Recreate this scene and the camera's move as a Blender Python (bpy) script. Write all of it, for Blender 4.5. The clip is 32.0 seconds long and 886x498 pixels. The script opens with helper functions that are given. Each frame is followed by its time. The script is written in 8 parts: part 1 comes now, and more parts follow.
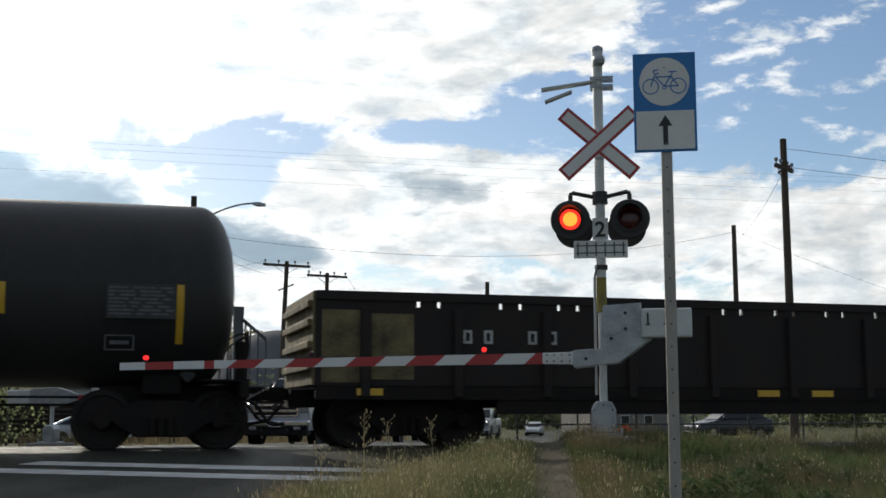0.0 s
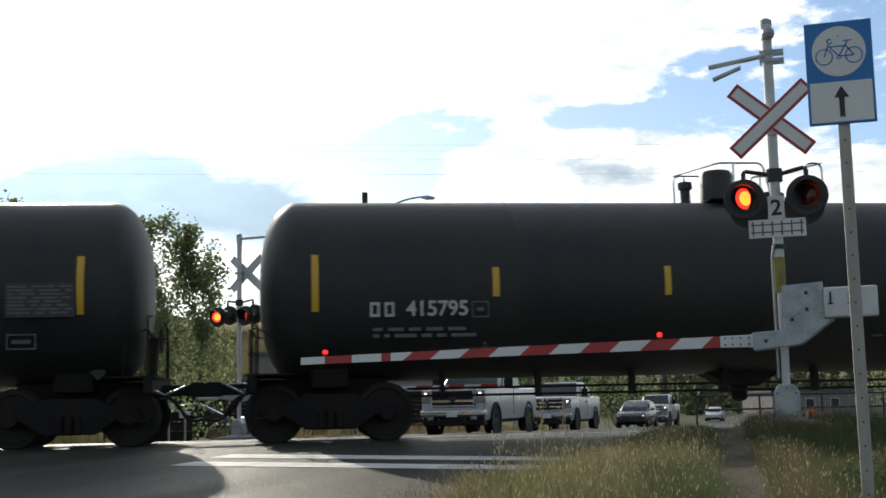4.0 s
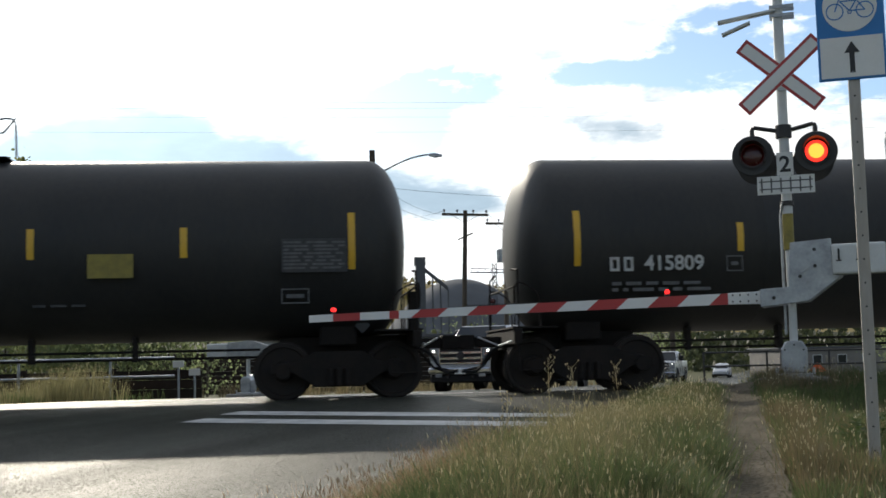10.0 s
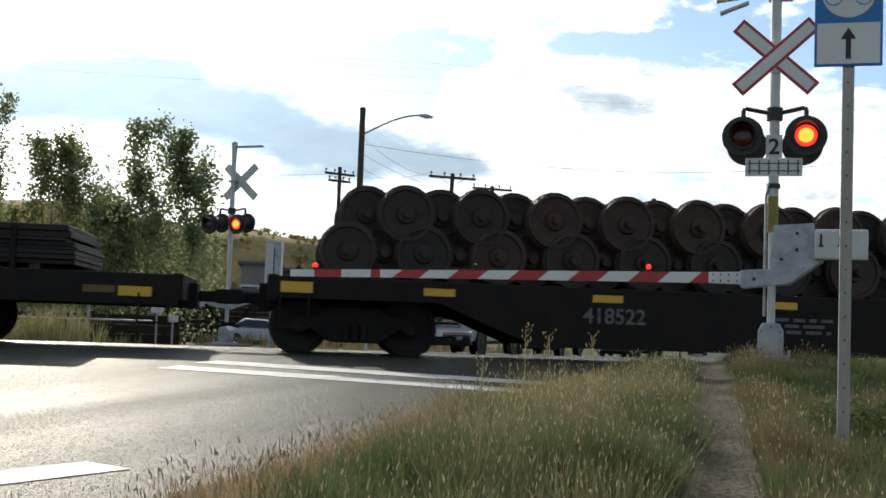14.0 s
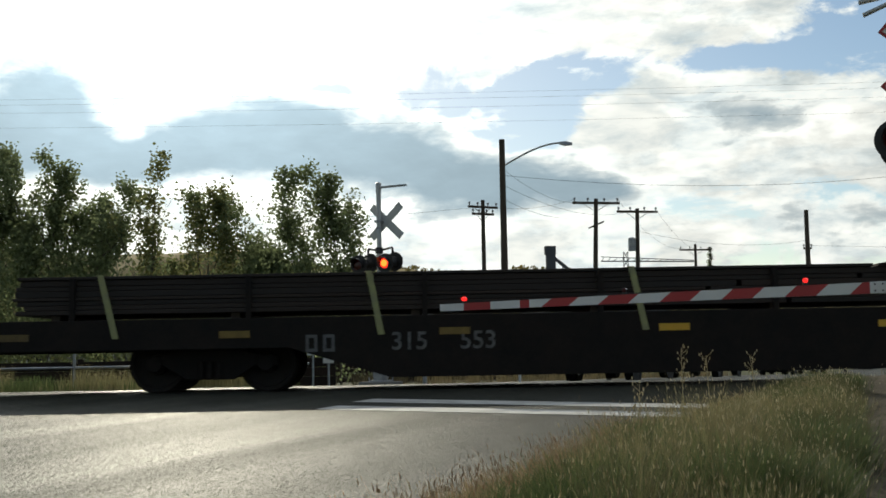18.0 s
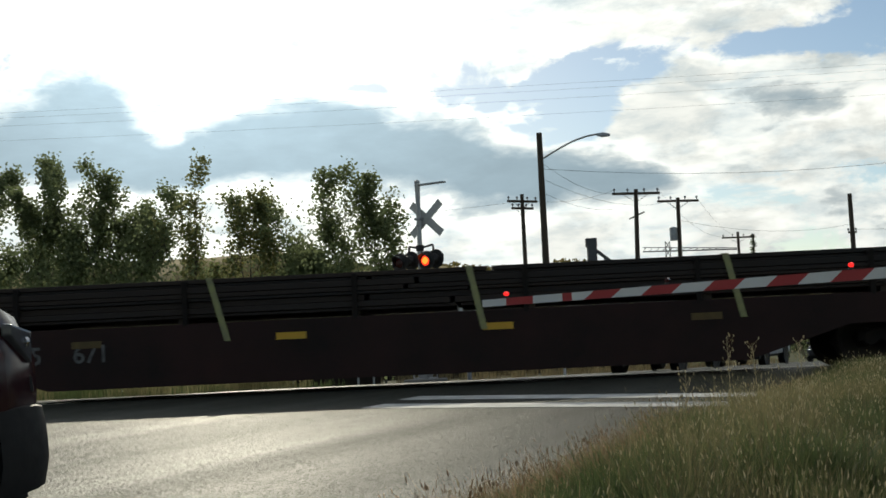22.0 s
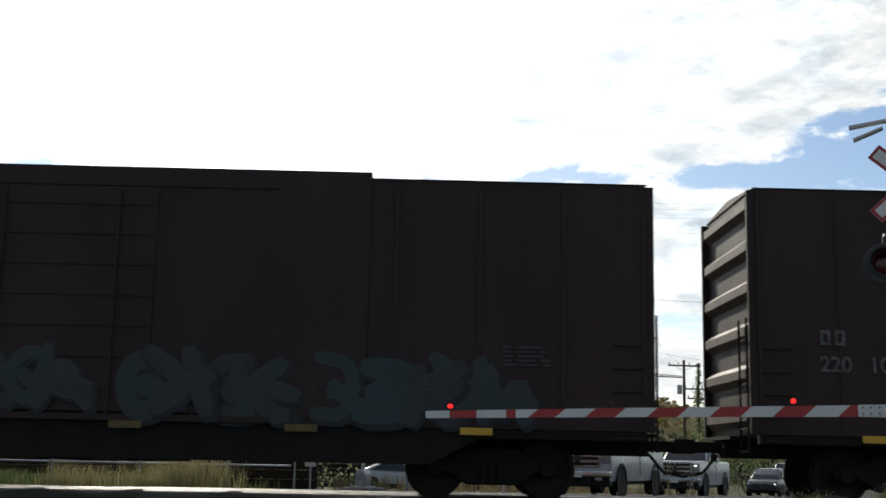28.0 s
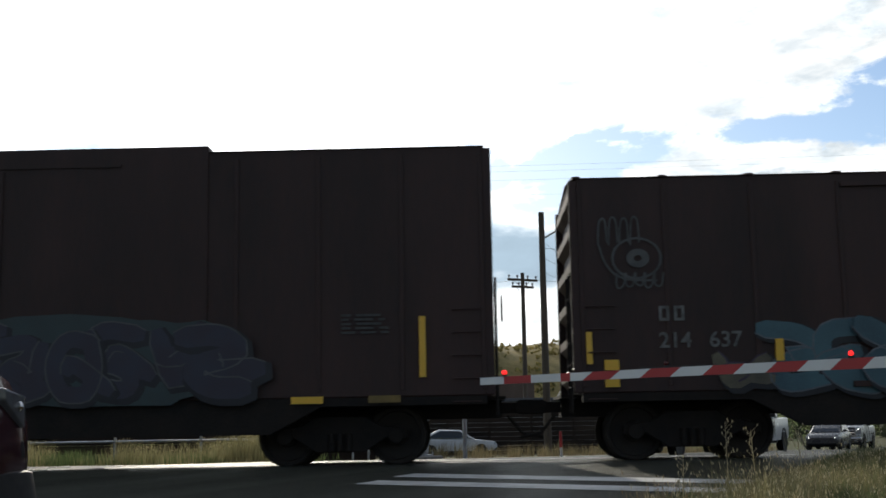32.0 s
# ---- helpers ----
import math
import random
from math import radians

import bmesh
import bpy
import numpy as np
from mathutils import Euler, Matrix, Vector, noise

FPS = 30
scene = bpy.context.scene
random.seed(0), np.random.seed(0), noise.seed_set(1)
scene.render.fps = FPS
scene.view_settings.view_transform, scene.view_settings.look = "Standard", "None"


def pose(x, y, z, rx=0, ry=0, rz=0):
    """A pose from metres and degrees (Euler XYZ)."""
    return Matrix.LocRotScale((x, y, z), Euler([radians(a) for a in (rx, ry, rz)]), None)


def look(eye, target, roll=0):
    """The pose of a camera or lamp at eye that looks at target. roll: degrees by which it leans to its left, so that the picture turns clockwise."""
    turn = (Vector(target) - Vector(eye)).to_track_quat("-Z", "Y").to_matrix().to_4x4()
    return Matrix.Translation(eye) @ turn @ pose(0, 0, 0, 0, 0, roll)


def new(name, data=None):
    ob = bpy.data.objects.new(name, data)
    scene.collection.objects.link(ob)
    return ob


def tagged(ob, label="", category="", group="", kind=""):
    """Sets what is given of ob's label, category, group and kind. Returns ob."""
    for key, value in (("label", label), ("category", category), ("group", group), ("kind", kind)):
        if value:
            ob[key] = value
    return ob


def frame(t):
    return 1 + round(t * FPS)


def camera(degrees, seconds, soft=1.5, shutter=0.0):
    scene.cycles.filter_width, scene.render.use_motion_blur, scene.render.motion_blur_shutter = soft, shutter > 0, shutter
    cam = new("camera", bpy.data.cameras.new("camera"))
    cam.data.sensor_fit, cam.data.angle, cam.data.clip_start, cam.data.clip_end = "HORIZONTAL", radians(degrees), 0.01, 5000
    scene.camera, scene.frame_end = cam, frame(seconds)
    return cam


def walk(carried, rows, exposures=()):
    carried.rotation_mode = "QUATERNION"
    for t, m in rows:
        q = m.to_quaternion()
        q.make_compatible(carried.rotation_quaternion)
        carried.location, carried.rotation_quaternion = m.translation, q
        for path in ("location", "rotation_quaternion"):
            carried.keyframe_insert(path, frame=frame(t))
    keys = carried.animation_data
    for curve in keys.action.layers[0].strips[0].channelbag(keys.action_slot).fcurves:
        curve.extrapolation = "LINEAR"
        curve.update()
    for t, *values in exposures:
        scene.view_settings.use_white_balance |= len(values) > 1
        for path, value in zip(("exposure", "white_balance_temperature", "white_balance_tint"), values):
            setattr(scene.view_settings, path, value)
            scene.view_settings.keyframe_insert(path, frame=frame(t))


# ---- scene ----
# Level crossing seen from the verge. x runs along the track, y away across it, z = 0 is the rail head.
EYE = 0.589
TRACK_Y = 20.1                      # centre line of the track
ROAD_A = radians(25.5)              # heading of the road, from +y towards +x
RU = Vector((math.sin(ROAD_A), math.cos(ROAD_A), 0))     # along the road
RN = Vector((math.cos(ROAD_A), -math.sin(ROAD_A), 0))    # to the road's right
TURN = -15.5

cam = camera(41.05, 32.0, soft=1.6, shutter=0.08)
# seconds, turn to the left, tilt up, lean
SWAY = [
    (0, 0.00, 7.83, -0.03),
    (0.5, 1.49, 7.70, -0.08),
    (1, 3.80, 6.30, -0.25),
    (1.5, 4.77, 6.24, -0.26),
    (2, 5.47, 5.95, 0.09),
    (2.5, 6.27, 6.43, 0.07),
    (3, 6.68, 6.61, 0.05),
    (3.5, 7.09, 6.80, -0.49),
    (4, 8.28, 7.38, -1.22),
    (4.5, 12.60, 6.37, -1.61),
    (6.5, 12.60, 6.60, -1.32),
    (7, 12.78, 6.60, -1.19),
    (7.5, 13.30, 6.51, -1.17),
    (8, 13.46, 5.73, -0.36),
    (8.5, 9.61, 3.88, 0.53),
    (9, 6.43, 4.92, -0.78),
    (9.5, 7.04, 5.05, -1.56),
    (10, 8.70, 5.34, -1.33),
    (10.5, 10.47, 5.39, -0.87),
    (11, 12.31, 5.46, -0.74),
    (11.5, 12.88, 3.61, 2.89),
    (12, 13.64, 0.12, 4.11),
    (12.5, 10.66, -0.85, 3.65),
    (13, 10.09, 0.26, 3.08),
    (13.5, 8.18, 2.14, 2.45),
    (15.5, 8.45, 5.79, 0.95),
    (16, 11.48, 6.35, 0.62),
    (16.5, 12.80, 5.80, 0.22),
    (17, 13.37, 5.88, -0.05),
    (17.5, 13.64, 6.06, -0.61),
    (18, 15.03, 4.94, -1.03),
    (18.5, 14.94, 2.81, -1.43),
    (19, 13.71, 2.20, -1.53),
    (19.5, 12.93, 2.53, -1.25),
    (20, 13.94, 4.60, -1.30),
    (20.5, 14.31, 6.32, -1.24),
    (21, 14.99, 6.63, -1.82),
    (21.5, 16.33, 5.39, -2.66),
    (22, 17.01, 4.82, -2.67),
    (22.5, 18.86, 6.49, -2.16),
    (23, 19.91, 7.52, -2.39),
    (23.5, 21.02, 8.09, -2.34),
    (24, 20.60, 9.25, -2.25),
    (24.5, 20.79, 10.03, -2.65),
    (25, 20.53, 11.07, -2.24),
    (25.5, 19.87, 10.14, -2.32),
    (26, 19.99, 9.97, 2.51),
    (26.5, 17.49, 10.39, 0.54),
    (28.5, 14.24, 10.00, 1.46),
    (29, 15.87, 9.97, 1.33),
    (29.5, 16.92, 9.02, 0.67),
    (30, 15.66, 7.48, 0.93),
    (30.5, 14.55, 8.46, 0.33),
    (30.7, 13.74, 9.70, -0.44),
    (31, 14.66, 9.92, -0.93),
    (31.5, 16.19, 9.35, -1.31),
    (32, 16.90, 8.51, -1.01),
]
walk(cam, [(t, pose(0, 0, EYE, 0, 0, a + TURN) @ pose(0, 0, 0, 90 + p, 0, 0) @ pose(0, 0, 0, 0, 0, r)) for t, a, p, r in SWAY],
     [(0, 0, 6500, 10), (1, 0.1, 6500, 10), (4, 0.42, 6500, 10), (9, 0.48, 6500, 10), (11, 0.52, 6500, 10), (11.6, 0.35, 6500, 10), (12.2, 0.32, 6500, 10),
      (12.9, 0.78, 6500, 10), (13.5, 0.68, 6500, 10), (15.5, -0.04, 6620, 7), (16, -0.1, 6740, 5), (19, -0.1, 6740, 5), (22, -0.15, 6740, 5), (23, 0, 6620, 7),
      (23.5, 0.15, 6500, 10), (24, 0.28, 6450, 10), (26, 0.3, 6450, 10), (28.3, 0.08, 6450, 10), (29, 0.25, 6450, 10), (30, 0.15, 6450, 10), (31, 0.38, 6450, 10),
      (32, 0.25, 6450, 10)])


# ---- light ----
SUN_AZ, SUN_EL = radians(-12.5), radians(24.0)
SUN_DIR = Vector((math.sin(SUN_AZ) * math.cos(SUN_EL), math.cos(SUN_AZ) * math.cos(SUN_EL), math.sin(SUN_EL)))


def build_world():
    w = bpy.data.worlds.new("sky")
    scene.world = w
    w.use_nodes = True
    nt = w.node_tree
    nt.nodes.clear()
    N, L = nt.nodes.new, nt.links.new

    def op(kind, a, b=None, c=None, clamp=False):
        n = N("ShaderNodeMath")
        n.operation, n.use_clamp = kind, clamp
        for i, v in enumerate((a, b, c)):
            if isinstance(v, (int, float)):
                n.inputs[i].default_value = v
            elif v is not None:
                L(v, n.inputs[i])
        return n.outputs[0]

    def mix(f, a, b, blend="MIX"):
        n = N("ShaderNodeMix")
        n.data_type, n.blend_type = "RGBA", blend
        for sock, v in ((n.inputs[0], f), (n.inputs[6], a), (n.inputs[7], b)):
            if isinstance(v, (tuple, int, float)):
                sock.default_value = v
            else:
                L(v, sock)
        return n.outputs[2]

    def smooth(v, lo, hi):
        n = N("ShaderNodeMapRange")
        n.interpolation_type = "SMOOTHSTEP"
        L(v, n.inputs[0])
        n.inputs[1].default_value, n.inputs[2].default_value = lo, hi
        return n.outputs[0]

    def scaled(col, k):
        n = N("ShaderNodeVectorMath")
        n.operation = "SCALE"
        for sock, v in ((n.inputs[0], col), (n.inputs["Scale"], k)):
            if isinstance(v, (tuple, int, float)):
                sock.default_value = v
            else:
                L(v, sock)
        return n.outputs[0]

    tc = N("ShaderNodeTexCoord")
    d = tc.outputs["Generated"]
    sky = N("ShaderNodeTexSky")
    sky.sky_type, sky.sun_disc = "NISHITA", False
    sky.sun_elevation, sky.sun_rotation = SUN_EL, SUN_AZ
    sky.air_density, sky.dust_density, sky.ozone_density = 1.0, 0.4, 2.5
    sep = N("ShaderNodeSeparateXYZ")
    L(d, sep.inputs[0])
    # bearing and height of each direction, in degrees
    az = op("MULTIPLY", op("ARCTAN2", sep.outputs[0], sep.outputs[1]), 180 / math.pi)
    el = op("MULTIPLY", op("ARCSINE", sep.outputs[2]), 180 / math.pi)
    cmb = N("ShaderNodeCombineXYZ")
    L(op("MULTIPLY", az, 0.1), cmb.inputs[0])
    L(op("MULTIPLY", el, 0.18), cmb.inputs[1])

    def cloud(scale, detail, rough, off, distort=0.0, tall=1.0):
        mp = N("ShaderNodeMapping")
        mp.inputs["Scale"].default_value = (1.0, tall, 1.0)
        mp.inputs["Location"].default_value = off
        L(cmb.outputs[0], mp.inputs[0])
        n = N("ShaderNodeTexNoise")
        n.inputs["Scale"].default_value, n.inputs["Detail"].default_value = scale, detail
        n.inputs["Roughness"].default_value, n.inputs["Distortion"].default_value = rough, distort
        L(mp.outputs[0], n.inputs["Vector"])
        return n.outputs["Fac"]

    def field(start, masses):
        """Adds soft masses (bearing, height, half width, half height, weight) to a start value."""
        total = start
        for a, e, sa, se, k in masses:
            u, v = op("DIVIDE", op("SUBTRACT", az, a), sa), op("DIVIDE", op("SUBTRACT", el, e), se)
            g = op("POWER", math.e, op("MULTIPLY", op("ADD", op("MULTIPLY", u, u), op("MULTIPLY", v, v)), -1.0))
            total = op("ADD", total, op("MULTIPLY", g, k))
        return total

    fine = cloud(1.15, 10, 0.60, (0.7, 2.0, 0.0), 0.25)
    wisp = cloud(2.6, 8, 0.65, (4.1, 1.0, 2.0), 0.6)
    puff = op("ADD", op("MULTIPLY", op("SUBTRACT", fine, 0.5), 5.5), op("MULTIPLY", op("SUBTRACT", wisp, 0.5), 3.2))
    cover = field(puff, ((25, 11, 12, 7, -0.55), (-9, 9.5, 15, 3.0, 1.3), (-6, 19, 15, 4.5, 2.4), (9, 19, 10, 3.4, 1.9), (13.5, 10.2, 5.5, 2.0, 2.6), (20, 9.0, 8, 1.8, 1.5), (33, 8.6, 7, 3.0, 1.3), (8, 5.4, 26, 1.5, 1.7), (20, 24, 22, 5, 0.9), (16, 16.8, 5, 1.6, 1.4),
                         (4.4, 10.9, 2.5, 1.3, -3.4), (6.8, 13.0, 2.6, 0.6, -2.6), (0.0, 11.9, 1.8, 0.5, -2.2), (-5.0, 12.6, 1.3, 0.4, -1.8), (15, 13.4, 4.5, 0.5, -1.8), (22.5, 13.8, 3.6, 1.3, -2.6), (33.5, 16.5, 6.0, 3.2, -1.6), (26, 6.2, 5, 1.2, -0.4)))
    cover = smooth(cover, -0.30, 0.42)
    # the heavy bank: crisp lumpy edge, bright rim, even grey inside
    lumps = op("ADD", op("MULTIPLY", op("SUBTRACT", cloud(2.3, 9, 0.56, (0.2, 5.3, 0.0), 0.2, 1.3), 0.5), 2.0), op("MULTIPLY", op("SUBTRACT", cloud(6.0, 6, 0.6, (2.2, 0.3, 0.0), 0.3, 1.2), 0.5), 0.9))
    bank = field(lumps, ((-18.6, 11.4, 3.2, 2.2, 1.7), (-21, 9.6, 6, 1.7, 1.0), (-14.5, 9.3, 3.5, 1.2, 1.0), (-10.5, 10.3, 3.0, 1.7, 1.3), (-6.5, 10.4, 3.4, 1.8, 1.4), (-2.5, 9.4, 3.6, 1.7, 1.3), (1.5, 8.2, 3.6, 1.6, 1.2), (5.5, 7.8, 3.0, 1.2, 1.1), (8.6, 7.5, 2.0, 0.8, 0.7),
                         (15.4, 10.9, 3.2, 1.1, 0.75), (19, 5.8, 6.5, 0.8, 0.4), (29, 6.4, 7, 1.1, 0.35), (-14.4, 10.4, 1.0, 0.6, -0.8), (-14.0, 12.2, 2.0, 0.9, -1.2), (-5, 17.5, 14, 3.4, -1.3), (9, 10.6, 3, 1.0, -0.8), (-12, 6.6, 9, 0.9, -0.6)))
    thick = smooth(bank, 0.24, 1.20)
    rim = op("MULTIPLY", smooth(bank, -0.25, 0.25), op("SUBTRACT", 1.0, smooth(bank, 0.30, 0.62)))
    cover = op("MAXIMUM", cover, op("MULTIPLY", smooth(bank, 0.05, 0.40), smooth(el, 4.0, 6.0)))
    dot = N("ShaderNodeVectorMath")
    dot.operation = "DOT_PRODUCT"
    L(d, dot.inputs[0])
    dot.inputs[1].default_value = SUN_DIR
    c = op("MAXIMUM", dot.outputs["Value"], 0.0)
    wide, near, close = op("POWER", c, 16.0), op("POWER", c, 60.0), op("POWER", c, 600.0)
    # thin cloud glows round the sun, thick cloud stays grey
    glow = op("ADD", op("ADD", op("MULTIPLY", wide, 0.9), op("MULTIPLY", near, 1.6)), op("MULTIPLY", close, 3.0))
    light = op("MULTIPLY", op("ADD", glow, CLOUD_LIGHT), op("SUBTRACT", 1.0, op("MULTIPLY", thick, 0.42)))
    light = op("MULTIPLY", light, op("ADD", 1.0, op("MULTIPLY", rim, 0.28)))
    # clouds away from the sun dimmed by hand to hold back their fill light
    facing = smooth(dot.outputs["Value"], -0.3, 0.75)
    light = op("MULTIPLY", light, op("ADD", op("MULTIPLY", facing, 0.65), 0.35))
    billow = op("MULTIPLY", op("ADD", op("MULTIPLY", cloud(1.9, 9, 0.62, (1.0, 7.0, 0.0), 0.35, 1.5), 1.0), 0.50), op("ADD", op("MULTIPLY", cloud(4.2, 8, 0.60, (3.0, 1.0, 0.0), 0.3, 1.4), 0.7), 0.65))
    bright = smooth(billow, 0.66, 1.12)
    calm = op("MULTIPLY", thick, 0.65)
    light = op("MULTIPLY", light, op("ADD", op("MULTIPLY", billow, op("SUBTRACT", 1.0, calm)), calm))
    tint = mix(thick, mix(bright, (0.80, 0.92, 1.0, 1), (0.99, 1.0, 0.985, 1)), (0.63, 0.82, 0.98, 1))
    clouds = mix(1.0, scaled((1.0, 1.0, 1.0), light), tint, "MULTIPLY")
    col = mix(cover, scaled(sky.outputs[0], SKY_LIGHT), clouds)
    bg = N("ShaderNodeBackground")
    L(col, bg.inputs[0])
    bg.inputs[1].default_value = 1.0
    out = N("ShaderNodeOutputWorld")
    L(bg.outputs[0], out.inputs[0])


CLOUD_LIGHT, SKY_LIGHT = 0.76, 0.10
build_world()
sun = new("sun", bpy.data.lights.new("sun", "SUN"))
sun.data.energy, sun.data.angle, sun.data.color = 2.8, radians(0.7), (1.0, 0.92, 0.77)
sun.matrix_world = look(SUN_DIR * 300, (0, 0, 0))


# ---- materials ----
def material(name, base, rough=0.6, metal=0.0, vary=0.25, scale=6.0, bump=0.15, fine=40.0, alt=None, island=False, obj=False,
             spec=0.5, emit=None, stretch=(1, 1, 1), coords="Object", depth=0.02):
    m = bpy.data.materials.new(name)
    m.use_nodes = True
    nt = m.node_tree
    b = nt.nodes["Principled BSDF"]
    N, L = nt.nodes.new, nt.links.new
    b.inputs["Roughness"].default_value, b.inputs["Metallic"].default_value = rough, metal
    b.inputs["Specular IOR Level"].default_value = spec
    base = (*base, 1)
    alt = (*alt, 1) if alt else tuple(x * 0.55 for x in base[:3]) + (1,)
    tc = N("ShaderNodeTexCoord")
    mp = N("ShaderNodeMapping")
    mp.inputs["Scale"].default_value = stretch
    L(tc.outputs[coords], mp.inputs[0])
    n1, n2 = N("ShaderNodeTexNoise"), N("ShaderNodeTexNoise")
    n1.inputs["Scale"].default_value, n1.inputs["Detail"].default_value = scale, 5
    n2.inputs["Scale"].default_value, n2.inputs["Detail"].default_value = fine, 3
    L(mp.outputs[0], n1.inputs["Vector"])
    L(mp.outputs[0], n2.inputs["Vector"])
    add = N("ShaderNodeMath")
    add.operation = "MULTIPLY_ADD"
    L(n2.outputs["Fac"], add.inputs[0])
    add.inputs[1].default_value = 0.45
    L(n1.outputs["Fac"], add.inputs[2])
    mr = N("ShaderNodeMapRange")
    mr.inputs[1].default_value, mr.inputs[2].default_value = 0.45, 1.0
    mr.inputs[4].default_value = min(1.0, vary * 2)
    L(add.outputs[0], mr.inputs[0])
    fac = mr.outputs[0]
    if island or obj:
        g = N("ShaderNodeNewGeometry") if island else N("ShaderNodeObjectInfo")
        a2 = N("ShaderNodeMath")
        a2.operation, a2.use_clamp = "MULTIPLY_ADD", True
        L(g.outputs["Random Per Island" if island else "Random"], a2.inputs[0])
        a2.inputs[1].default_value = 0.75
        sub = N("ShaderNodeMath")
        sub.operation = "MULTIPLY"
        L(fac, sub.inputs[0])
        sub.inputs[1].default_value = 0.5
        L(sub.outputs[0], a2.inputs[2])
        fac = a2.outputs[0]
    mx = N("ShaderNodeMix")
    mx.data_type = "RGBA"
    L(fac, mx.inputs[0])
    mx.inputs[6].default_value, mx.inputs[7].default_value = base, alt
    L(mx.outputs[2], b.inputs["Base Color"])
    rr = N("ShaderNodeMapRange")
    rr.inputs[3].default_value, rr.inputs[4].default_value = max(0.03, rough - 0.12), min(1, rough + 0.15)
    L(n1.outputs["Fac"], rr.inputs[0])
    L(rr.outputs[0], b.inputs["Roughness"])
    if bump:
        bp = N("ShaderNodeBump")
        bp.inputs["Strength"].default_value, bp.inputs["Distance"].default_value = bump, depth
        L(add.outputs[0], bp.inputs["Height"])
        L(bp.outputs[0], b.inputs["Normal"])
    if emit:
        b.inputs["Emission Color"].default_value = (*emit[0], 1)
        b.inputs["Emission Strength"].default_value = emit[1]
    return m


def leaf_material(name, base, alt, through_=0.35):
    m = material(name, base, 0.6, vary=0.3, scale=3, bump=0, alt=alt, island=True, spec=0.25)
    nt = m.node_tree
    b = nt.nodes["Principled BSDF"]
    tr, add, out = nt.nodes.new("ShaderNodeBsdfTranslucent"), nt.nodes.new("ShaderNodeMixShader"), nt.nodes["Material Output"]
    src = b.inputs["Base Color"].links[0].from_socket
    nt.links.new(src, tr.inputs[0])
    add.inputs[0].default_value = through_
    nt.links.new(b.outputs[0], add.inputs[1])
    nt.links.new(tr.outputs[0], add.inputs[2])
    nt.links.new(add.outputs[0], out.inputs[0])
    return m


def chippings(m, size, tilt):
    """Gives a surface the glitter of small stones: each chip lies at its own slant."""
    nt = m.node_tree
    N, L = nt.nodes.new, nt.links.new
    b = nt.nodes["Principled BSDF"]
    tc, vo, geo = N("ShaderNodeTexCoord"), N("ShaderNodeTexVoronoi"), N("ShaderNodeNewGeometry")
    vo.inputs["Scale"].default_value = 1 / size
    L(tc.outputs["Object"], vo.inputs["Vector"])
    a, k, c, d = N("ShaderNodeVectorMath"), N("ShaderNodeVectorMath"), N("ShaderNodeVectorMath"), N("ShaderNodeVectorMath")
    a.operation, k.operation, c.operation, d.operation = "SUBTRACT", "SCALE", "ADD", "NORMALIZE"
    L(vo.outputs["Color"], a.inputs[0])
    a.inputs[1].default_value = (0.5, 0.5, 0.5)
    L(a.outputs[0], k.inputs[0])
    k.inputs["Scale"].default_value = tilt
    L(k.outputs[0], c.inputs[0])
    L(geo.outputs["Normal"], c.inputs[1])
    L(c.outputs[0], d.inputs[0])
    L(d.outputs[0], b.inputs["Normal"])


M = {}
M["asphalt"] = material("asphalt", (0.058, 0.060, 0.051), 0.48, vary=0.7, scale=1.1, bump=0, fine=85, alt=(0.030, 0.031, 0.026), spec=0.042, stretch=(1, 0.06, 1))
chippings(M["asphalt"], 0.0074, 1.05)
M["asphalt"].node_tree.nodes["Principled BSDF"].inputs["Specular Tint"].default_value = (0.95, 1.0, 0.76, 1)
M["concrete"] = material("concrete", (0.27, 0.26, 0.245), 0.8, vary=0.4, scale=1.2, bump=0.3, fine=30, spec=0.2)
M["road_paint"] = material("road_paint", (0.60, 0.60, 0.585), 0.6, vary=0.5, scale=3, bump=0.5, fine=60, alt=(0.33, 0.33, 0.32), spec=0.2)
M["soil"] = material("soil", (0.095, 0.088, 0.050), 0.95, vary=0.5, scale=0.35, bump=0.6, fine=9, alt=(0.055, 0.066, 0.028), spec=0.05)
M["path"] = material("path", (0.135, 0.115, 0.085), 0.95, vary=0.8, scale=2.2, bump=0, fine=30, alt=(0.055, 0.048, 0.034), spec=0.06)
chippings(M["path"], 0.020, 0.9)
M["ballast"] = material("ballast", (0.22, 0.21, 0.2), 0.9, vary=0.6, scale=6, bump=1.0, fine=20, alt=(0.08, 0.075, 0.07))
M["rail_steel"] = material("rail_steel", (0.45, 0.43, 0.41), 0.28, 1.0, vary=0.3, scale=2, bump=0.05, alt=(0.28, 0.24, 0.2))
M["post_steel"] = material("post_steel", (0.45, 0.42, 0.385), 0.6, 0.3, vary=0.5, scale=3, bump=0.1, fine=25, alt=(0.28, 0.25, 0.21), stretch=(1, 1, 0.2))
M["galvanised"] = material("galvanised", (0.46, 0.48, 0.495), 0.45, 0.7, vary=0.5, scale=5, bump=0.08, fine=25, alt=(0.27, 0.28, 0.295))
M["pale_metal"] = material("pale_metal", (0.60, 0.61, 0.60), 0.5, 0.1, vary=0.3, scale=4, bump=0.05, alt=(0.42, 0.43, 0.42))
M["black_metal"] = material("black_metal", (0.022, 0.022, 0.024), 0.5, 0.1, vary=0.4, scale=5, bump=0.1, alt=(0.04, 0.037, 0.034))
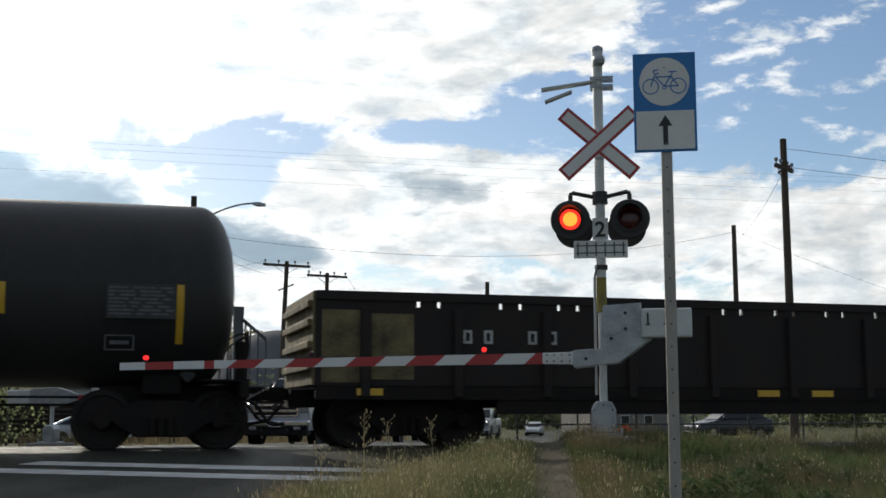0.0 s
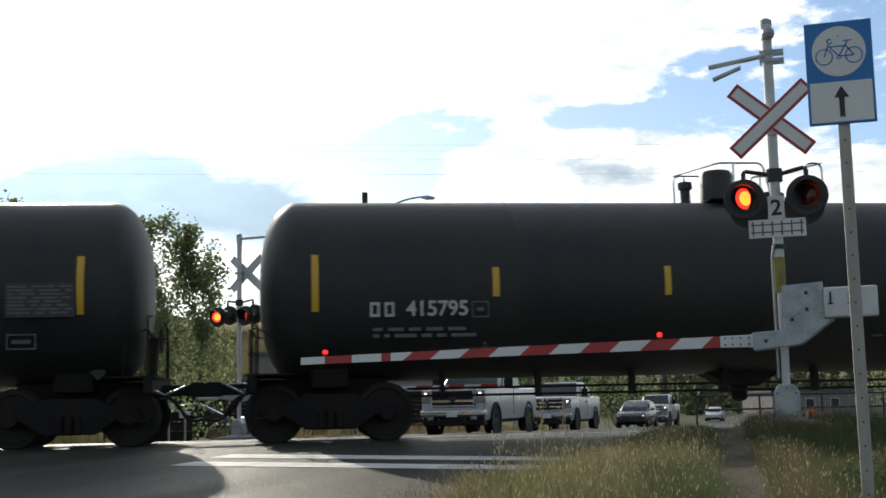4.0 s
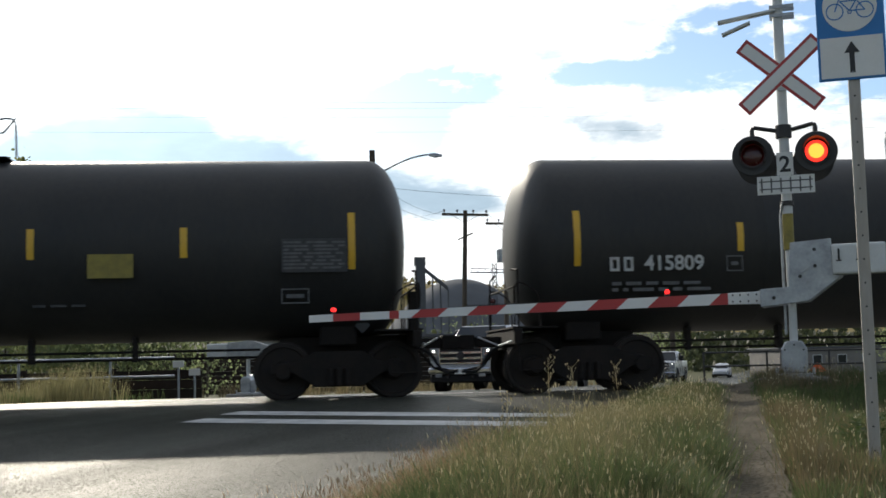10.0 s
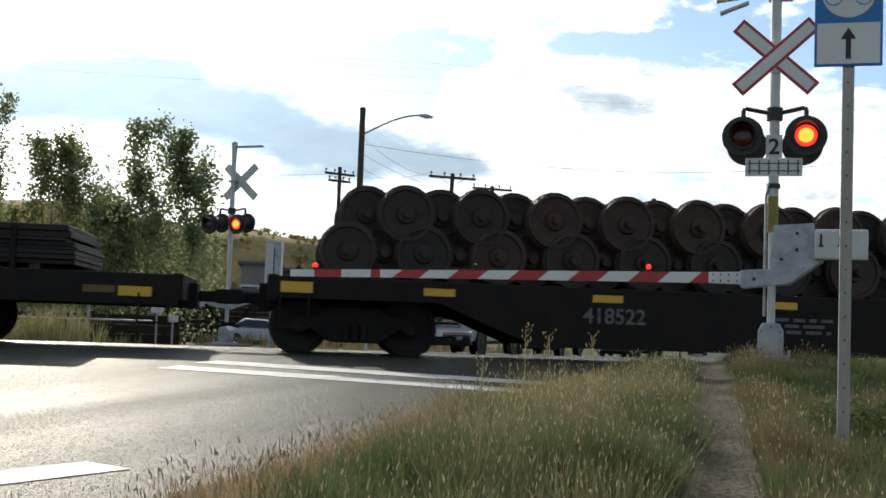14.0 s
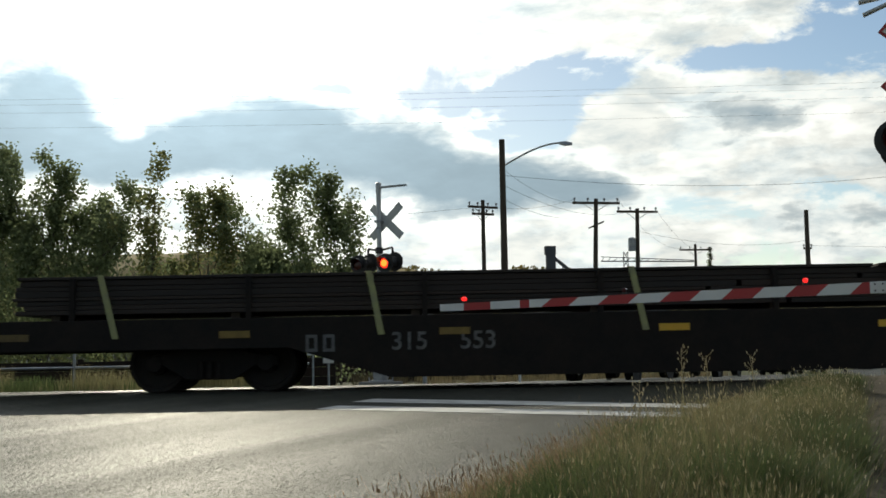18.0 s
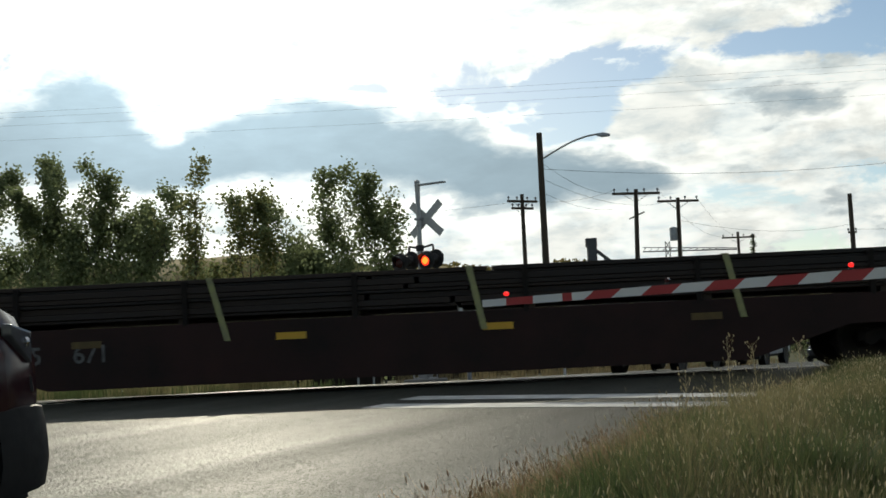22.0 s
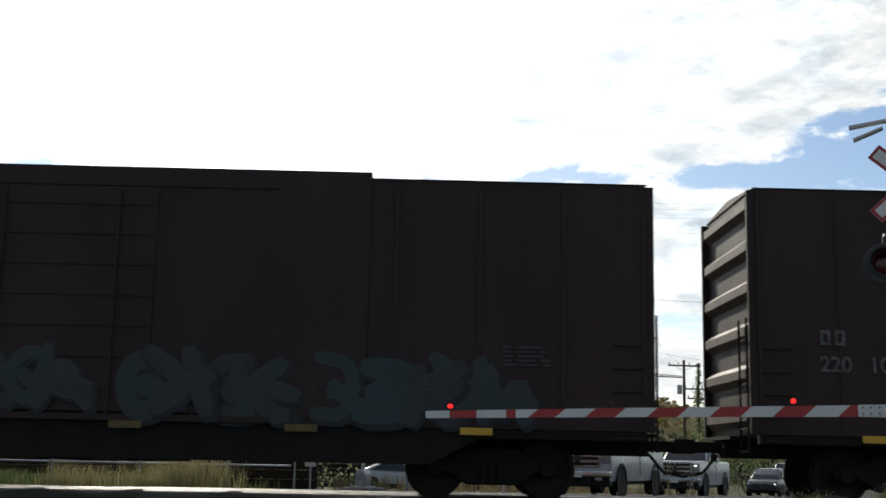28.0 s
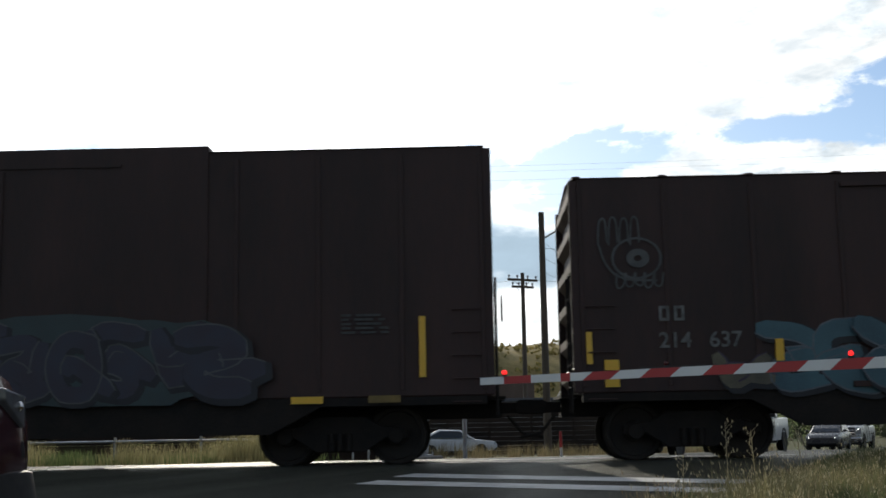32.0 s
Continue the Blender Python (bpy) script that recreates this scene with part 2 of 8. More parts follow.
M["white_board"] = material("white_board", (0.72, 0.72, 0.70), 0.45, vary=0.15, scale=3, bump=0.03, alt=(0.5, 0.49, 0.46))
M["red_board"] = material("red_board", (0.42, 0.035, 0.035), 0.4, vary=0.2, scale=4, bump=0.03, alt=(0.28, 0.03, 0.03))
M["blue_board"] = material("blue_board", (0.018, 0.175, 0.47), 0.4, vary=0.15, scale=4, bump=0.02, alt=(0.015, 0.14, 0.38))
M["black_paint"] = material("black_paint", (0.02, 0.02, 0.022), 0.5, vary=0.1, scale=4, bump=0.02)
M["lens_dark"] = material("lens_dark", (0.06, 0.008, 0.008), 0.2, vary=0.1, scale=8, bump=0.02)
M["lens_lit"] = material("lens_lit", (0.8, 0.05, 0.02), 0.3, vary=0.05, scale=8, bump=0, emit=((1.0, 0.030, 0.018), 1.5))
# Orange centre: overexposed glare of the red lens put into its glow colour.
M["lens_core"] = material("lens_core", (0.8, 0.2, 0.04), 0.3, vary=0.05, scale=8, bump=0, emit=((1.0, 0.20, 0.022), 2.6))
M["lamp_lit"] = material("lamp_lit", (0.8, 0.05, 0.03), 0.3, vary=0.05, scale=8, bump=0, emit=((1.0, 0.02, 0.02), 1.3))
M["tank_black"] = material("tank_black", (0.021, 0.022, 0.023), 0.52, spec=0.30, vary=0.6, scale=0.9, bump=0.06, fine=14, alt=(0.040, 0.038, 0.035), stretch=(1, 1, 0.35))
M["frame_black"] = material("frame_black", (0.015, 0.014, 0.0135), 0.85, vary=0.5, scale=3, bump=0.3, fine=20, alt=(0.028, 0.023, 0.020), spec=0.15)
M["wheel_steel"] = material("wheel_steel", (0.020, 0.018, 0.017), 0.7, 0.2, vary=0.5, scale=4, bump=0.2, alt=(0.034, 0.027, 0.023), spec=0.25)
M["rust_wheel"] = material("rust_wheel", (0.070, 0.040, 0.028), 0.62, 0.3, vary=0.6, scale=4, bump=0.3, alt=(0.030, 0.025, 0.022), obj=True)
M["boxcar_brown"] = material("boxcar_brown", (0.047, 0.021, 0.018), 0.6, vary=0.6, scale=0.9, bump=0.1, fine=12, alt=(0.022, 0.015, 0.014), stretch=(1, 1, 0.25), spec=0.35)
M["boxcar_red"] = material("boxcar_red", (0.070, 0.033, 0.029), 0.6, vary=0.6, scale=0.9, bump=0.1, fine=12, alt=(0.038, 0.023, 0.021), stretch=(1, 1, 0.25))
# End sheets paler than the sides: hazy skylight put into the colour.
M["end_pale"] = material("end_pale", (0.20, 0.175, 0.155), 0.6, vary=0.6, scale=1.5, bump=0.1, fine=14, alt=(0.11, 0.09, 0.08))
# Lighter copy of the body brown: sunlight on the end ribs put into it.
M["boxcar_end"] = material("boxcar_end", (0.120, 0.076, 0.050), 0.6, vary=0.6, scale=1.5, bump=0.1, fine=14, alt=(0.080, 0.050, 0.034))
M["gondola_dark"] = material("gondola_dark", (0.017, 0.017, 0.018), 0.75, vary=0.8, scale=1.4, bump=0.3, fine=10, alt=(0.036, 0.026, 0.021), spec=0.3)
M["ochre_dust"] = material("ochre_dust", (0.25, 0.195, 0.085), 0.8, vary=0.9, scale=3, bump=0.2, alt=(0.045, 0.038, 0.028))
# Darker, duller yellow: shade on these strips put into the colour.
M["dim_reflector"] = material("dim_reflector", (0.26, 0.17, 0.035), 0.6, vary=0.6, scale=6, bump=0.02, alt=(0.10, 0.07, 0.025), obj=True)
M["flat_red"] = material("flat_red", (0.044, 0.018, 0.016), 0.7, vary=0.6, scale=1.0, bump=0.15, alt=(0.018, 0.014, 0.013), spec=0.25)
M["steel_load"] = material("steel_load", (0.024, 0.023, 0.023), 0.65, 0.2, vary=0.5, scale=2, bump=0.1, alt=(0.046, 0.034, 0.028), obj=True, spec=0.3, stretch=(0.2, 1, 1))
M["strap"] = material("strap", (0.37, 0.38, 0.15), 0.75, vary=0.5, scale=8, bump=0.1, alt=(0.24, 0.24, 0.15))
M["yellow_reflector"] = material("yellow_reflector", (0.72, 0.42, 0.03), 0.35, vary=0.2, scale=6, bump=0.02, alt=(0.5, 0.3, 0.03))
M["yellow_panel"] = material("yellow_panel", (0.30, 0.24, 0.04), 0.6, vary=0.5, scale=6, bump=0.02, alt=(0.17, 0.14, 0.04))
M["stencil"] = material("stencil", (0.55, 0.55, 0.53), 0.6, vary=0.4, scale=10, bump=0.02, alt=(0.3, 0.3, 0.29))
M["worn_stencil"] = material("worn_stencil", (0.19, 0.19, 0.185), 0.7, vary=0.9, scale=8, bump=0.02, alt=(0.06, 0.058, 0.055))
M["dim_stencil"] = material("dim_stencil", (0.14, 0.14, 0.14), 0.7, vary=0.4, scale=10, bump=0.02)
M["graffiti_blue"] = material("graffiti_blue", (0.056, 0.132, 0.158), 0.55, vary=0.6, scale=1.4, bump=0.02, alt=(0.032, 0.066, 0.090))
M["graffiti_ink"] = material("graffiti_ink", (0.012, 0.013, 0.018), 0.55, vary=0.4, scale=2, bump=0.02)
M["graffiti_rose"] = material("graffiti_rose", (0.13, 0.055, 0.070), 0.6, vary=0.8, scale=2.0, bump=0.02, alt=(0.05, 0.035, 0.045))
M["graffiti_sand"] = material("graffiti_sand", (0.13, 0.115, 0.070), 0.6, vary=0.8, scale=2.0, bump=0.02, alt=(0.05, 0.045, 0.04))
M["data_grey"] = material("data_grey", (0.060, 0.060, 0.060), 0.7, vary=0.4, scale=10, bump=0.02)
M["graffiti_teal"] = material("graffiti_teal", (0.022, 0.050, 0.052), 0.55, vary=0.9, scale=2.2, bump=0.02, alt=(0.028, 0.030, 0.034), obj=True)
M["graffiti_pale"] = material("graffiti_pale", (0.14, 0.16, 0.18), 0.55, vary=0.9, scale=2.5, bump=0.02, alt=(0.05, 0.06, 0.08))
M["graffiti_navy"] = material("graffiti_navy", (0.022, 0.026, 0.048), 0.55, vary=0.7, scale=1.8, bump=0.02, alt=(0.03, 0.022, 0.034))
M["tag_grey"] = material("tag_grey", (0.085, 0.088, 0.088), 0.6, vary=0.9, scale=4, bump=0.02, alt=(0.04, 0.04, 0.04))
M["graffiti_plum"] = material("graffiti_plum", (0.05, 0.03, 0.065), 0.55, vary=0.5, scale=2, bump=0.02)
M["pole_wood"] = material("pole_wood", (0.10, 0.075, 0.055), 0.85, vary=0.5, scale=5, bump=0.4, fine=30, alt=(0.05, 0.04, 0.03), stretch=(1, 1, 0.1))
M["wire"] = material("wire", (0.03, 0.03, 0.03), 0.6, vary=0.1, bump=0)
M["bark"] = material("bark", (0.12, 0.10, 0.08), 0.9, vary=0.5, scale=6, bump=0.6, alt=(0.06, 0.05, 0.04), stretch=(1, 1, 0.3))
M["leaf"] = leaf_material("leaf", (0.25, 0.29, 0.145), (0.12, 0.15, 0.07), 0.68)
M["leaf_yellow"] = leaf_material("leaf_yellow", (0.27, 0.26, 0.11), (0.12, 0.15, 0.06), 0.66)
M["leaf_autumn"] = leaf_material("leaf_autumn", (0.27, 0.20, 0.06), (0.085, 0.095, 0.045), 0.5)
M["leaf_far"] = leaf_material("leaf_far", (0.070, 0.080, 0.038), (0.035, 0.045, 0.022), 0.35)
M["grass"] = leaf_material("grass", (0.31, 0.275, 0.145), (0.125, 0.125, 0.060), 0.55)
M["grass_green"] = leaf_material("grass_green", (0.040, 0.066, 0.026), (0.125, 0.155, 0.062), 0.55)
M["grass_brown"] = leaf_material("grass_brown", (0.215, 0.165, 0.095), (0.10, 0.092, 0.048), 0.5)
M["grass_red"] = leaf_material("grass_red", (0.39, 0.27, 0.18), (0.29, 0.22, 0.13), 0.62)
M["weed_leaf"] = leaf_material("weed_leaf", (0.045, 0.078, 0.026), (0.085, 0.12, 0.045), 0.4)
M["seed"] = leaf_material("seed", (0.74, 0.67, 0.50), (0.38, 0.33, 0.21), 0.62)
M["hill"] = material("hill", (0.33, 0.25, 0.11), 0.95, vary=0.9, scale=0.05, bump=0.3, fine=0.35, alt=(0.11, 0.10, 0.045), spec=0.05)
M["bank"] = material("bank", (0.034, 0.036, 0.018), 0.95, vary=0.6, scale=0.05, bump=0.2, fine=0.4, alt=(0.018, 0.022, 0.010), spec=0.05)
# Lighter blue-grey: distance haze put into the colour of mound, tower and crane.
M["mound"] = material("mound", (0.15, 0.155, 0.165), 0.95, vary=0.4, scale=0.03, bump=0.2, fine=0.2, spec=0.05)
M["car_white"] = material("car_white", (0.50, 0.51, 0.53), 0.22, vary=0.1, scale=2, bump=0.0)
M["car_dark"] = material("car_dark", (0.03, 0.03, 0.035), 0.25, vary=0.1, scale=2, bump=0.0)
M["car_silver"] = material("car_silver", (0.42, 0.43, 0.44), 0.28, 0.6, vary=0.08, scale=2, bump=0.0)
M["car_maroon"] = material("car_maroon", (0.030, 0.011, 0.015), 0.12, 0.0, vary=0.15, scale=2, bump=0.0, alt=(0.022, 0.009, 0.012), spec=0.32)
M["glass"] = material("glass", (0.02, 0.024, 0.028), 0.06, vary=0.1, scale=2, bump=0, spec=0.4)
M["tyre"] = material("tyre", (0.02, 0.02, 0.02), 0.85, vary=0.2, scale=8, bump=0.2)
M["chrome"] = material("chrome", (0.62, 0.62, 0.63), 0.15, 1.0, vary=0.1, scale=5, bump=0)
M["plastic_black"] = material("plastic_black", (0.016, 0.016, 0.017), 0.65, vary=0.15, scale=10, bump=0.08, spec=0.25)
M["head_lit"] = material("head_lit", (0.9, 0.9, 0.85), 0.2, vary=0.05, bump=0, emit=((1.0, 0.95, 0.85), 4.0))
M["head_off"] = material("head_off", (0.30, 0.31, 0.33), 0.08, 0.3, vary=0.1, scale=8, bump=0.05)
M["lamp_smoke"] = material("lamp_smoke", (0.10, 0.105, 0.115), 0.10, 0.2, vary=0.3, scale=14, bump=0.05, alt=(0.05, 0.05, 0.06))
M["orange_sign"] = material("orange_sign", (0.75, 0.12, 0.03), 0.5, vary=0.1, scale=4, bump=0.02)
M["wall_pale"] = material("wall_pale", (0.23, 0.21, 0.19), 0.8, vary=0.3, scale=0.8, bump=0.1)
M["timber_dark"] = material("timber_dark", (0.050, 0.036, 0.028), 0.85, vary=0.5, scale=2.0, bump=0.3, fine=20, alt=(0.025, 0.020, 0.017), spec=0.1, obj=True)
M["wall_white"] = material("wall_white", (0.46, 0.46, 0.44), 0.7, vary=0.3, scale=0.8, bump=0.1, alt=(0.30, 0.29, 0.27))
M["wall_brick"] = material("wall_brick", (0.11, 0.08, 0.065), 0.85, vary=0.3, scale=1.0, bump=0.2)
M["roof_grey"] = material("roof_grey", (0.12, 0.12, 0.13), 0.8, vary=0.3, scale=1, bump=0.2)
M["insulator"] = material("insulator", (0.25, 0.25, 0.27), 0.2, vary=0.1, scale=8, bump=0)


# ---- shape helpers ----
class Shape:
    """Vertices and faces of one part."""

    def __init__(self):
        self.v, self.f = [], []

    def add(self, verts, faces):
        o = len(self.v)
        self.v += [tuple(p) for p in verts]
        self.f += [tuple(i + o for i in q) for q in faces]
        return self

    def box(self, x0, x1, y0, y1, z0, z1, m=None):
        p = [Vector((x, y, z)) for x in (x0, x1) for y in (y0, y1) for z in (z0, z1)]
        if m:
            p = [m @ q for q in p]
        return self.add(p, [(0, 1, 3, 2), (4, 6, 7, 5), (0, 4, 5, 1), (2, 3, 7, 6), (0, 2, 6, 4), (1, 5, 7, 3)])

    def rod(self, a, b, r0, r1=None, n=8, caps=True):
        a, b = Vector(a), Vector(b)
        r1 = r0 if r1 is None else r1
        q = (b - a).to_track_quat("Z", "Y")
        v = []
        for c, r in ((a, r0), (b, r1)):
            v += [c + q @ Vector((r * math.cos(2 * math.pi * i / n), r * math.sin(2 * math.pi * i / n), 0)) for i in range(n)]
        f = [(i, (i + 1) % n, n + (i + 1) % n, n + i) for i in range(n)]
        if caps:
            f += [tuple(range(n))[::-1], tuple(range(n, 2 * n))]
        return self.add(v, f)

    def pipe(self, pts, r, n=6):
        for a, b in zip(pts, pts[1:]):
            self.rod(a, b, r, n=n)
        return self

    def lathe(self, prof, n=24, m=None, axis="z"):
        """prof: (radius, height) pairs, turned about the axis."""
        v = []
        for r, h in prof:
            for i in range(n):
                a = 2 * math.pi * i / n
                p = (r * math.cos(a), r * math.sin(a), h)
                p = {"z": p, "x": (p[2], p[0], p[1]), "y": (p[0], p[2], p[1])}[axis]
                v.append(m @ Vector(p) if m else Vector(p))
        f = []
        for k in range(len(prof) - 1):
            for i in range(n):
                j = (i + 1) % n
                f.append((k * n + i, k * n + j, (k + 1) * n + j, (k + 1) * n + i))
        f += [tuple(range(n))[::-1], tuple(range((len(prof) - 1) * n, len(prof) * n))]
        return self.add(v, f)

    def prism(self, outline, y0, y1, m=None):
        """outline in x, z, drawn out along y."""
        n = len(outline)
        v = [Vector((x, y0, z)) for x, z in outline] + [Vector((x, y1, z)) for x, z in outline]
        if m:
            v = [m @ p for p in v]
        return self.add(v, [tuple(range(n)), tuple(range(2 * n - 1, n - 1, -1))] + [(i, n + i, n + (i + 1) % n, (i + 1) % n) for i in range(n)])

    def loft(self, rings, caps=True):
        n = len(rings[0])
        v = [p for r in rings for p in r]
        f = [(k * n + i, k * n + (i + 1) % n, (k + 1) * n + (i + 1) % n, (k + 1) * n + i) for k in range(len(rings) - 1) for i in range(n)]
        if caps:
            f += [tuple(range(n))[::-1], tuple(range((len(rings) - 1) * n, len(rings) * n))]
        return self.add(v, f)

    def mesh(self, name, mat, bevel=0.0, smooth=False, seg=1):
        me = bpy.data.meshes.new(name)
        me.from_pydata(self.v, [], self.f)
        bm = bmesh.new()
        bm.from_mesh(me)
        bmesh.ops.recalc_face_normals(bm, faces=bm.faces)
        if bevel:
            sharp = [e for e in bm.edges if len(e.link_faces) == 2 and e.calc_face_angle(0) > 0.6]
            bmesh.ops.bevel(bm, geom=sharp, offset=bevel, segments=seg, affect="EDGES", profile=0.6, clamp_overlap=True)
        for f in bm.faces:
            f.smooth = smooth
        bm.to_mesh(me)
        bm.free()
        if smooth:
            me.set_sharp_from_angle(angle=0.7)
        me.materials.append(M[mat])
        return me


def part(name, shape, mat, parent=None, label="", bevel=0.0, smooth=False, at=None, seg=1):
    ob = new(name, shape if isinstance(shape, bpy.types.Mesh) else shape.mesh(name, mat, bevel, smooth, seg))
    if parent:
        ob.parent = parent
    if at is not None:
        ob.matrix_basis = at
    if label:
        tagged(ob, label)
    return ob


def thing(name, label, category, m=None, group="", kind=""):
    ob = new(name)
    ob.empty_display_size = 0.2
    if m is not None:
        ob.matrix_basis = m
    return tagged(ob, label, category, group, kind)


def words(text, height, mat, parent, m, name="lettering", bold=0.0, label=""):
    cu = bpy.data.curves.new(name, "FONT")
    cu.body, cu.size, cu.extrude, cu.offset, cu.align_x, cu.align_y = text, height / 0.69, 0.002, bold, "CENTER", "CENTER"
    ob = bpy.data.objects.new(name, cu)
    scene.collection.objects.link(ob)
    bpy.context.view_layer.update()
    me = bpy.data.meshes.new_from_object(ob.evaluated_get(bpy.context.evaluated_depsgraph_get()))
    bpy.data.objects.remove(ob)
    me.materials.clear()
    me.materials.append(M[mat])
    return part(name, me, mat, parent, label, at=m)


FACE = pose(0, 0, 0, 90, 0, 0)     # letters that face -y, upright


def surface_z(y):
    """Height of the land by its distance across the track."""
    if y < 17.5:
        return max(-0.03 * (17.5 - y), -1.2)
    if y < 20.9:
        return 0.0
    if y < 24:
        return -0.018 * (y - 20.9)
    if y < 26:
        return -0.056 - 0.045 * (y - 24)
    return max(-0.146 - 0.0226 * (y - 26), -2.1)


def off_road(x, y):
    return x * RN.x + y * RN.y


ROAD_R, ROAD_L = -2.95, -14.2


def verge(x, y):
    """Height added beside the road."""
    e = off_road(x, y)
    h = 0.0
    if y < 17.3:
        s = min(max((e - ROAD_R) / 1.2, 0), 1)
        h += 0.13 * s * s * (3 - 2 * s) * min(1, (17.3 - y) / 3)
        h += 0.24 * math.exp(-((x - 6.3) ** 2 + (y - 13.9) ** 2) / 3.5)
        h += 0.05 * noise.noise((x * 0.6, y * 0.6, 0)) * s
    return h


def ground_z(x, y):
    return surface_z(y) + verge(x, y)


# ---- ground, road, track ----
def build_ground():
    xs = list(np.arange(-14, 24, 0.5))
    ys = list(np.arange(-4, 26, 0.4))
    xs = [-2500, -900, -400, -200, -100, -60, -40, -28, -20] + xs + [26, 32, 42, 60, 90, 140, 220, 400, 900, 2500]
    ys = [-2500, -600, -200, -80, -40, -22, -12, -8] + ys + [28, 32, 38, 46, 60, 80, 111, 150, 230, 400, 800, 2600]
    v = []
    for y in ys:
        for x in xs:
            z = ground_z(x, y) - 0.03
            e = off_road(x, y)
            if (ROAD_L - 3 < e < ROAD_R - 0.3) or (y < 17.2 and e < ROAD_R - 0.3):
                z -= 0.10
            if 17.3 < y < 23.0:
                z -= 0.25
            v.append((x, y, z))
    n = len(xs)
    f = [(j * n + i, j * n + i + 1, (j + 1) * n + i + 1, (j + 1) * n + i) for j in range(len(ys) - 1) for i in range(n - 1)]
    s = Shape().add(v, f)
    tagged(part("ground", s, "soil", smooth=True), "dry grassy ground falling away on both sides of the track", "ground", kind="structure")


def strip(path, z_up=0.0):
    """A sheet between left and right points, laid on the land."""
    s = Shape()
    v = []
    for a, b in path:
        for p in (a, b):
            v.append((p[0], p[1], surface_z(p[1]) + z_up))
    s.add(v, [(2 * i, 2 * i + 1, 2 * i + 3, 2 * i + 2) for i in range(len(path) - 1)])
    return s


def road_point(along, e):
    p = RU * along + RN * e
    return p.x, p.y


def build_road():
    s = Shape()
    ss = [-60, -30, -15] + list(np.arange(-8, 32, 0.5)) + [34, 38, 45, 60, 80, 110, 125, 160, 260]
    v, cols = [], [-45, -30, -22, ROAD_L, -11, -8, -5, ROAD_R]
    for a in ss:
        for i, e in enumerate(cols):
            x, y = road_point(a, e)
            if y > 17.2 and e < ROAD_L:
                x, y = road_point((17.2 - RN.y * e) / RU.y, e) if a < 28 else road_point(a, ROAD_L)
            if e == ROAD_R:
                x, y = road_point(a, e + 0.10 * noise.noise((a * 0.7, 0, 3)))
            v.append((x, y, surface_z(y)))
    n = len(cols)
    fs = []
    for j in range(len(ss) - 1):
        for i in range(n - 1):
            a = ss[j + 1]
            if cols[i] < ROAD_L and road_point(ss[j + 1], cols[i])[1] > 17.6 and road_point(ss[j], cols[i])[1] > 17.0:
                continue
            fs.append((j * n + i, j * n + i + 1, (j + 1) * n + i + 1, (j + 1) * n + i))
    s.add(v, fs)
    # the sheet's own axes lie along and across the road
    m = pose(0, 0, 0, 0, 0, -25.5)
    s.v = [tuple(m.inverted() @ Vector(p)) for p in s.v]
    tagged(part("road", s, "asphalt", at=m), "dark worn asphalt road running over the level crossing", "road", kind="structure")
    # crumbling shoulder between asphalt and grass
    s, v = Shape(), []
    for a in np.arange(0.0, 18.4, 0.25):
        for k, e in enumerate((-3.10 + 0.12 * noise.noise((a * 1.7, 6, 0)), -2.86, -2.5, -2.15)):
            x, y = road_point(a, e)
            v.append((x, y, surface_z(y) + 0.004 if k == 0 else max(surface_z(y) + 0.012, ground_z(x, y) + 0.004)))
    s.add(v, [(4 * i + k, 4 * i + k + 1, 4 * i + k + 5, 4 * i + k + 4) for i in range(len(v) // 4 - 1) for k in range(3)])
    tagged(part("shoulder", s, "path", smooth=True), "narrow crumbling gravel shoulder along the asphalt edge", "road shoulder", kind="structure")
    # two thin stop lines across the approach lanes
    for (a, b) in (((-1.35, 14.78), (2.75, 12.76)), ((-0.97, 15.9), (3.25, 13.85))):
        w = Vector((RU.x, RU.y)) * 0.29
        n = 8
        pts = []
        for i in range(n + 1):
            c = Vector(a).lerp(Vector(b), i / n)
            pts.append(((c - w)[:], (c + w)[:]))
        tagged(part("stop_line", strip(pts, 0.006), "road_paint"), "white stop line painted across the approach lane", "road marking", kind="structure")
    s = Shape()
    q = [(-0.81, 6.98), (-1.10, 7.22), (-4.6, 3.9), (-4.3, 3.55)]
    s.add([(x, y, surface_z(y) + 0.006) for x, y in q], [(0, 1, 2, 3)])
    tagged(part("lane_bar", s, "road_paint"), "broad white bar painted slantwise on the asphalt", "road marking", kind="structure")
    # worn footpath through the grass
    pts = []
    way = [(0.2, 0.2), (1.75, 4.6), (2.9, 7.6), (4.0, 10.6), (5.1, 13.6), (6.1, 16.4), (6.6, 17.3)]
    for a, b in zip(way, way[1:]):
        for k in range(8):
            c = Vector(a).lerp(Vector(b), k / 8)
            w = 0.26 + 0.07 * noise.noise((c.y * 1.3, 1, 0))
            j = 0.06 * noise.noise((c.y * 0.8, 5, 0))
            pts.append(((c.x - w + j, c.y), (c.x + w + j, c.y)))
    s = Shape()
    v = []
    for a, b in pts:
        for p in (a, ((a[0] + b[0]) / 2, a[1]), b):
            v.append((p[0], p[1], ground_z(*p) + 0.012 - (0.02 if p not in (a, b) else 0)))
    s.add(v, [(3 * i + k, 3 * i + k + 1, 3 * i + k + 4, 3 * i + k + 3) for i in range(len(pts) - 1) for k in (0, 1)])
    tagged(part("footpath", s, "path", smooth=True), "narrow trodden dirt footpath through long grass", "path", kind="structure")


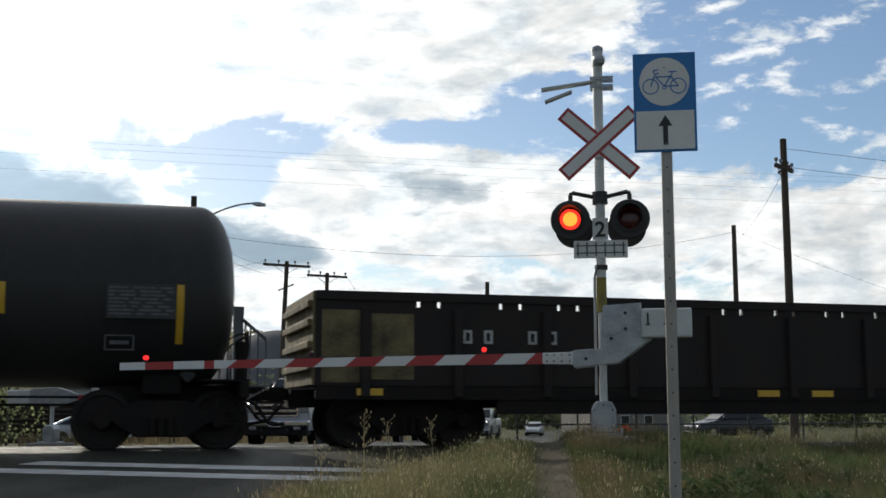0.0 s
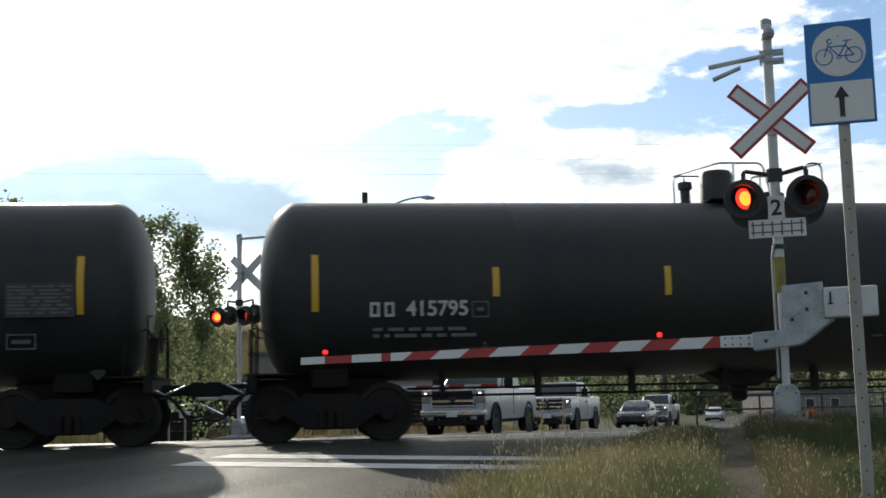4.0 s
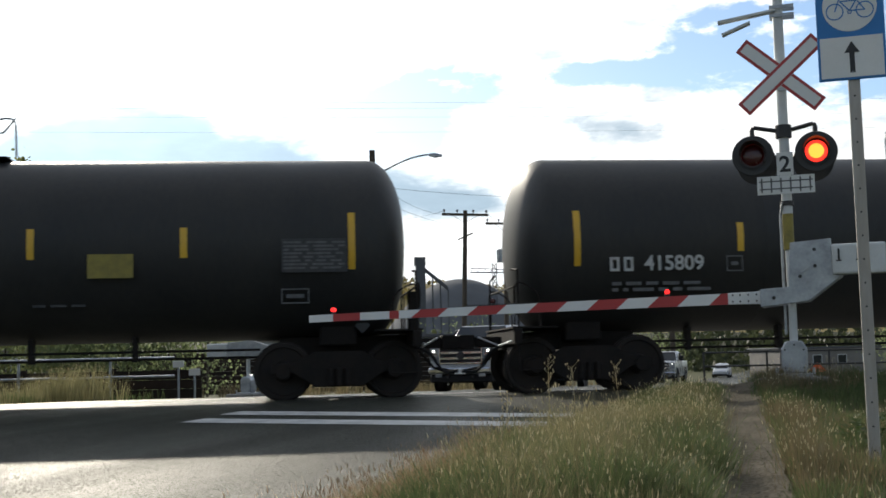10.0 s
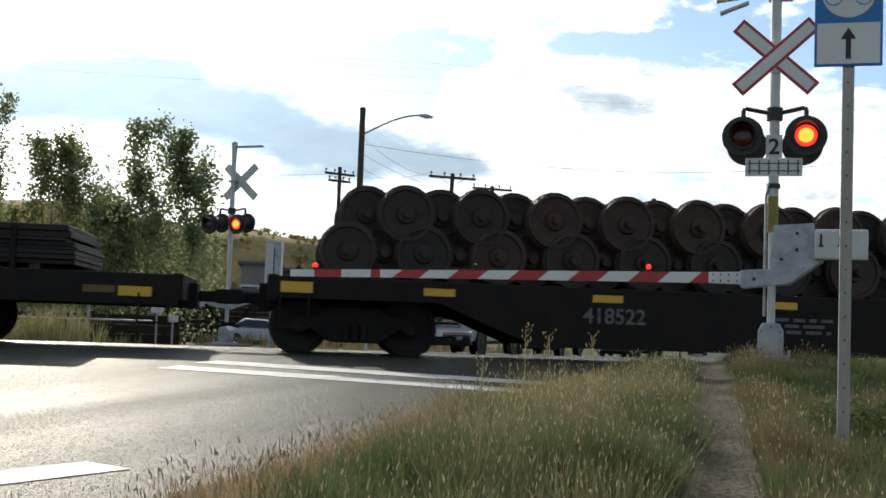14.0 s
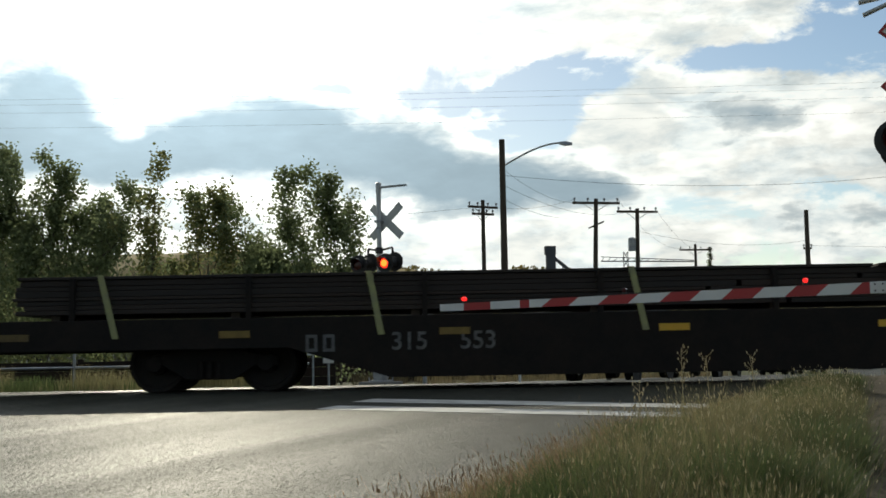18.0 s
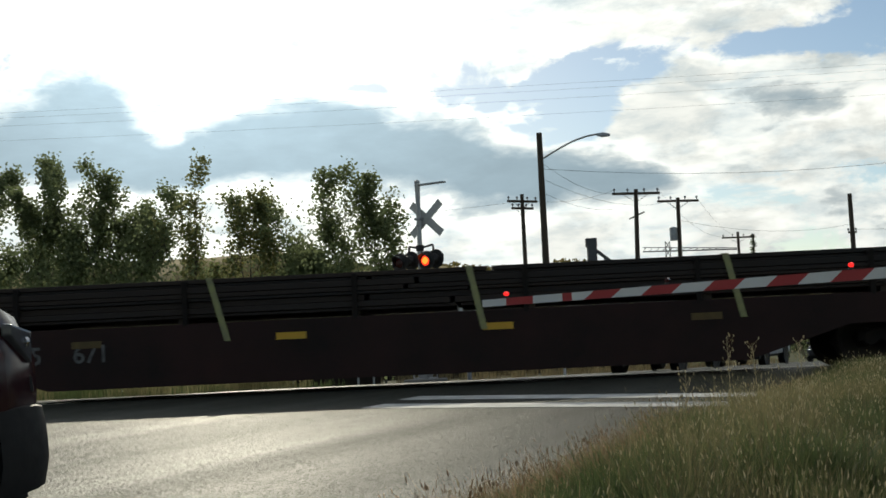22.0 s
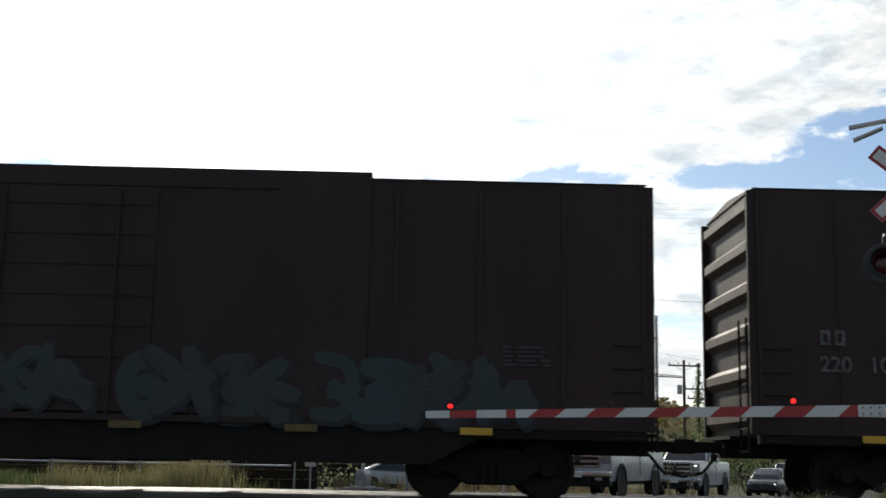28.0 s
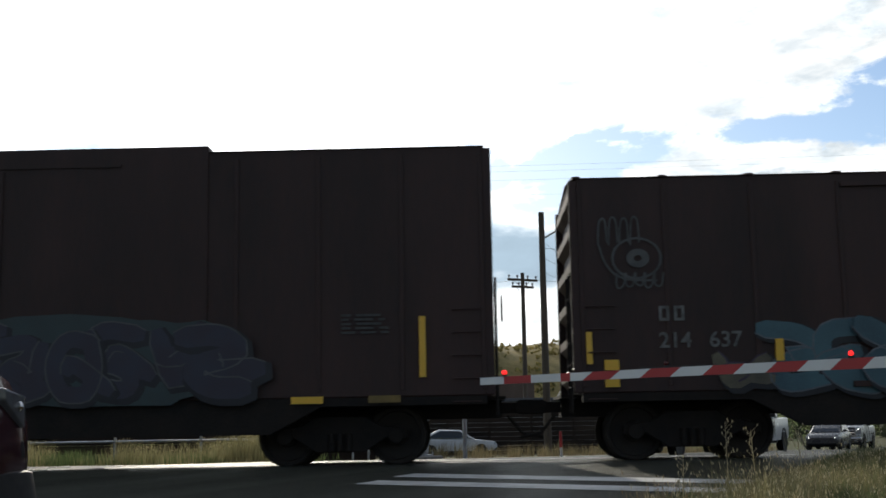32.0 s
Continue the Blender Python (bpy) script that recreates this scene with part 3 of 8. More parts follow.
def build_track():
    s = Shape()
    # ballast bed on both sides of the crossing
    for x0, x1 in ((-260, -16), (8.0, 260)):
        prof = [(-1.0, -0.02), (-1.75, -0.10), (-2.6, -0.42), (2.6, -0.42), (1.75, -0.10), (1.0, -0.02)]
        v = [(x, TRACK_Y + py, pz - 0.12) for x in (x0, x1) for py, pz in prof]
        s.add(v, [(i, (i + 1) % 6, 6 + (i + 1) % 6, 6 + i) for i in range(6)] + [(0, 1, 2, 3, 4, 5), (6, 7, 8, 9, 10, 11)])
    tagged(part("ballast_bed", s, "ballast"), "grey crushed-stone bed under the track", "ballast", kind="stuff")
    for y in (-0.753, 0.753):
        s = Shape()
        prof = [(-0.07, -0.17), (0.07, -0.17), (0.07, -0.155), (0.012, -0.13), (0.012, -0.045), (0.036, -0.03), (0.036, -0.004), (0.03, 0), (-0.03, 0), (-0.036, -0.004), (-0.036, -0.03), (-0.012, -0.045), (-0.012, -0.13), (-0.07, -0.155)]
        n = len(prof)
        v = [(x, TRACK_Y + y + py, pz) for x in (-260, 260) for py, pz in prof]
        s.add(v, [(i, (i + 1) % n, n + (i + 1) % n, n + i) for i in range(n)])
        tagged(part("rail", s, "rail_steel"), "steel rail with a bright worn head", "rail", "rails of the track", "structure")
    crossing = thing("crossing_surface", "concrete panels between and beside the rails on the crossing", "crossing panels", kind="structure")
    for x in np.arange(-15.5, 7.9, 2.4):
        for y0, y1, drop in ((-2.75, -0.83, 0.0), (-0.66, 0.66, 0.0), (0.83, 2.75, 0.036)):
            edge = [(TRACK_Y + y0, -0.24), (TRACK_Y + y1, -0.24), (TRACK_Y + y1, -0.012 - drop), (TRACK_Y + y0, -0.012)]
            v = [(xx, py, pz) for xx in (x + 0.01, x + 2.39) for py, pz in edge]
            part("panel", Shape().add(v, [(0, 1, 2, 3), (7, 6, 5, 4), (0, 4, 5, 1), (1, 5, 6, 2), (2, 6, 7, 3), (3, 7, 4, 0)]), "asphalt" if y1 < -0.8 else "concrete", crossing, bevel=0.012)
    tie = Shape().box(-0.115, 0.115, -1.3, 1.3, -0.36, -0.165).mesh("tie", "pole_wood", 0.012)
    ties = thing("wooden_ties", "weathered wooden railway ties in the ballast", "railway ties", kind="structure")
    for k, x in enumerate(list(np.arange(8.3, 40, 0.55)) + list(np.arange(-40, -16, 0.55))):
        part("tie", tie, "", ties, at=pose(x, TRACK_Y, 0))


build_ground()
build_road()
build_track()


# ---- the train ----
TRAIN = []       # each car with the place of its middle along the track at 0 s
WHEELS = []      # wheel pairs that turn
WHEEL_R = 0.457


def wheel_profile(s, y, r, side, n=20):
    """One steel wheel on the axle at y; side is the outward direction."""
    f = side
    m = Matrix.Translation((0, y, 0))
    s.lathe([(0.09, -0.09 * f), (0.13, -0.07 * f), (0.14, -0.02 * f), (r - 0.09, 0.015 * f), (r - 0.07, -0.07 * f), (r + 0.028, -0.075 * f), (r + 0.028, -0.045 * f), (r, -0.035 * f),
             (r - 0.005, 0.065 * f), (r - 0.065, 0.068 * f), (r - 0.08, 0.03 * f), (0.17, 0.005 * f), (0.15, 0.075 * f), (0.07, 0.08 * f)], n, m, "y")


def make_wheelset_mesh(name, mat, r):
    s = Shape()
    for side in (-1, 1):
        wheel_profile(s, side * 0.755, r, side)
    s.rod((0, -1.02, 0), (0, 1.02, 0), 0.078, n=10)
    return s.mesh(name, mat, smooth=True)


WHEELSET = make_wheelset_mesh("wheelset", "wheel_steel", WHEEL_R)
LOAD_WHEELSET = make_wheelset_mesh("load_wheelset", "rust_wheel", 0.46)


def side_frame_shape(y):
    s = Shape()
    out = [(-1.08, 0.40), (-1.08, 0.56), (-0.62, 0.62), (-0.40, 0.76), (0.40, 0.76), (0.62, 0.62), (1.08, 0.56), (1.08, 0.40), (0.72, 0.42), (0.38, 0.20), (-0.38, 0.20), (-0.72, 0.42)]
    s.prism(out, y - 0.07, y + 0.07)
    for x in (-0.89, 0.89):
        s.rod((x, y - 0.13, 0.457), (x, y + 0.13, 0.457), 0.13, n=10)
    for x in (-0.14, 0, 0.14):
        s.rod((x, y - 0.10, 0.22), (x, y - 0.10, 0.5), 0.055, n=8)
    return s


FRAME_NEAR = side_frame_shape(-1.0).mesh("side_frame", "frame_black", 0.012)
FRAME_FAR = side_frame_shape(1.0).mesh("side_frame", "frame_black", 0.012)
BOLSTER = Shape().box(-0.22, 0.22, -1.05, 1.05, 0.42, 0.72).box(-0.2, 0.2, -0.2, 0.2, 0.72, 0.86).mesh("bolster", "frame_black", 0.02)


def bogie(car, x):
    b = part("bogie", BOLSTER, "", car, at=pose(x, 0, 0))
    part("side_frame", FRAME_NEAR, "", b)
    part("side_frame", FRAME_FAR, "", b)
    for dx in (-0.89, 0.89):
        w = new("wheelset", WHEELSET)
        w.parent = b
        w.matrix_parent_inverse = pose(dx, 0, WHEEL_R)
        WHEELS.append(w)
    return b


def coupler_mesh():
    s = Shape()
    s.box(-0.05, 0.62, -0.09, 0.09, 0.78, 0.96)
    s.prism([(0.55, 0.76), (0.78, 0.76), (0.86, 0.80), (0.86, 0.96), (0.78, 1.0), (0.55, 1.0)], -0.17, 0.17)
    s.pipe([(0.2, 0.25, 0.75), (0.45, 0.28, 0.45), (0.8, 0.22, 0.38)], 0.03)
    return s.mesh("coupler", "frame_black", 0.015)


COUPLER = coupler_mesh()


def couplers(car, half, reach=0.0):
    for side in (-1, 1):
        part("coupler", COUPLER, "", car, at=pose(side * (half - 0.05 + reach), 0, 0, 0, 0, 0 if side > 0 else 180))


def reflector(car, x, y, z, w, h, mat="yellow_reflector"):
    part("reflector_strip", Shape().box(x - w / 2, x + w / 2, y - 0.006, y + 0.006, z - h / 2, z + h / 2), mat, car, "yellow reflective strip")


def mark_blocks(car, x, y, z, h, n, mat="stencil", pitch=1.0, name="owner_mark"):
    """Plain blocks where the owner's initials stand."""
    for k in range(n):
        cx = x + (k - (n - 1) / 2) * h * pitch
        b, t = Shape(), h * 0.19
        for xa, xb, za, zb in ((-0.34 * h, 0.34 * h, 0.5 * h - t, 0.5 * h), (-0.34 * h, 0.34 * h, -0.5 * h, -0.5 * h + t), (-0.34 * h, -0.34 * h + t, -0.5 * h + t, 0.5 * h - t), (0.34 * h - t, 0.34 * h, -0.5 * h + t, 0.5 * h - t)):
            b.box(cx + xa, cx + xb, y - 0.004, y + 0.004, z + za, z + zb)
        part(name, b, mat, car)


def bars(car, x, y, z, w, h, rows, mat="dim_stencil", seed=1, name="small_print"):
    """Lines of print too small to read, as plain bars."""
    rnd = random.Random(seed)
    s = Shape()
    for r in range(rows):
        cx, zz = x - w / 2, z + h / 2 - (r + 0.5) * h / rows
        while cx < x + w / 2 - 0.1:
            l = rnd.uniform(0.08, 0.4)
            l = min(l, x + w / 2 - cx)
            s.box(cx, cx + l, y - 0.003, y + 0.003, zz - 0.28 * h / rows, zz + 0.28 * h / rows)
            cx += l + 0.08
    part(name, s, mat, car)


def rounded(pts, r, n=4):
    """The same way with its corners bent round."""
    out = [pts[0]]
    for a, b, c in zip(pts, pts[1:], pts[2:]):
        p = b + (a - b).normalized() * min(r, (a - b).length * 0.45)
        q = b + (c - b).normalized() * min(r, (c - b).length * 0.45)
        for k in range(n + 1):
            u = k / n
            out.append(p * (1 - u) ** 2 + b * 2 * u * (1 - u) + q * u * u)
    return out + [pts[-1]]


def tank_car(x0, x1, number, variant, flip=False, inner=(-4.28, -1.96, 1.92, 4.22)):
    half = (x1 - x0) / 2
    car = thing("tank_car", "black tank car with yellow reflective strips and a top platform", "railway tank car", pose(0, TRACK_Y, 0), "cars of the freight train")
    TRAIN.append((car, (x0 + x1) / 2))
    R, zc = 1.51, 2.49
    prof = []
    for k in range(13):
        a = math.pi / 2 * k / 12
        prof.append((R * math.sin(a) ** 0.75 if k else 0.02, -half + 0.62 * (1 - math.cos(a))))
    ring = prof + [(R, -half * 0.5), (R + 0.008, -half * 0.5 + 0.02), (R, -half * 0.5 + 0.04), (R, 0), (R, half * 0.5)] + [(r, -h) for r, h in reversed(prof)]
    part("tank_shell", Shape().lathe(ring, 56, Matrix.Translation((0, 0, zc)), "x"), "tank_black", car, "glossy black cylindrical tank with domed ends", smooth=True)
    # end frames, walkway and ladders
    for sd in (-1, 1):
        s = Shape()
        s.box(sd * (half - 2.1), sd * (half + 0.15), -0.32, 0.32, 0.72, 1.02)
        s.box(sd * (half + 0.02), sd * (half + 0.16), -1.45, 1.45, 0.80, 1.06)
        s.prism([(sd * (half - 1.45), 0.86), (sd * (half - 1.42), 1.32), (sd * (half - 0.86), 1.32), (sd * (half - 0.83), 0.86)], -0.72, 0.72)
        part("end_sill", s, "frame_black", car, bevel=0.02)
        s = Shape()
        for y in (-1.42, 1.42):
            s.pipe([(sd * (half + 0.08), y, 1.0), (sd * (half + 0.08), y, 2.0), (sd * (half + 0.08), y * 0.6, 2.05)], 0.018)
            s.pipe([(sd * (half + 0.08), y, 0.85), (sd * (half + 0.08), y, 0.4), (sd * (half - 0.32), y, 0.4), (sd * (half - 0.32), y, 0.85)], 0.016)
        s.pipe([(sd * (half + 0.08), -1.42, 1.75), (sd * (half + 0.08), 1.42, 1.75)], 0.018)
        part("end_handrail", s, "frame_black", car)
        for y in (-1.30, 1.30):
            part("curved_rail", Shape().pipe(rounded([Vector((sd * (half - 0.30), y, 1.06)), Vector((sd * (half - 0.28), y, 1.66)), Vector((sd * (half + 0.12), y, 1.86)), Vector((sd * (half + 0.12), y, 1.06))], 0.18), 0.014), "frame_black", car)
        part("end_platform", Shape().box(min(sd * (half - 0.55), sd * (half + 0.18)), max(sd * (half - 0.55), sd * (half + 0.18)), -1.42, 1.42, 1.062, 1.09), "frame_black", car)
        part("cut_lever", Shape().pipe([(sd * (half + 0.20), -1.35, 0.86), (sd * (half + 0.24), -0.4, 0.80), (sd * (half + 0.55), -0.1, 0.95)], 0.016), "galvanised", car)
        part("air_hose", Shape().pipe(rounded([Vector((sd * (half + 0.15), -0.35, 0.82)), Vector((sd * (half + 0.42), -0.36, 0.70)), Vector((sd * (half + 0.60), -0.36, 0.36)), Vector((sd * (half + 0.86), -0.36, 0.40))], 0.2), 0.028, 8), "plastic_black", car)
        bogie(car, sd * (half - 1.14))
    part("brake_stand", Shape().box(half + 0.02, half + 0.14, -0.75, -0.45, 1.09, 1.72), "frame_black", car, bevel=0.02)
    part("brake_wheel", Shape().lathe([(0.20, -0.015), (0.23, 0), (0.20, 0.015), (0.18, 0)], 16, Matrix.Translation((half + 0.20, -0.60, 1.66)), "x"), "frame_black", car)
    couplers(car, half, 0.12)
    # low running board seen under the shell
    part("bottom_outlet", Shape().lathe([(0.05, 0.50), (0.14, 0.54), (0.16, 0.8), (0.35, 1.05)], 14), "frame_black", car)
    part("outlet_skid", Shape().prism([(-0.72, 1.02), (-0.25, 0.76), (0.25, 0.76), (0.72, 1.02)], -0.3, 0.3), "frame_black", car, bevel=0.02)
    for z, y in ((0.82, -0.55), (0.70, -0.42)):
        part("brake_pipe", Shape().rod((-half + 2.4, y, z), (half - 2.4, y, z), 0.02, n=8), "frame_black", car)
    for x in np.arange(-half + 3.0, half - 2.8, 1.62):
        part("pipe_hanger", Shape().box(x - 0.04, x + 0.04, -0.58, -0.38, 0.66, 1.06), "frame_black", car)
    # top fittings
    m = -1 if flip else 1
    o = -0.08 if flip else 0.0
    if variant:
        part("valve_housing", Shape().lathe([(0.29, 3.9), (0.29, 4.52), (0.25, 4.58), (0.05, 4.60)], 20, Matrix.Translation((o - m * 0.22, 0, 0))), "black_metal", car, smooth=True)
    part("top_platform", Shape().box(min(o - m * 0.55, o + m * 1.35), max(o - m * 0.55, o + m * 1.35), -0.62, 0.62, 3.985, 4.005), "frame_black", car)
    part("manway", Shape().lathe([(0.30, 3.9), (0.30, 4.08), (0.36, 4.09), (0.36, 4.16), (0.05, 4.20)], 18, Matrix.Translation((o + m * 0.66, 0, 0))), "black_metal", car, smooth=True)
    part("vent", Shape().lathe([(0.09, 3.9), (0.09, 4.24), (0.13, 4.26), (0.13, 4.38), (0.04, 4.40)], 12, Matrix.Translation((o - m * 0.80, 0, 0))), "black_metal", car)
    top = 4.62
    for way in (((-0.80, 0.62, 3.99), (-0.80, 0.62, top), (-0.14, 0.62, top), (-0.03, 0.62, 3.99)),
                ((-0.80, 0.62, top), (-0.39, -0.62, top), (0.40, -0.62, top), (0.545, -0.62, 3.99)),
                ((0.62, 0.62, 3.99), (0.68, 0.62, top), (0.98, 0.62, top), (1.48, -0.62, top)),
                ((1.15, -0.62, 3.99), (1.19, -0.62, top), (1.48, -0.62, top), (1.50, -0.62, 3.99))):
        part("safety_rail", Shape().pipe(rounded([Vector((o + m * px, py, pz)) for px, py, pz in way], 0.12), 0.019), "galvanised", car)
    for px, py in ((-0.13, -0.62), (-0.60, 0.62), (0.86, 0.62)):
        part("rail_post", Shape().rod((o + m * px, py, 3.99), (o + m * px, py, top), 0.017, n=8), "galvanised", car)

    def skin(z):
        return -math.sqrt(max(R * R - (z - zc) ** 2, 0.01)) - 0.012

    # upright reflectors along the side: tall ones at the ends, short ones between
    tall, short = (1.63, 2.04) if flip else (2.04, 2.25)
    for x, z0, h in [(-half + 0.90, tall, 0.90), (half - 0.93, tall, 0.90)] + [(q, short, 0.47) for q in inner]:
        s = Shape()
        zs = [z0 + h * k / 6 for k in range(7)]
        v = [(xx, skin(z), z) for z in zs for xx in (x - 0.055, x + 0.055)]
        s.add(v, [(2 * k, 2 * k + 1, 2 * k + 3, 2 * k + 2) for k in range(6)])
        part("reflector_strip", s, "yellow_reflector", car, "yellow reflective strip")
    px = 2.5 if half > 7.9 else 2.77
    part("warning_panel", Shape().box(px, px + 0.69, skin(2.4) - 0.004, skin(2.4), 1.95, 2.32), "yellow_panel", car, "faded yellow warning panel")
    on = 0.33 if flip or variant and half > 8.2 else 0.0
    zn = 2.11 if flip else 2.06
    words(number, 0.23, "stencil", car, Matrix.Translation((-half + 2.50 + on, skin(2.26), zn)) @ FACE, "car_number", 0.007)
    mark_blocks(car, -half + 1.62 + on, skin(2.26), zn, 0.23, 2)
    bars(car, -half + 2.3 + on, skin(1.9), 1.70, 1.65, 0.2, 2, seed=3)
    part("data_panel", Shape().box(half - 2.03, half - 1.0, skin(2.45) - 0.002, skin(2.45), 2.0, 2.53), "data_grey", car, "grey stencilled data panel")
    bars(car, half - 1.52, skin(2.45) - 0.006, 2.27, 0.96, 0.46, 8, "dim_stencil", seed=5, name="data_print")
    box = 0.38 if flip else 0.0
    for xa, xb, za, zb in ((half - 2.04, half - 1.6, 1.52, 1.76), (-half + 3.38 + box, -half + 3.66 + box, 1.92, 2.18)):
        f, t = Shape(), 0.022
        for q in ((xa, xb, za, za + t), (xa, xb, zb - t, zb), (xa, xa + t, za + t, zb - t), (xb - t, xb, za + t, zb - t)):
            f.box(q[0], q[1], skin(zb) - 0.004, skin(zb), q[2], q[3])
        f.box(xa + 0.08, xb - 0.08, skin(zb) - 0.004, skin(zb), (za + zb) / 2 - 0.03, (za + zb) / 2 + 0.03)
        part("stencil_frame", f, "dim_stencil", car)
    bars(car, 0.2, skin(1.6) - 0.004, 1.55, 1.1, 0.07, 1, "data_grey", seed=15)
    bars(car, 2.3, skin(1.6) - 0.004, 1.55, 0.8, 0.07, 1, "data_grey", seed=16)
    part("hazard_diamond", Shape().box(-0.09, 0.09, -0.006, 0.006, -0.09, 0.09), "data_grey", car, "worn diamond placard", at=pose(half - 0.75, -0.80, 1.17) @ Matrix.Rotation(math.pi / 4, 4, "Y"))
    return car


def boxcar(x0, x1, eave, colour, number, label, inset=1.75, step=0.0, hatches=0, big_letters=False, graffiti=(), num_x=-6.0, num_z=2.3, split_marks=False, emblem=False, uprights=(), end="ribs", strips=None):
    half = (x1 - x0) / 2
    car = thing("boxcar", label, "railway boxcar", pose(0, TRACK_Y, 0), "cars of the freight train")
    TRAIN.append((car, (x0 + x1) / 2))
    W = 1.56
    body = Shape().box(-half, half, -W, W, 1.05, eave)
    # low-pitched roof
    body2 = Shape()
    body2.add([(-half - 0.02, -W - 0.03, eave + 0.004), (-half - 0.02, 0, eave + 0.13), (-half - 0.02, W + 0.03, eave + 0.004), (half + 0.02, -W - 0.03, eave + 0.004), (half + 0.02, 0, eave + 0.13), (half + 0.02, W + 0.03, eave + 0.004)],
              [(0, 3, 4, 1), (1, 4, 5, 2), (0, 1, 2), (5, 4, 3), (0, 2, 5, 3)])
    part("body", body, colour, car, bevel=0.02)
    part("roof", body2, colour, car)
    n = int(2 * half / 1.3)
    rib = Shape()
    for k in range(n + 1):
        x = -half + 2 * half * k / n
        rib.box(x - 0.06, x + 0.06, -W - 0.04, W + 0.04, eave - 0.005, eave + 0.018)
        rib.add([(x - 0.06, -W - 0.02, eave + 0.03), (x + 0.06, -W - 0.02, eave + 0.03), (x + 0.06, 0, eave + 0.18), (x - 0.06, 0, eave + 0.18), (x - 0.06, W + 0.02, eave + 0.03), (x + 0.06, W + 0.02, eave + 0.03)], [(0, 1, 2, 3), (3, 2, 5, 4)])
    if not step:
        part("roof_ribs", rib, colour, car)
    if step:
        part("raised_side", Shape().box(-half + 4.4, half - 4.4, -W - 0.035, -W + 0.3, 1.2, eave + step), colour, car, bevel=0.01)
    for k in (0, 1, 3, 4) if hatches else ():
        x = -half + 2 * half * (k + 0.5) / (hatches + 0.02)
        part("roof_hatch", Shape().box(x - 0.32, x + 0.32, -W + 0.15, -W + 0.95, eave + 0.02, eave + 0.16), colour, car, bevel=0.03)
    # side panels and sliding door
    post = Shape().box(-0.035, 0.035, -W - 0.022, -W, 1.15, eave - 0.12).mesh("side_post", colour, 0.006)
    for k in range(n + 1):
        x = -half + 2 * half * k / n
        if abs(x) > 1.7:
            part("side_post", post, "", car, at=pose(min(max(x, -half + 0.04), half - 0.04), 0, 0))
    door = part("door", Shape().box(-1.5, 1.5, -W - 0.07, -W - 0.003, 1.2, eave - 0.25), colour, car, bevel=0.015)
    for z in np.linspace(1.6, eave - 0.5, 7):
        part("door_rib", Shape().box(-1.42, 1.42, -W - 0.09, -W - 0.072, z - 0.04, z + 0.04), colour, door)
    for x in (-0.9, 0.9):
        part("lock_rod", Shape().rod((x, -W - 0.12, 1.15), (x, -W - 0.12, eave - 0.3), 0.022), colour, door)
    part("door_rail", Shape().box(-3.4, 3.4, -W - 0.09, -W, 1.08, 1.17), colour, car)
    part("door_rail", Shape().box(-3.4, 3.4, -W - 0.06, -W, eave - 0.22, eave - 0.16), colour, car)
    part("side_sill", Shape().prism([(-half, 0.92), (-half, 1.05), (half, 1.05), (half, 0.92), (half - 2.6, 0.92), (half - 3.4, 0.50), (-half + 3.4, 0.50), (-half + 2.6, 0.92)], -W + 0.02, -W + 0.14), "frame_black", car)
    part("centre_sill", Shape().box(-half - 0.25, half + 0.25, -0.3, 0.3, 0.70, 1.06), "frame_black", car)
    for x in (-2.4, -0.8, 0.8, 2.4):
        part("cross_bearer", Shape().prism([(x - 0.09, 1.0), (x - 0.07, 0.52), (x + 0.07, 0.52), (x + 0.09, 1.0)], -1.35, 1.35), "frame_black", car)
    part("brake_cylinder", Shape().rod((-0.3, -0.9, 0.62), (0.55, -0.9, 0.62), 0.15, n=14).rod((0.55, -0.9, 0.62), (1.5, -0.6, 0.62), 0.025, n=6), "frame_black", car)
    part("air_tank", Shape().rod((1.1, -0.95, 0.64), (2.1, -0.95, 0.64), 0.17, n=14), "frame_black", car)
    # corrugated ends
    for sd in (-1, 1):
        for y in (-W + 0.045, W - 0.045):
            part("end_post", Shape().box(sd * (half - 0.01), sd * (half + 0.125), y - 0.04, y + 0.04, 1.06, eave - 0.03), colour, car, bevel=0.01)
        plain = end if sd > 0 else "ribs"
        m = 6
        if plain != "ribs":
            part("end_sheet", Shape().box(min(sd * half, sd * (half + 0.018)), max(sd * half, sd * (half + 0.018)), -W + 0.09, W - 0.09, 1.1, eave - 0.05), "end_pale", car, "weathered end sheet, colour lightened to stand for hazy skylight")
            for z in np.linspace(1.9, eave - 0.75, 4) if plain == "panels" else (eave - 0.12, 2.1):
                part("end_rib", Shape().prism([(half + 0.018, z - 0.09), (half + 0.13, z - 0.05), (half + 0.13, z + 0.02), (half + 0.018, z + 0.09)], -W + 0.09, W - 0.09), "end_pale", car)
            for y in (-0.55, 0.55) if plain == "flat" else ():
                part("end_stiffener", Shape().box(half + 0.018, half + 0.07, y - 0.05, y + 0.05, 1.2, eave - 0.2), "end_pale", car)
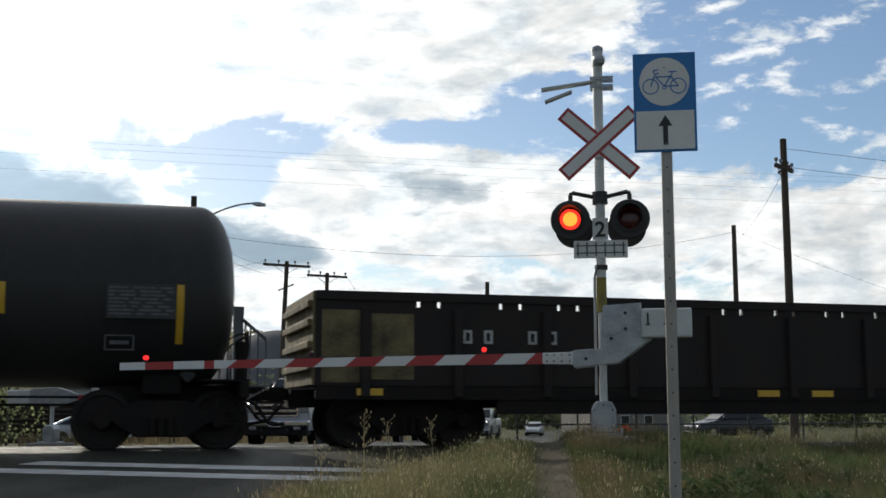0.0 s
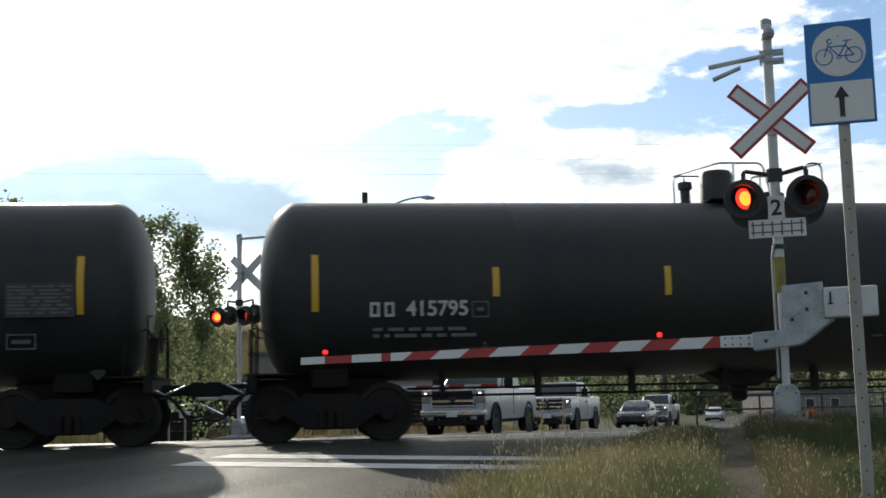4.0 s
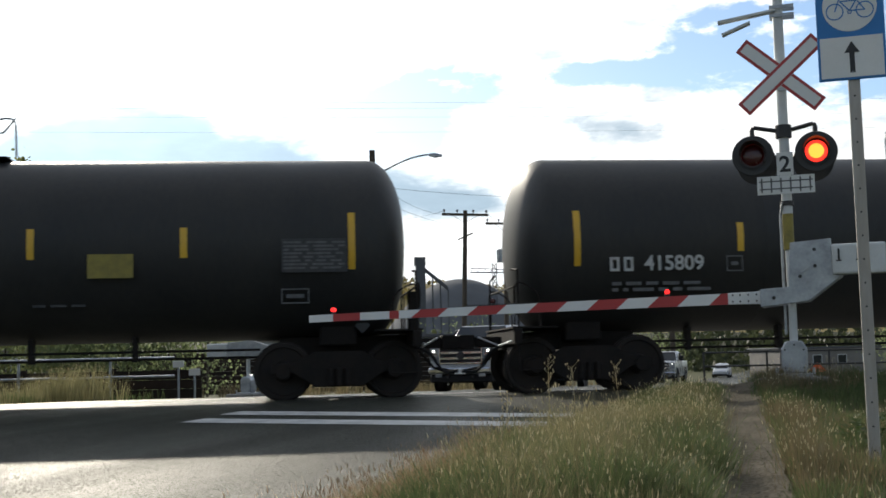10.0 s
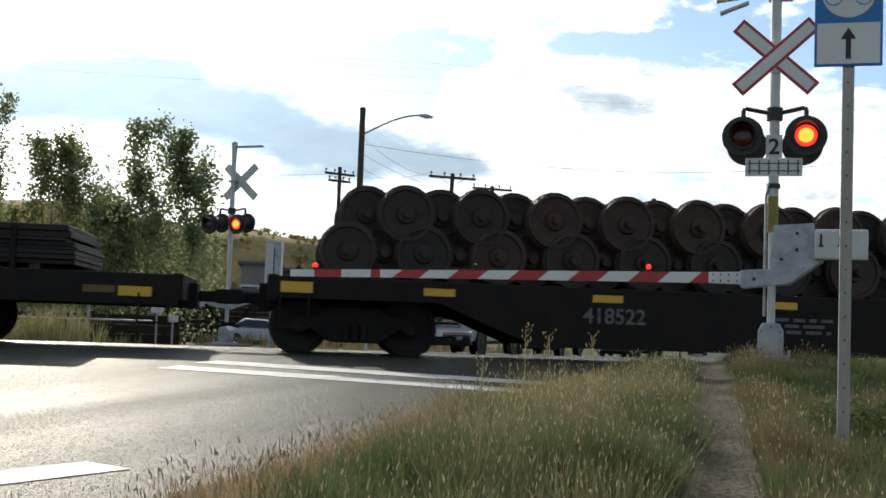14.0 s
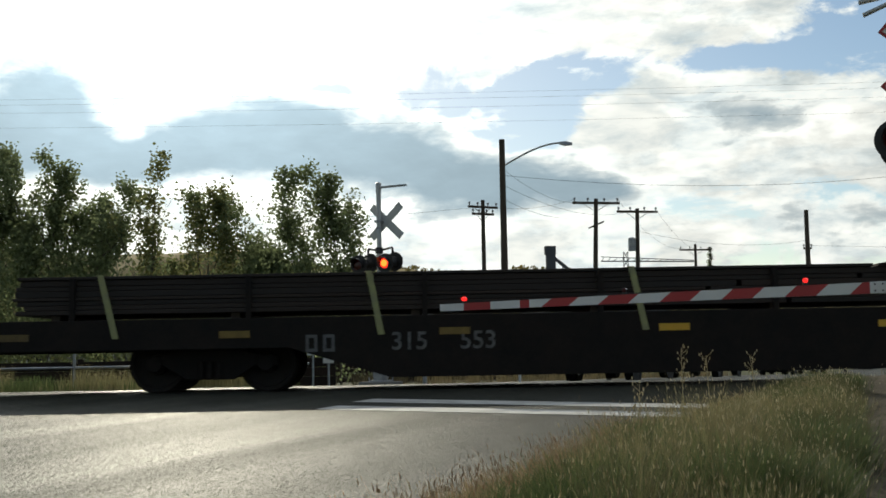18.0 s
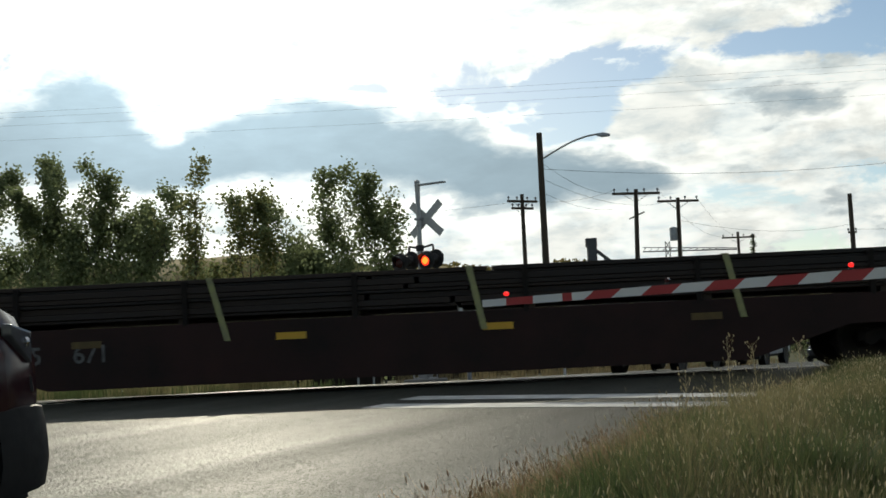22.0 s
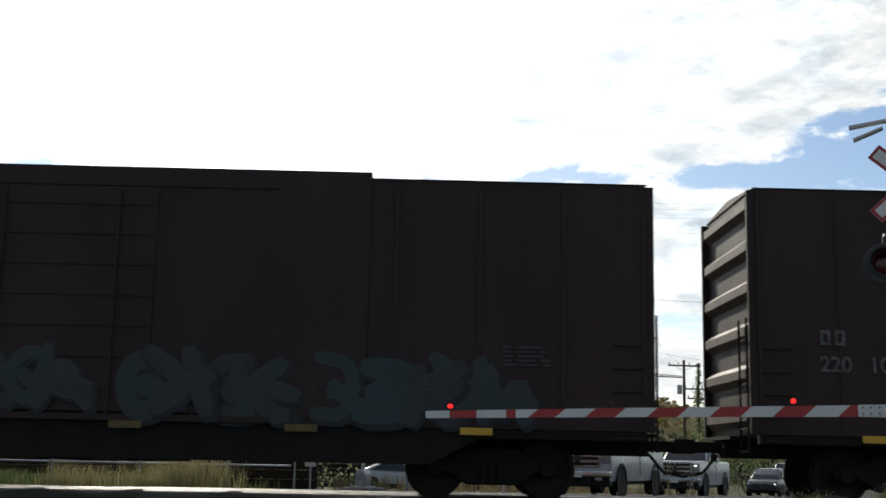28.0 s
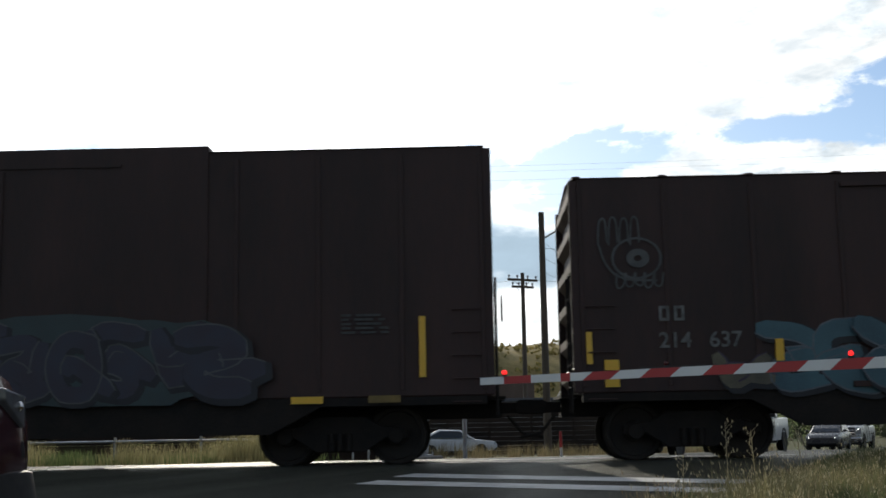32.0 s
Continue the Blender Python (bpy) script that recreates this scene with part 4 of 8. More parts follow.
        for k in range(m if plain == "ribs" else 0):
            z = 1.35 + (eave - 1.6) * k / (m - 1)
            s = Shape().add([(sd * half, -W + 0.1, z - 0.17), (sd * (half + 0.11), -W + 0.16, z - 0.06), (sd * (half + 0.11), -W + 0.16, z + 0.08), (sd * half, -W + 0.1, z + 0.17),
                   (sd * half, W - 0.1, z - 0.17), (sd * (half + 0.11), W - 0.16, z - 0.06), (sd * (half + 0.11), W - 0.16, z + 0.08), (sd * half, W - 0.1, z + 0.17)],
                  [(0, 1, 5, 4), (1, 2, 6, 5), (2, 3, 7, 6), (0, 3, 2, 1), (4, 5, 6, 7)])
            part("end_corrugation", s, "boxcar_end", car, "weathered end corrugation, brown lightened to stand for sunlight")
        s = Shape()
        for y in (-W + 0.05, -W + 0.5):
            s.rod((sd * (half + 0.16), y, 0.75), (sd * (half + 0.16), y, 2.9), 0.02)
        for z in np.arange(0.8, 2.9, 0.35):
            s.rod((sd * (half + 0.16), -W + 0.05, z), (sd * (half + 0.16), -W + 0.5, z), 0.014)
        part("end_ladder", s, "frame_black", car)
        for z in np.arange(0.96, 2.6, 0.36):
            part("grab_iron", Shape().pipe([(sd * (half - 0.10), -W - 0.004, z), (sd * (half - 0.10), -W - 0.07, z), (sd * (half - 0.52), -W - 0.07, z), (sd * (half - 0.52), -W - 0.004, z)], 0.013), colour, car)
        part("brake_platform", Shape().box(sd * (half + 0.02), sd * (half + 0.3), -0.9, 0.9, 1.0, 1.05), "frame_black", car)
        bogie(car, sd * (half - inset))
    part("brake_wheel", Shape().lathe([(0.22, -0.015), (0.25, 0), (0.22, 0.015), (0.2, 0)], 16, Matrix.Translation((half + 0.3, 0.5, 2.6)), "x"), "frame_black", car)
    couplers(car, half, 0.2)
    for k, x in enumerate(strips if strips is not None else np.linspace(-half + 1.2, half - 1.2, 7)):
        reflector(car, x, -W - 0.098, 1.02, 0.50, 0.11, "dim_reflector" if k % 3 else "yellow_reflector")
    for x, z, w, h in uprights:
        part("reflector_strip", Shape().box(x - w / 2, x + w / 2, -W - 0.062, -W - 0.002, z, z + h), "yellow_reflector", car, "yellow reflective strip")
    if number:
        a, b = number
        for k, t in enumerate((a, b)):
            words(t, 0.235, "worn_stencil", car, Matrix.Translation((num_x + 0.78 * k, -W - 0.028, num_z - 0.43)) @ FACE, "car_number", 0.005)
        mark_blocks(car, num_x - 0.04, -W - 0.028, num_z, 0.235, 2, "worn_stencil")
        if split_marks:
            mark_blocks(car, num_x + 0.78, -W - 0.028, num_z, 0.235, 2, "worn_stencil")
    bars(car, half - 1.9, -W - 0.028, 2.2, 0.75, 0.34, 5, "data_grey", seed=8)
    if big_letters:
        mark_blocks(car, half - 2.4, -W - 0.028, 3.9, 0.48, 2, "graffiti_pale", pitch=1.65)
    if emblem:
        for sd in (-1, 1):
            v = []
            for i in range(15):
                q = -1.25 + 2.5 * i / 14
                v += [(-half + 1.7 + sd * 0.46 * math.cos(q), -W - 0.028, 3.88 + 0.36 * math.sin(q)), (-half + 1.7 + sd * (0.46 - 0.16 * math.cos(q)) * math.cos(q), -W - 0.028, 3.88 + 0.30 * math.sin(q))]
            part("round_emblem", Shape().add(v, [(2 * i, 2 * i + 1, 2 * i + 3, 2 * i + 2) for i in range(14)]), "dim_stencil", car, "faded round emblem")
        for k, w in enumerate((1.5, 1.15, 1.35)):
            part("owner_bar", Shape().box(-half + 2.55, -half + 2.55 + w, -W - 0.03, -W - 0.026, 4.0 - 0.27 * k, 4.14 - 0.27 * k), "dim_stencil", car)
    for g in graffiti:
        graffito(car, W, *g)
    return car


# strokes of sprayed shapes, in a unit square
STROKES = ((((0.95, 0.98), (0.14, 0.92), (0.10, 0.06), (0.98, 0.0)), ((0.12, 0.52), (0.72, 0.46))),
           (((0.08, 0.0), (0.14, 0.98), (0.78, 0.92), (0.84, 0.60), (0.26, 0.50), (0.98, 0.0)),),
           (((0.10, 0.0), (0.06, 1.0)), ((0.95, 1.0), (0.22, 0.50), (1.0, 0.0))),
           (((0.06, 0.0), (0.12, 1.0), (0.84, 0.02), (0.94, 1.0)),),
           (((0.96, 0.86), (0.24, 1.0), (0.08, 0.62), (0.88, 0.42), (0.80, 0.04), (0.0, 0.10)),),
           (((0.24, 0.06), (0.06, 0.5), (0.26, 0.96), (0.76, 0.94), (0.94, 0.5), (0.76, 0.05), (0.24, 0.06)),),
           (((0.0, 0.0), (0.46, 1.0), (1.0, 0.0)), ((0.26, 0.34), (0.72, 0.40))))


def stroke_edges(way, w):
    """Left and right edges of a stroke of width w along a way in x, z, with mitred corners."""
    p = [Vector(q) for q in way]
    left, right = [], []
    for i, q in enumerate(p):
        d0 = (q - p[i - 1]).normalized() if i else (p[1] - q).normalized()
        d1 = (p[i + 1] - q).normalized() if i + 1 < len(p) else d0
        n = Vector((-d0.y - d1.y, d0.x + d1.x))
        n = n.normalized() if n.length > 0.2 else Vector((-d0.y, d0.x))
        k = min(1.7, 1 / max(0.4, n.dot(Vector((-d0.y, d0.x))))) * w / 2 * (0.55 if len(p) > 5 and i in (0, len(p) - 1) else 1.0)
        end = d0 * (w * 0.45 * ((i == len(p) - 1) - (i == 0)))
        left.append(q + n * k + end)
        right.append(q - n * k + end)
    return left, right


def softened(way, turns=2):
    """A way with its corners cut round."""
    for _ in range(turns):
        out = [way[0]]
        for p, q in zip(way, way[1:]):
            out += [(p[0] * 0.75 + q[0] * 0.25, p[1] * 0.75 + q[1] * 0.25), (p[0] * 0.25 + q[0] * 0.75, p[1] * 0.25 + q[1] * 0.75)]
        way = out + [way[-1]]
    return way


def ribbon(s, a, b, y):
    o = [(q.x, y, q.y) for pair in zip(a, b) for q in pair]
    s.add(o, [(2 * i, 2 * i + 1, 2 * i + 3, 2 * i + 2) for i in range(len(a) - 1)])


def graffito(car, W, x0, x1, z0, z1, fill, line, seed, full=1.0, pitch=1.0, back=""):
    """Sprayed letters-like shapes side by side: ink drop edge, filled strokes, and a pale line along one flank."""
    rnd = random.Random(seed)
    over = x0 < 1.6 and x1 > -1.6
    if back:
        n, ring = 60, []
        for i in range(n):
            q = 2 * math.pi * i / n
            r = 1 + 0.16 * noise.noise((math.cos(q) * 3, math.sin(q) * 3, seed)) + 0.05 * math.sin(9 * q)
            ring.append(((x0 + x1) / 2 + (x1 - x0) * 0.53 * r * math.copysign(abs(math.cos(q)) ** 0.5, math.cos(q)), -W - (0.093 if over else 0.026), max(0.98, (z0 + z1) / 2 + (z1 - z0) * 0.56 * r * math.copysign(abs(math.sin(q)) ** 0.6, math.sin(q)) + 0.03 * math.sin(17 * q))))
        part("sprayed_cloud", Shape().add(ring, [tuple(range(n))]), back, car, "faded sprayed background cloud")
    x, k = x0, 0
    while x < x1 - 0.35 * pitch:
        w, h = rnd.uniform(0.80, 1.05) * pitch, (z1 - z0) * rnd.uniform(0.90, 1.06)
        slant, zb = rnd.uniform(-0.20, 0.24), z0 + rnd.uniform(-0.04, 0.08)
        bold = rnd.uniform(0.25, 0.34) * min(w, h)
        y = -W - (0.095 if x - 0.3 < 1.6 and x + w + 0.4 > -1.6 or back and over else 0.028) - 0.004 - 0.0045 * (k % 4)
        ink, paint, flank = Shape(), Shape(), Shape()
        form = rnd.choice(STROKES)
        fu, ft = rnd.choice(((1, 0), (0, 1), (1, 1))), rnd.random()
        form = [[((1 - u if fu[0] else u), (1 - t if fu[1] else t)) for u, t in way] for way in form]
        hook = rnd.uniform(0.2, 0.8)
        form.append([(0.5, 0.5), (0.5 + 0.6 * (hook - 0.3), 0.15 + 0.5 * ft), (1.12, hook)])
        for j, way in enumerate(form):
            pts = [(x + w * (u + rnd.uniform(-0.13, 0.13)) * 0.86 + slant * t * h, zb + h * (t * 0.84 + 0.08 + rnd.uniform(-0.07, 0.07))) for u, t in way]
            pts = [(u, max(z0 + bold * 0.5, t)) for u, t in softened(pts)]
            a, b = stroke_edges(pts, bold * 1.35)
            ribbon(ink, [q + Vector((0.05, -0.05)) for q in a], [q + Vector((0.05, -0.05)) for q in b], y - 0.0003 * j)
            a, b = stroke_edges(pts, bold)
            ribbon(paint, a, b, y - 0.0012 - 0.0003 * j)
            c = stroke_edges(pts, bold + 0.05)[0]
            ribbon(flank, a, c, y - 0.0024 - 0.0003 * j)
            if rnd.random() < 0.3:
                ribbon(flank, stroke_edges(pts, bold * 0.34)[0][:7], stroke_edges(pts, bold * 0.22)[0][:7], y - 0.0026 - 0.0003 * j)
        if rnd.random() < full:
            part("sprayed_edge", ink, "graffiti_ink", car, "dark sprayed drop edge")
            part("sprayed_patch", paint, fill, car, "faded sprayed paint")
        part("sprayed_outline", flank, line, car, "sprayed pale outline stroke")
        x += w * rnd.uniform(0.72, 0.86)
        k += 1


def eye_tag(car, W, x, z):
    """Thin round sprayed tag: an eye in a ring of drips under four short bars."""
    s = Shape()
    for r, t, cx in ((0.30, 0.035, 0.10), (0.05, 0.10, 0.12)):
        turn = np.linspace(0, 2 * math.pi, 25)
        a = [Vector((x + cx + (r + t) * math.cos(q) * 1.2, z + (r + t) * math.sin(q))) for q in turn]
        b = [Vector((x + cx + r * math.cos(q) * 1.2, z + r * math.sin(q))) for q in turn]
        ribbon(s, a, b, -W - 0.03)
    for k in range(5):
        px = x - 0.22 + 0.15 * k
        ribbon(s, *stroke_edges(softened([(px, z - 0.24), (px - 0.02, z - 0.48 + 0.04 * (k % 3)), (px + 0.10, z - 0.46), (px + 0.13, z - 0.24)]), 0.03), -W - 0.031)
    for k in range(4):
        px = x - 0.50 + 0.17 * k
        ribbon(s, *stroke_edges(softened([(px, z + 0.22), (px + 0.02, z + 0.62 + 0.04 * (k % 2)), (px + 0.13, z + 0.66), (px + 0.14, z + 0.26)]), 0.03), -W - 0.032)
    ribbon(s, *stroke_edges(softened([(x - 0.48, z + 0.20), (x - 0.40, z - 0.10), (x - 0.16, z - 0.34), (x + 0.40, z - 0.36)]), 0.035), -W - 0.033)
    part("sprayed_tag", s, "tag_grey", car, "thin pale sprayed tag")


def flat_base(car, half, deck, inset, colour, belly=0.75, lip=0.34):
    part("deck", Shape().box(-half, half, -1.42, 1.42, deck - 0.10, deck), colour, car, bevel=0.015)
    for y in (-1.44, 1.44):
        part("side_sill", Shape().prism([(-half, deck - 0.02), (half, deck - 0.02), (half, deck - lip), (half - inset - 1.3, deck - lip), (half - inset - 2.9, deck - belly), (-half + inset + 2.9, deck - belly), (-half + inset + 1.3, deck - lip), (-half, deck - lip)], y - 0.03, y + 0.03), colour, car)
    part("centre_sill", Shape().box(-half - 0.2, half + 0.2, -0.35, 0.35, 0.66, deck - 0.1), "frame_black", car)
    for sd in (-1, 1):
        part("end_beam", Shape().box(sd * (half - 0.12), sd * (half + 0.06), -1.45, 1.45, deck - 0.4, deck + 0.02), colour, car, bevel=0.02)
    for sd in (-1, 1):
        bogie(car, sd * (half - inset))
        s = Shape().pipe([(sd * (half - 0.15), -1.48, deck - 0.3), (sd * (half - 0.15), -1.48, 0.42), (sd * (half - 0.6), -1.48, 0.42), (sd * (half - 0.6), -1.48, deck - 0.3)], 0.018)
        part("stirrup", s, "frame_black", car)
    couplers(car, half, 0.15)


def wheel_flat(x0, x1, number, bins):
    half = (x1 - x0) / 2
    car = thing("wheel_flat_car", "dark flat car carrying two layers of rusty steel wheelsets", "railway flat car", pose(0, TRACK_Y, 0), "cars of the freight train")
    TRAIN.append((car, (x0 + x1) / 2))
    deck = 1.22
    flat_base(car, half, deck, 1.35, "frame_black", 0.98)
    for x in (-7.85, -5.6, -2.85, 0.12, 2.78, 5.46, 7.93):
        reflector(car, x, -1.478, deck - 0.17, 0.5, 0.12 if abs(x) < 7 else 0.17)
    words(number, 0.24, "worn_stencil", car, Matrix.Translation((-2.73, -1.478, 0.76)) @ FACE, "car_number", 0.006)
    bars(car, 0.5, -1.478, 0.72, 1.0, 0.3, 3, seed=9)
    rnd = random.Random(int(number))
    low_end, top_end = (6.25, 5.75) if bins else (7.05, 6.40)
    for x in (-half + 0.42, low_end + 0.62):
        part("chock", Shape().prism([(x - 0.14, deck), (x + 0.14, deck), (x, deck + 0.20)], -1.3, 1.3), "frame_black", car)
    for z, a, b in ((0.46, -7.05, low_end), (1.10, -6.74, top_end)):
        for i, x in enumerate(np.arange(a, b + 0.1, 0.62)):
            part("loaded_wheelset", LOAD_WHEELSET, "", car, at=pose(x, 0.18 if (i + (z > 1)) % 2 else -0.18, deck + z, 0, rnd.uniform(0, 360), 0))
    if bins:
        part("load_bin", Shape().box(half - 1.12, half - 0.80, -1.2, 1.2, deck, deck + 0.88), "frame_black", car, bevel=0.03)
        part("load_bin", Shape().box(half - 0.79, half - 0.12, -1.2, 1.2, deck, deck + 1.20), "frame_black", car, bevel=0.03)


def plate_flat(x0, x1, la, lb, top, colour, number, seed, label):
    half = (x1 - x0) / 2
    mid = (x0 + x1) / 2
    car = thing("plate_flat_car", label, "railway flat car", pose(0, TRACK_Y, 0), "cars of the freight train")
    TRAIN.append((car, mid))
    deck = 1.17
    flat_base(car, half, deck, 4.2, colour, 0.97, 0.48)
    rnd = random.Random(seed)
    for x in np.linspace(-half + 1.2, half - 1.2, 8):
        reflector(car, x, -1.478, deck - 0.26, 0.48, 0.11, "dim_reflector" if abs(x) > 4 else "yellow_reflector")
    for x in (half - 0.66,) + ((-half + 0.66,) if la - x0 < 0.6 else ()):
        reflector(car, x, -1.478, deck - 0.28, 0.50, 0.15)
    for k, t in enumerate(number):
        words(t, 0.27, "worn_stencil", car, Matrix.Translation(((-6.25 + 0.74 * k) if number[1] else (-5.9 + 0.54 * k), -1.478, deck - 0.42)) @ FACE, "car_number", 0.006)
    mark_blocks(car, -7.3, -1.478, deck - 0.42, 0.27, 2, "dim_stencil")
    # steel plates in bundles on timber bearers
    la, lb = la - mid, lb - mid
    z = deck
    for x in np.linspace(la + 0.6, lb - 0.6, 9):
        part("bearer", Shape().box(x - 0.07, x + 0.07, -1.3, 1.3, z, z + 0.09), "pole_wood", car)
    z += 0.09
    lay = 0
    while z < top - 0.05:
        h = rnd.choice((0.055, 0.075, 0.10))
        cut = rnd.uniform(-0.16, 0.06) if lay else 0
        cut2 = rnd.uniform(-0.16, 0.06) if lay else 0
        y = rnd.uniform(-0.05, 0.05)
        m = rnd.uniform(-2, 2)
        for a, b in ((la - cut, m - 0.04), (m + 0.04, lb + cut2)):
            part("steel_plate", Shape().box(a, b, -1.39 + y, 1.39 + y, z, z + h - 0.006), "steel_load", car, bevel=0.008)
        z += h
        lay += 1
    for x in np.linspace(la + 1.6, lb - 1.6, 6):
        lean = -0.28 + rnd.uniform(-0.06, 0.10)
        s = Shape()
        w = 0.05
        s.add([(x - w, -1.50, deck - 0.3), (x + w, -1.50, deck - 0.3), (x + w + lean, -1.46, z), (x - w + lean, -1.46, z), (x + w + lean, 1.46, z + 0.01), (x - w + lean, 1.46, z + 0.01)], [(0, 1, 2, 3), (3, 2, 4, 5)])
        s.add([(px, py - 0.008, pz + 0.006) for px, py, pz in s.v[:6]], [(0, 1, 2, 3), (3, 2, 4, 5)])
        part("tie_down_strap", s, "strap", car, "faded yellow-grey tie-down strap")
    for x in np.linspace(la + 0.9, lb - 0.9, 9):
        part("stake", Shape().box(x - 0.04, x + 0.04, -1.47, -1.36, deck - 0.05, z - 0.04), "frame_black", car)


def gondola(x0, x1):
    half = (x1 - x0) / 2
    car = thing("gondola_car", "dark weathered open gondola car with pale initials", "railway gondola", pose(0, TRACK_Y, 0), "cars of the freight train")
    TRAIN.append((car, (x0 + x1) / 2))
    W, top = 1.55, 2.50
    holes = []
    for k in range(19):
        x = -half + 1.35 + (k * 1.40 if k < 2 else 1.40 + (k - 1) * 1.02)
        holes += [x + 0.33, x + 0.67]
    # side walls with slots along the top edge
    for y in (-W, W):
        s = Shape().box(-half, half, y - 0.03, y + 0.03, 1.0, top - 0.24)
        x = -half
        for h in holes:
            if h > half - 0.4:
                break
            s.box(x, h - 0.03, y - 0.03, y + 0.03, top - 0.24, top - 0.14)
            x = h + 0.03
        s.box(x, half, y - 0.03, y + 0.03, top - 0.24, top - 0.14)
        s.box(-half, half, y - 0.07, y + 0.05, top - 0.14, top)
        part("side_wall", s, "gondola_dark", car)
    part("floor", Shape().box(-half, half, -W, W, 0.95, 1.02), "gondola_dark", car)
    for k in range(13):
        x = -half + 0.8 + k * (2 * half - 1.6) / 12
        part("side_post", Shape().box(x - 0.07, x + 0.07, -W - 0.13, -W - 0.03, 0.82, top - 0.26), "gondola_dark", car, bevel=0.015)
    for sd in (-1, 1):
        s = Shape().box(sd * half - 0.04, sd * half + 0.04, -W, W, 1.0, top)
        for z in (1.3, 1.65, 2.0, 2.3):
            s.box(sd * half - 0.02, sd * (half + 0.09) + 0.02 * sd, -W + 0.1, W - 0.1, z - 0.06, z + 0.06)
        part("end_wall", s, "ochre_dust" if sd < 0 else "gondola_dark", car, "end wall stained with ochre dust", bevel=0.015)
        bogie(car, sd * (half - 1.7))
    part("dust_stain", Shape().box(-half + 0.1, -half + 0.72, -W - 0.036, -W - 0.031, 1.05, 2.2).box(-half + 0.9, -half + 1.6, -W - 0.036, -W - 0.031, 1.1, 2.15), "ochre_dust", car)
    part("side_sill", Shape().box(-half, half, -W - 0.08, -W - 0.031, 0.78, 0.98).box(-half + 3, half - 3, -W - 0.05, -W + 0.06, 0.55, 0.78), "frame_black", car)
    part("centre_sill", Shape().box(-half - 0.2, half + 0.2, -0.3, 0.3, 0.66, 0.95), "frame_black", car)
    couplers(car, half, 0.15)
    for x in (-half + 2.68, -half + 3.80):
        mark_blocks(car, x, -W - 0.036, 1.80, 0.22, 2, pitch=1.6)
    for x in (half - 3, half - 5, -half + 7.95, -half + 9.02, -half + 0.87):
        reflector(car, x, -W - 0.085, 0.9, 0.42, 0.11)


gondola(3.05, 23.0)
for k, (a, b, num) in enumerate(((-13.38, 1.89, "415617"), (-30.5, -15.1, "415670"), (-48.9, -32.3, "415795"), (-66.0, -50.65, "415648"), (-83.2, -67.7, "415772"), (-100.45, -85.0, "415676"), (-118.5, -102.2, "415809"), (-135.8, -120.3, "415749"))):
    marks = {0: (-4.18, -1.44, 1.42, 4.10), 1: (-4.18, -1.65, 1.39, 4.06), 2: (-4.52, -1.68, 1.48, 4.32), 5: (-4.00, -1.24, 1.56, 4.08), 6: (-4.52, -0.53, 1.48, 4.32)}
    tank_car(a, b, num, k in (2, 6), k in (0, 1, 5), marks.get(k, (-4.28, -1.96, 1.92, 4.22)))
wheel_flat(-154.0, -137.6, "418518", False)
wheel_flat(-171.8, -155.3, "418522", True)
plate_flat(-201.0, -173.2, -199.5, -174.8, 1.92, "frame_black", ("31", "5", "669"), 11, "dark flat car loaded with long steel plates under straps")
plate_flat(-229.0, -202.4, -227.8, -203.8, 1.88, "frame_black", ("315", "", "553"), 12, "dark flat car loaded with long steel plates under straps")
plate_flat(-258.0, -230.7, -256.7, -232.3, 1.82, "flat_red", ("315", "", "642"), 13, "red-brown flat car loaded with long steel plates under straps")
plate_flat(-284.73, -259.5, -284.45, -261.0, 1.90, "flat_red", ("315", "", "671"), 14, "red-brown flat car loaded with long steel plates under straps")
boxcar(-302.45, -287.2, 4.38, "boxcar_brown", ("214", "236"), "dark brown boxcar with faded graffiti low on its side", end="flat", graffiti=((1.9, 6.6, 1.35, 2.35, "graffiti_navy", "tag_grey", 2, 1.0, 0.8), (-6.6, -6.0, 2.9, 3.4, "graffiti_navy", "data_grey", 41, 1.0, 0.5)), num_x=-5.4, num_z=2.6, uprights=((-7.5, 1.45, 0.09, 0.8), (-1.8, 1.45, 0.09, 0.5), (7.42, 1.5, 0.10, 1.0)))
boxcar(-319.33, -304.2, 5.02, "boxcar_brown", ("50", "32"), "tall dark brown boxcar with pale initials near its top corner", end="panels", big_letters=True, graffiti=((-4.3, 1.9, 1.15, 2.3, "graffiti_ink", "data_grey", 5, 1.0, 1.3), (2.3, 6.6, 1.15, 2.25, "graffiti_navy", "data_grey", 6, 1.0, 1.2), (6.3, 7.1, 2.5, 2.9, "graffiti_teal", "dim_stencil", 42, 1.0, 0.4)), num_x=-5.52, num_z=2.54, split_marks=True, strips=(-6.3, -5.9, -4.4, -1.9, 1.9, 4.3, 6.2))
boxcar(-339.9, -321.45, 5.0, "boxcar_brown", ("220", "108"), "long brown boxcar with raised middle and blue graffiti", inset=2.4, step=0.1, graffiti=((-4.0, 1.6, 1.15, 2.5, "graffiti_blue", "graffiti_pale", 4, 0.8, 1.2, "graffiti_plum"), (2.05, 4.3, 1.1, 2.55, "graffiti_blue", "tag_grey", 47, 1.0, 0.8, "graffiti_navy"), (4.3, 6.2, 1.1, 2.35, "graffiti_plum", "graffiti_rose", 48, 1.0, 0.75, "graffiti_navy"), (1.15, 1.7, 2.2, 2.6, "graffiti_pale", "dim_stencil", 43, 1.0, 0.4)), num_x=-8.0, num_z=2.6, strips=(-7.4, -5.0, -2.4, 0.4, 5.3, 8.2, 8.96))
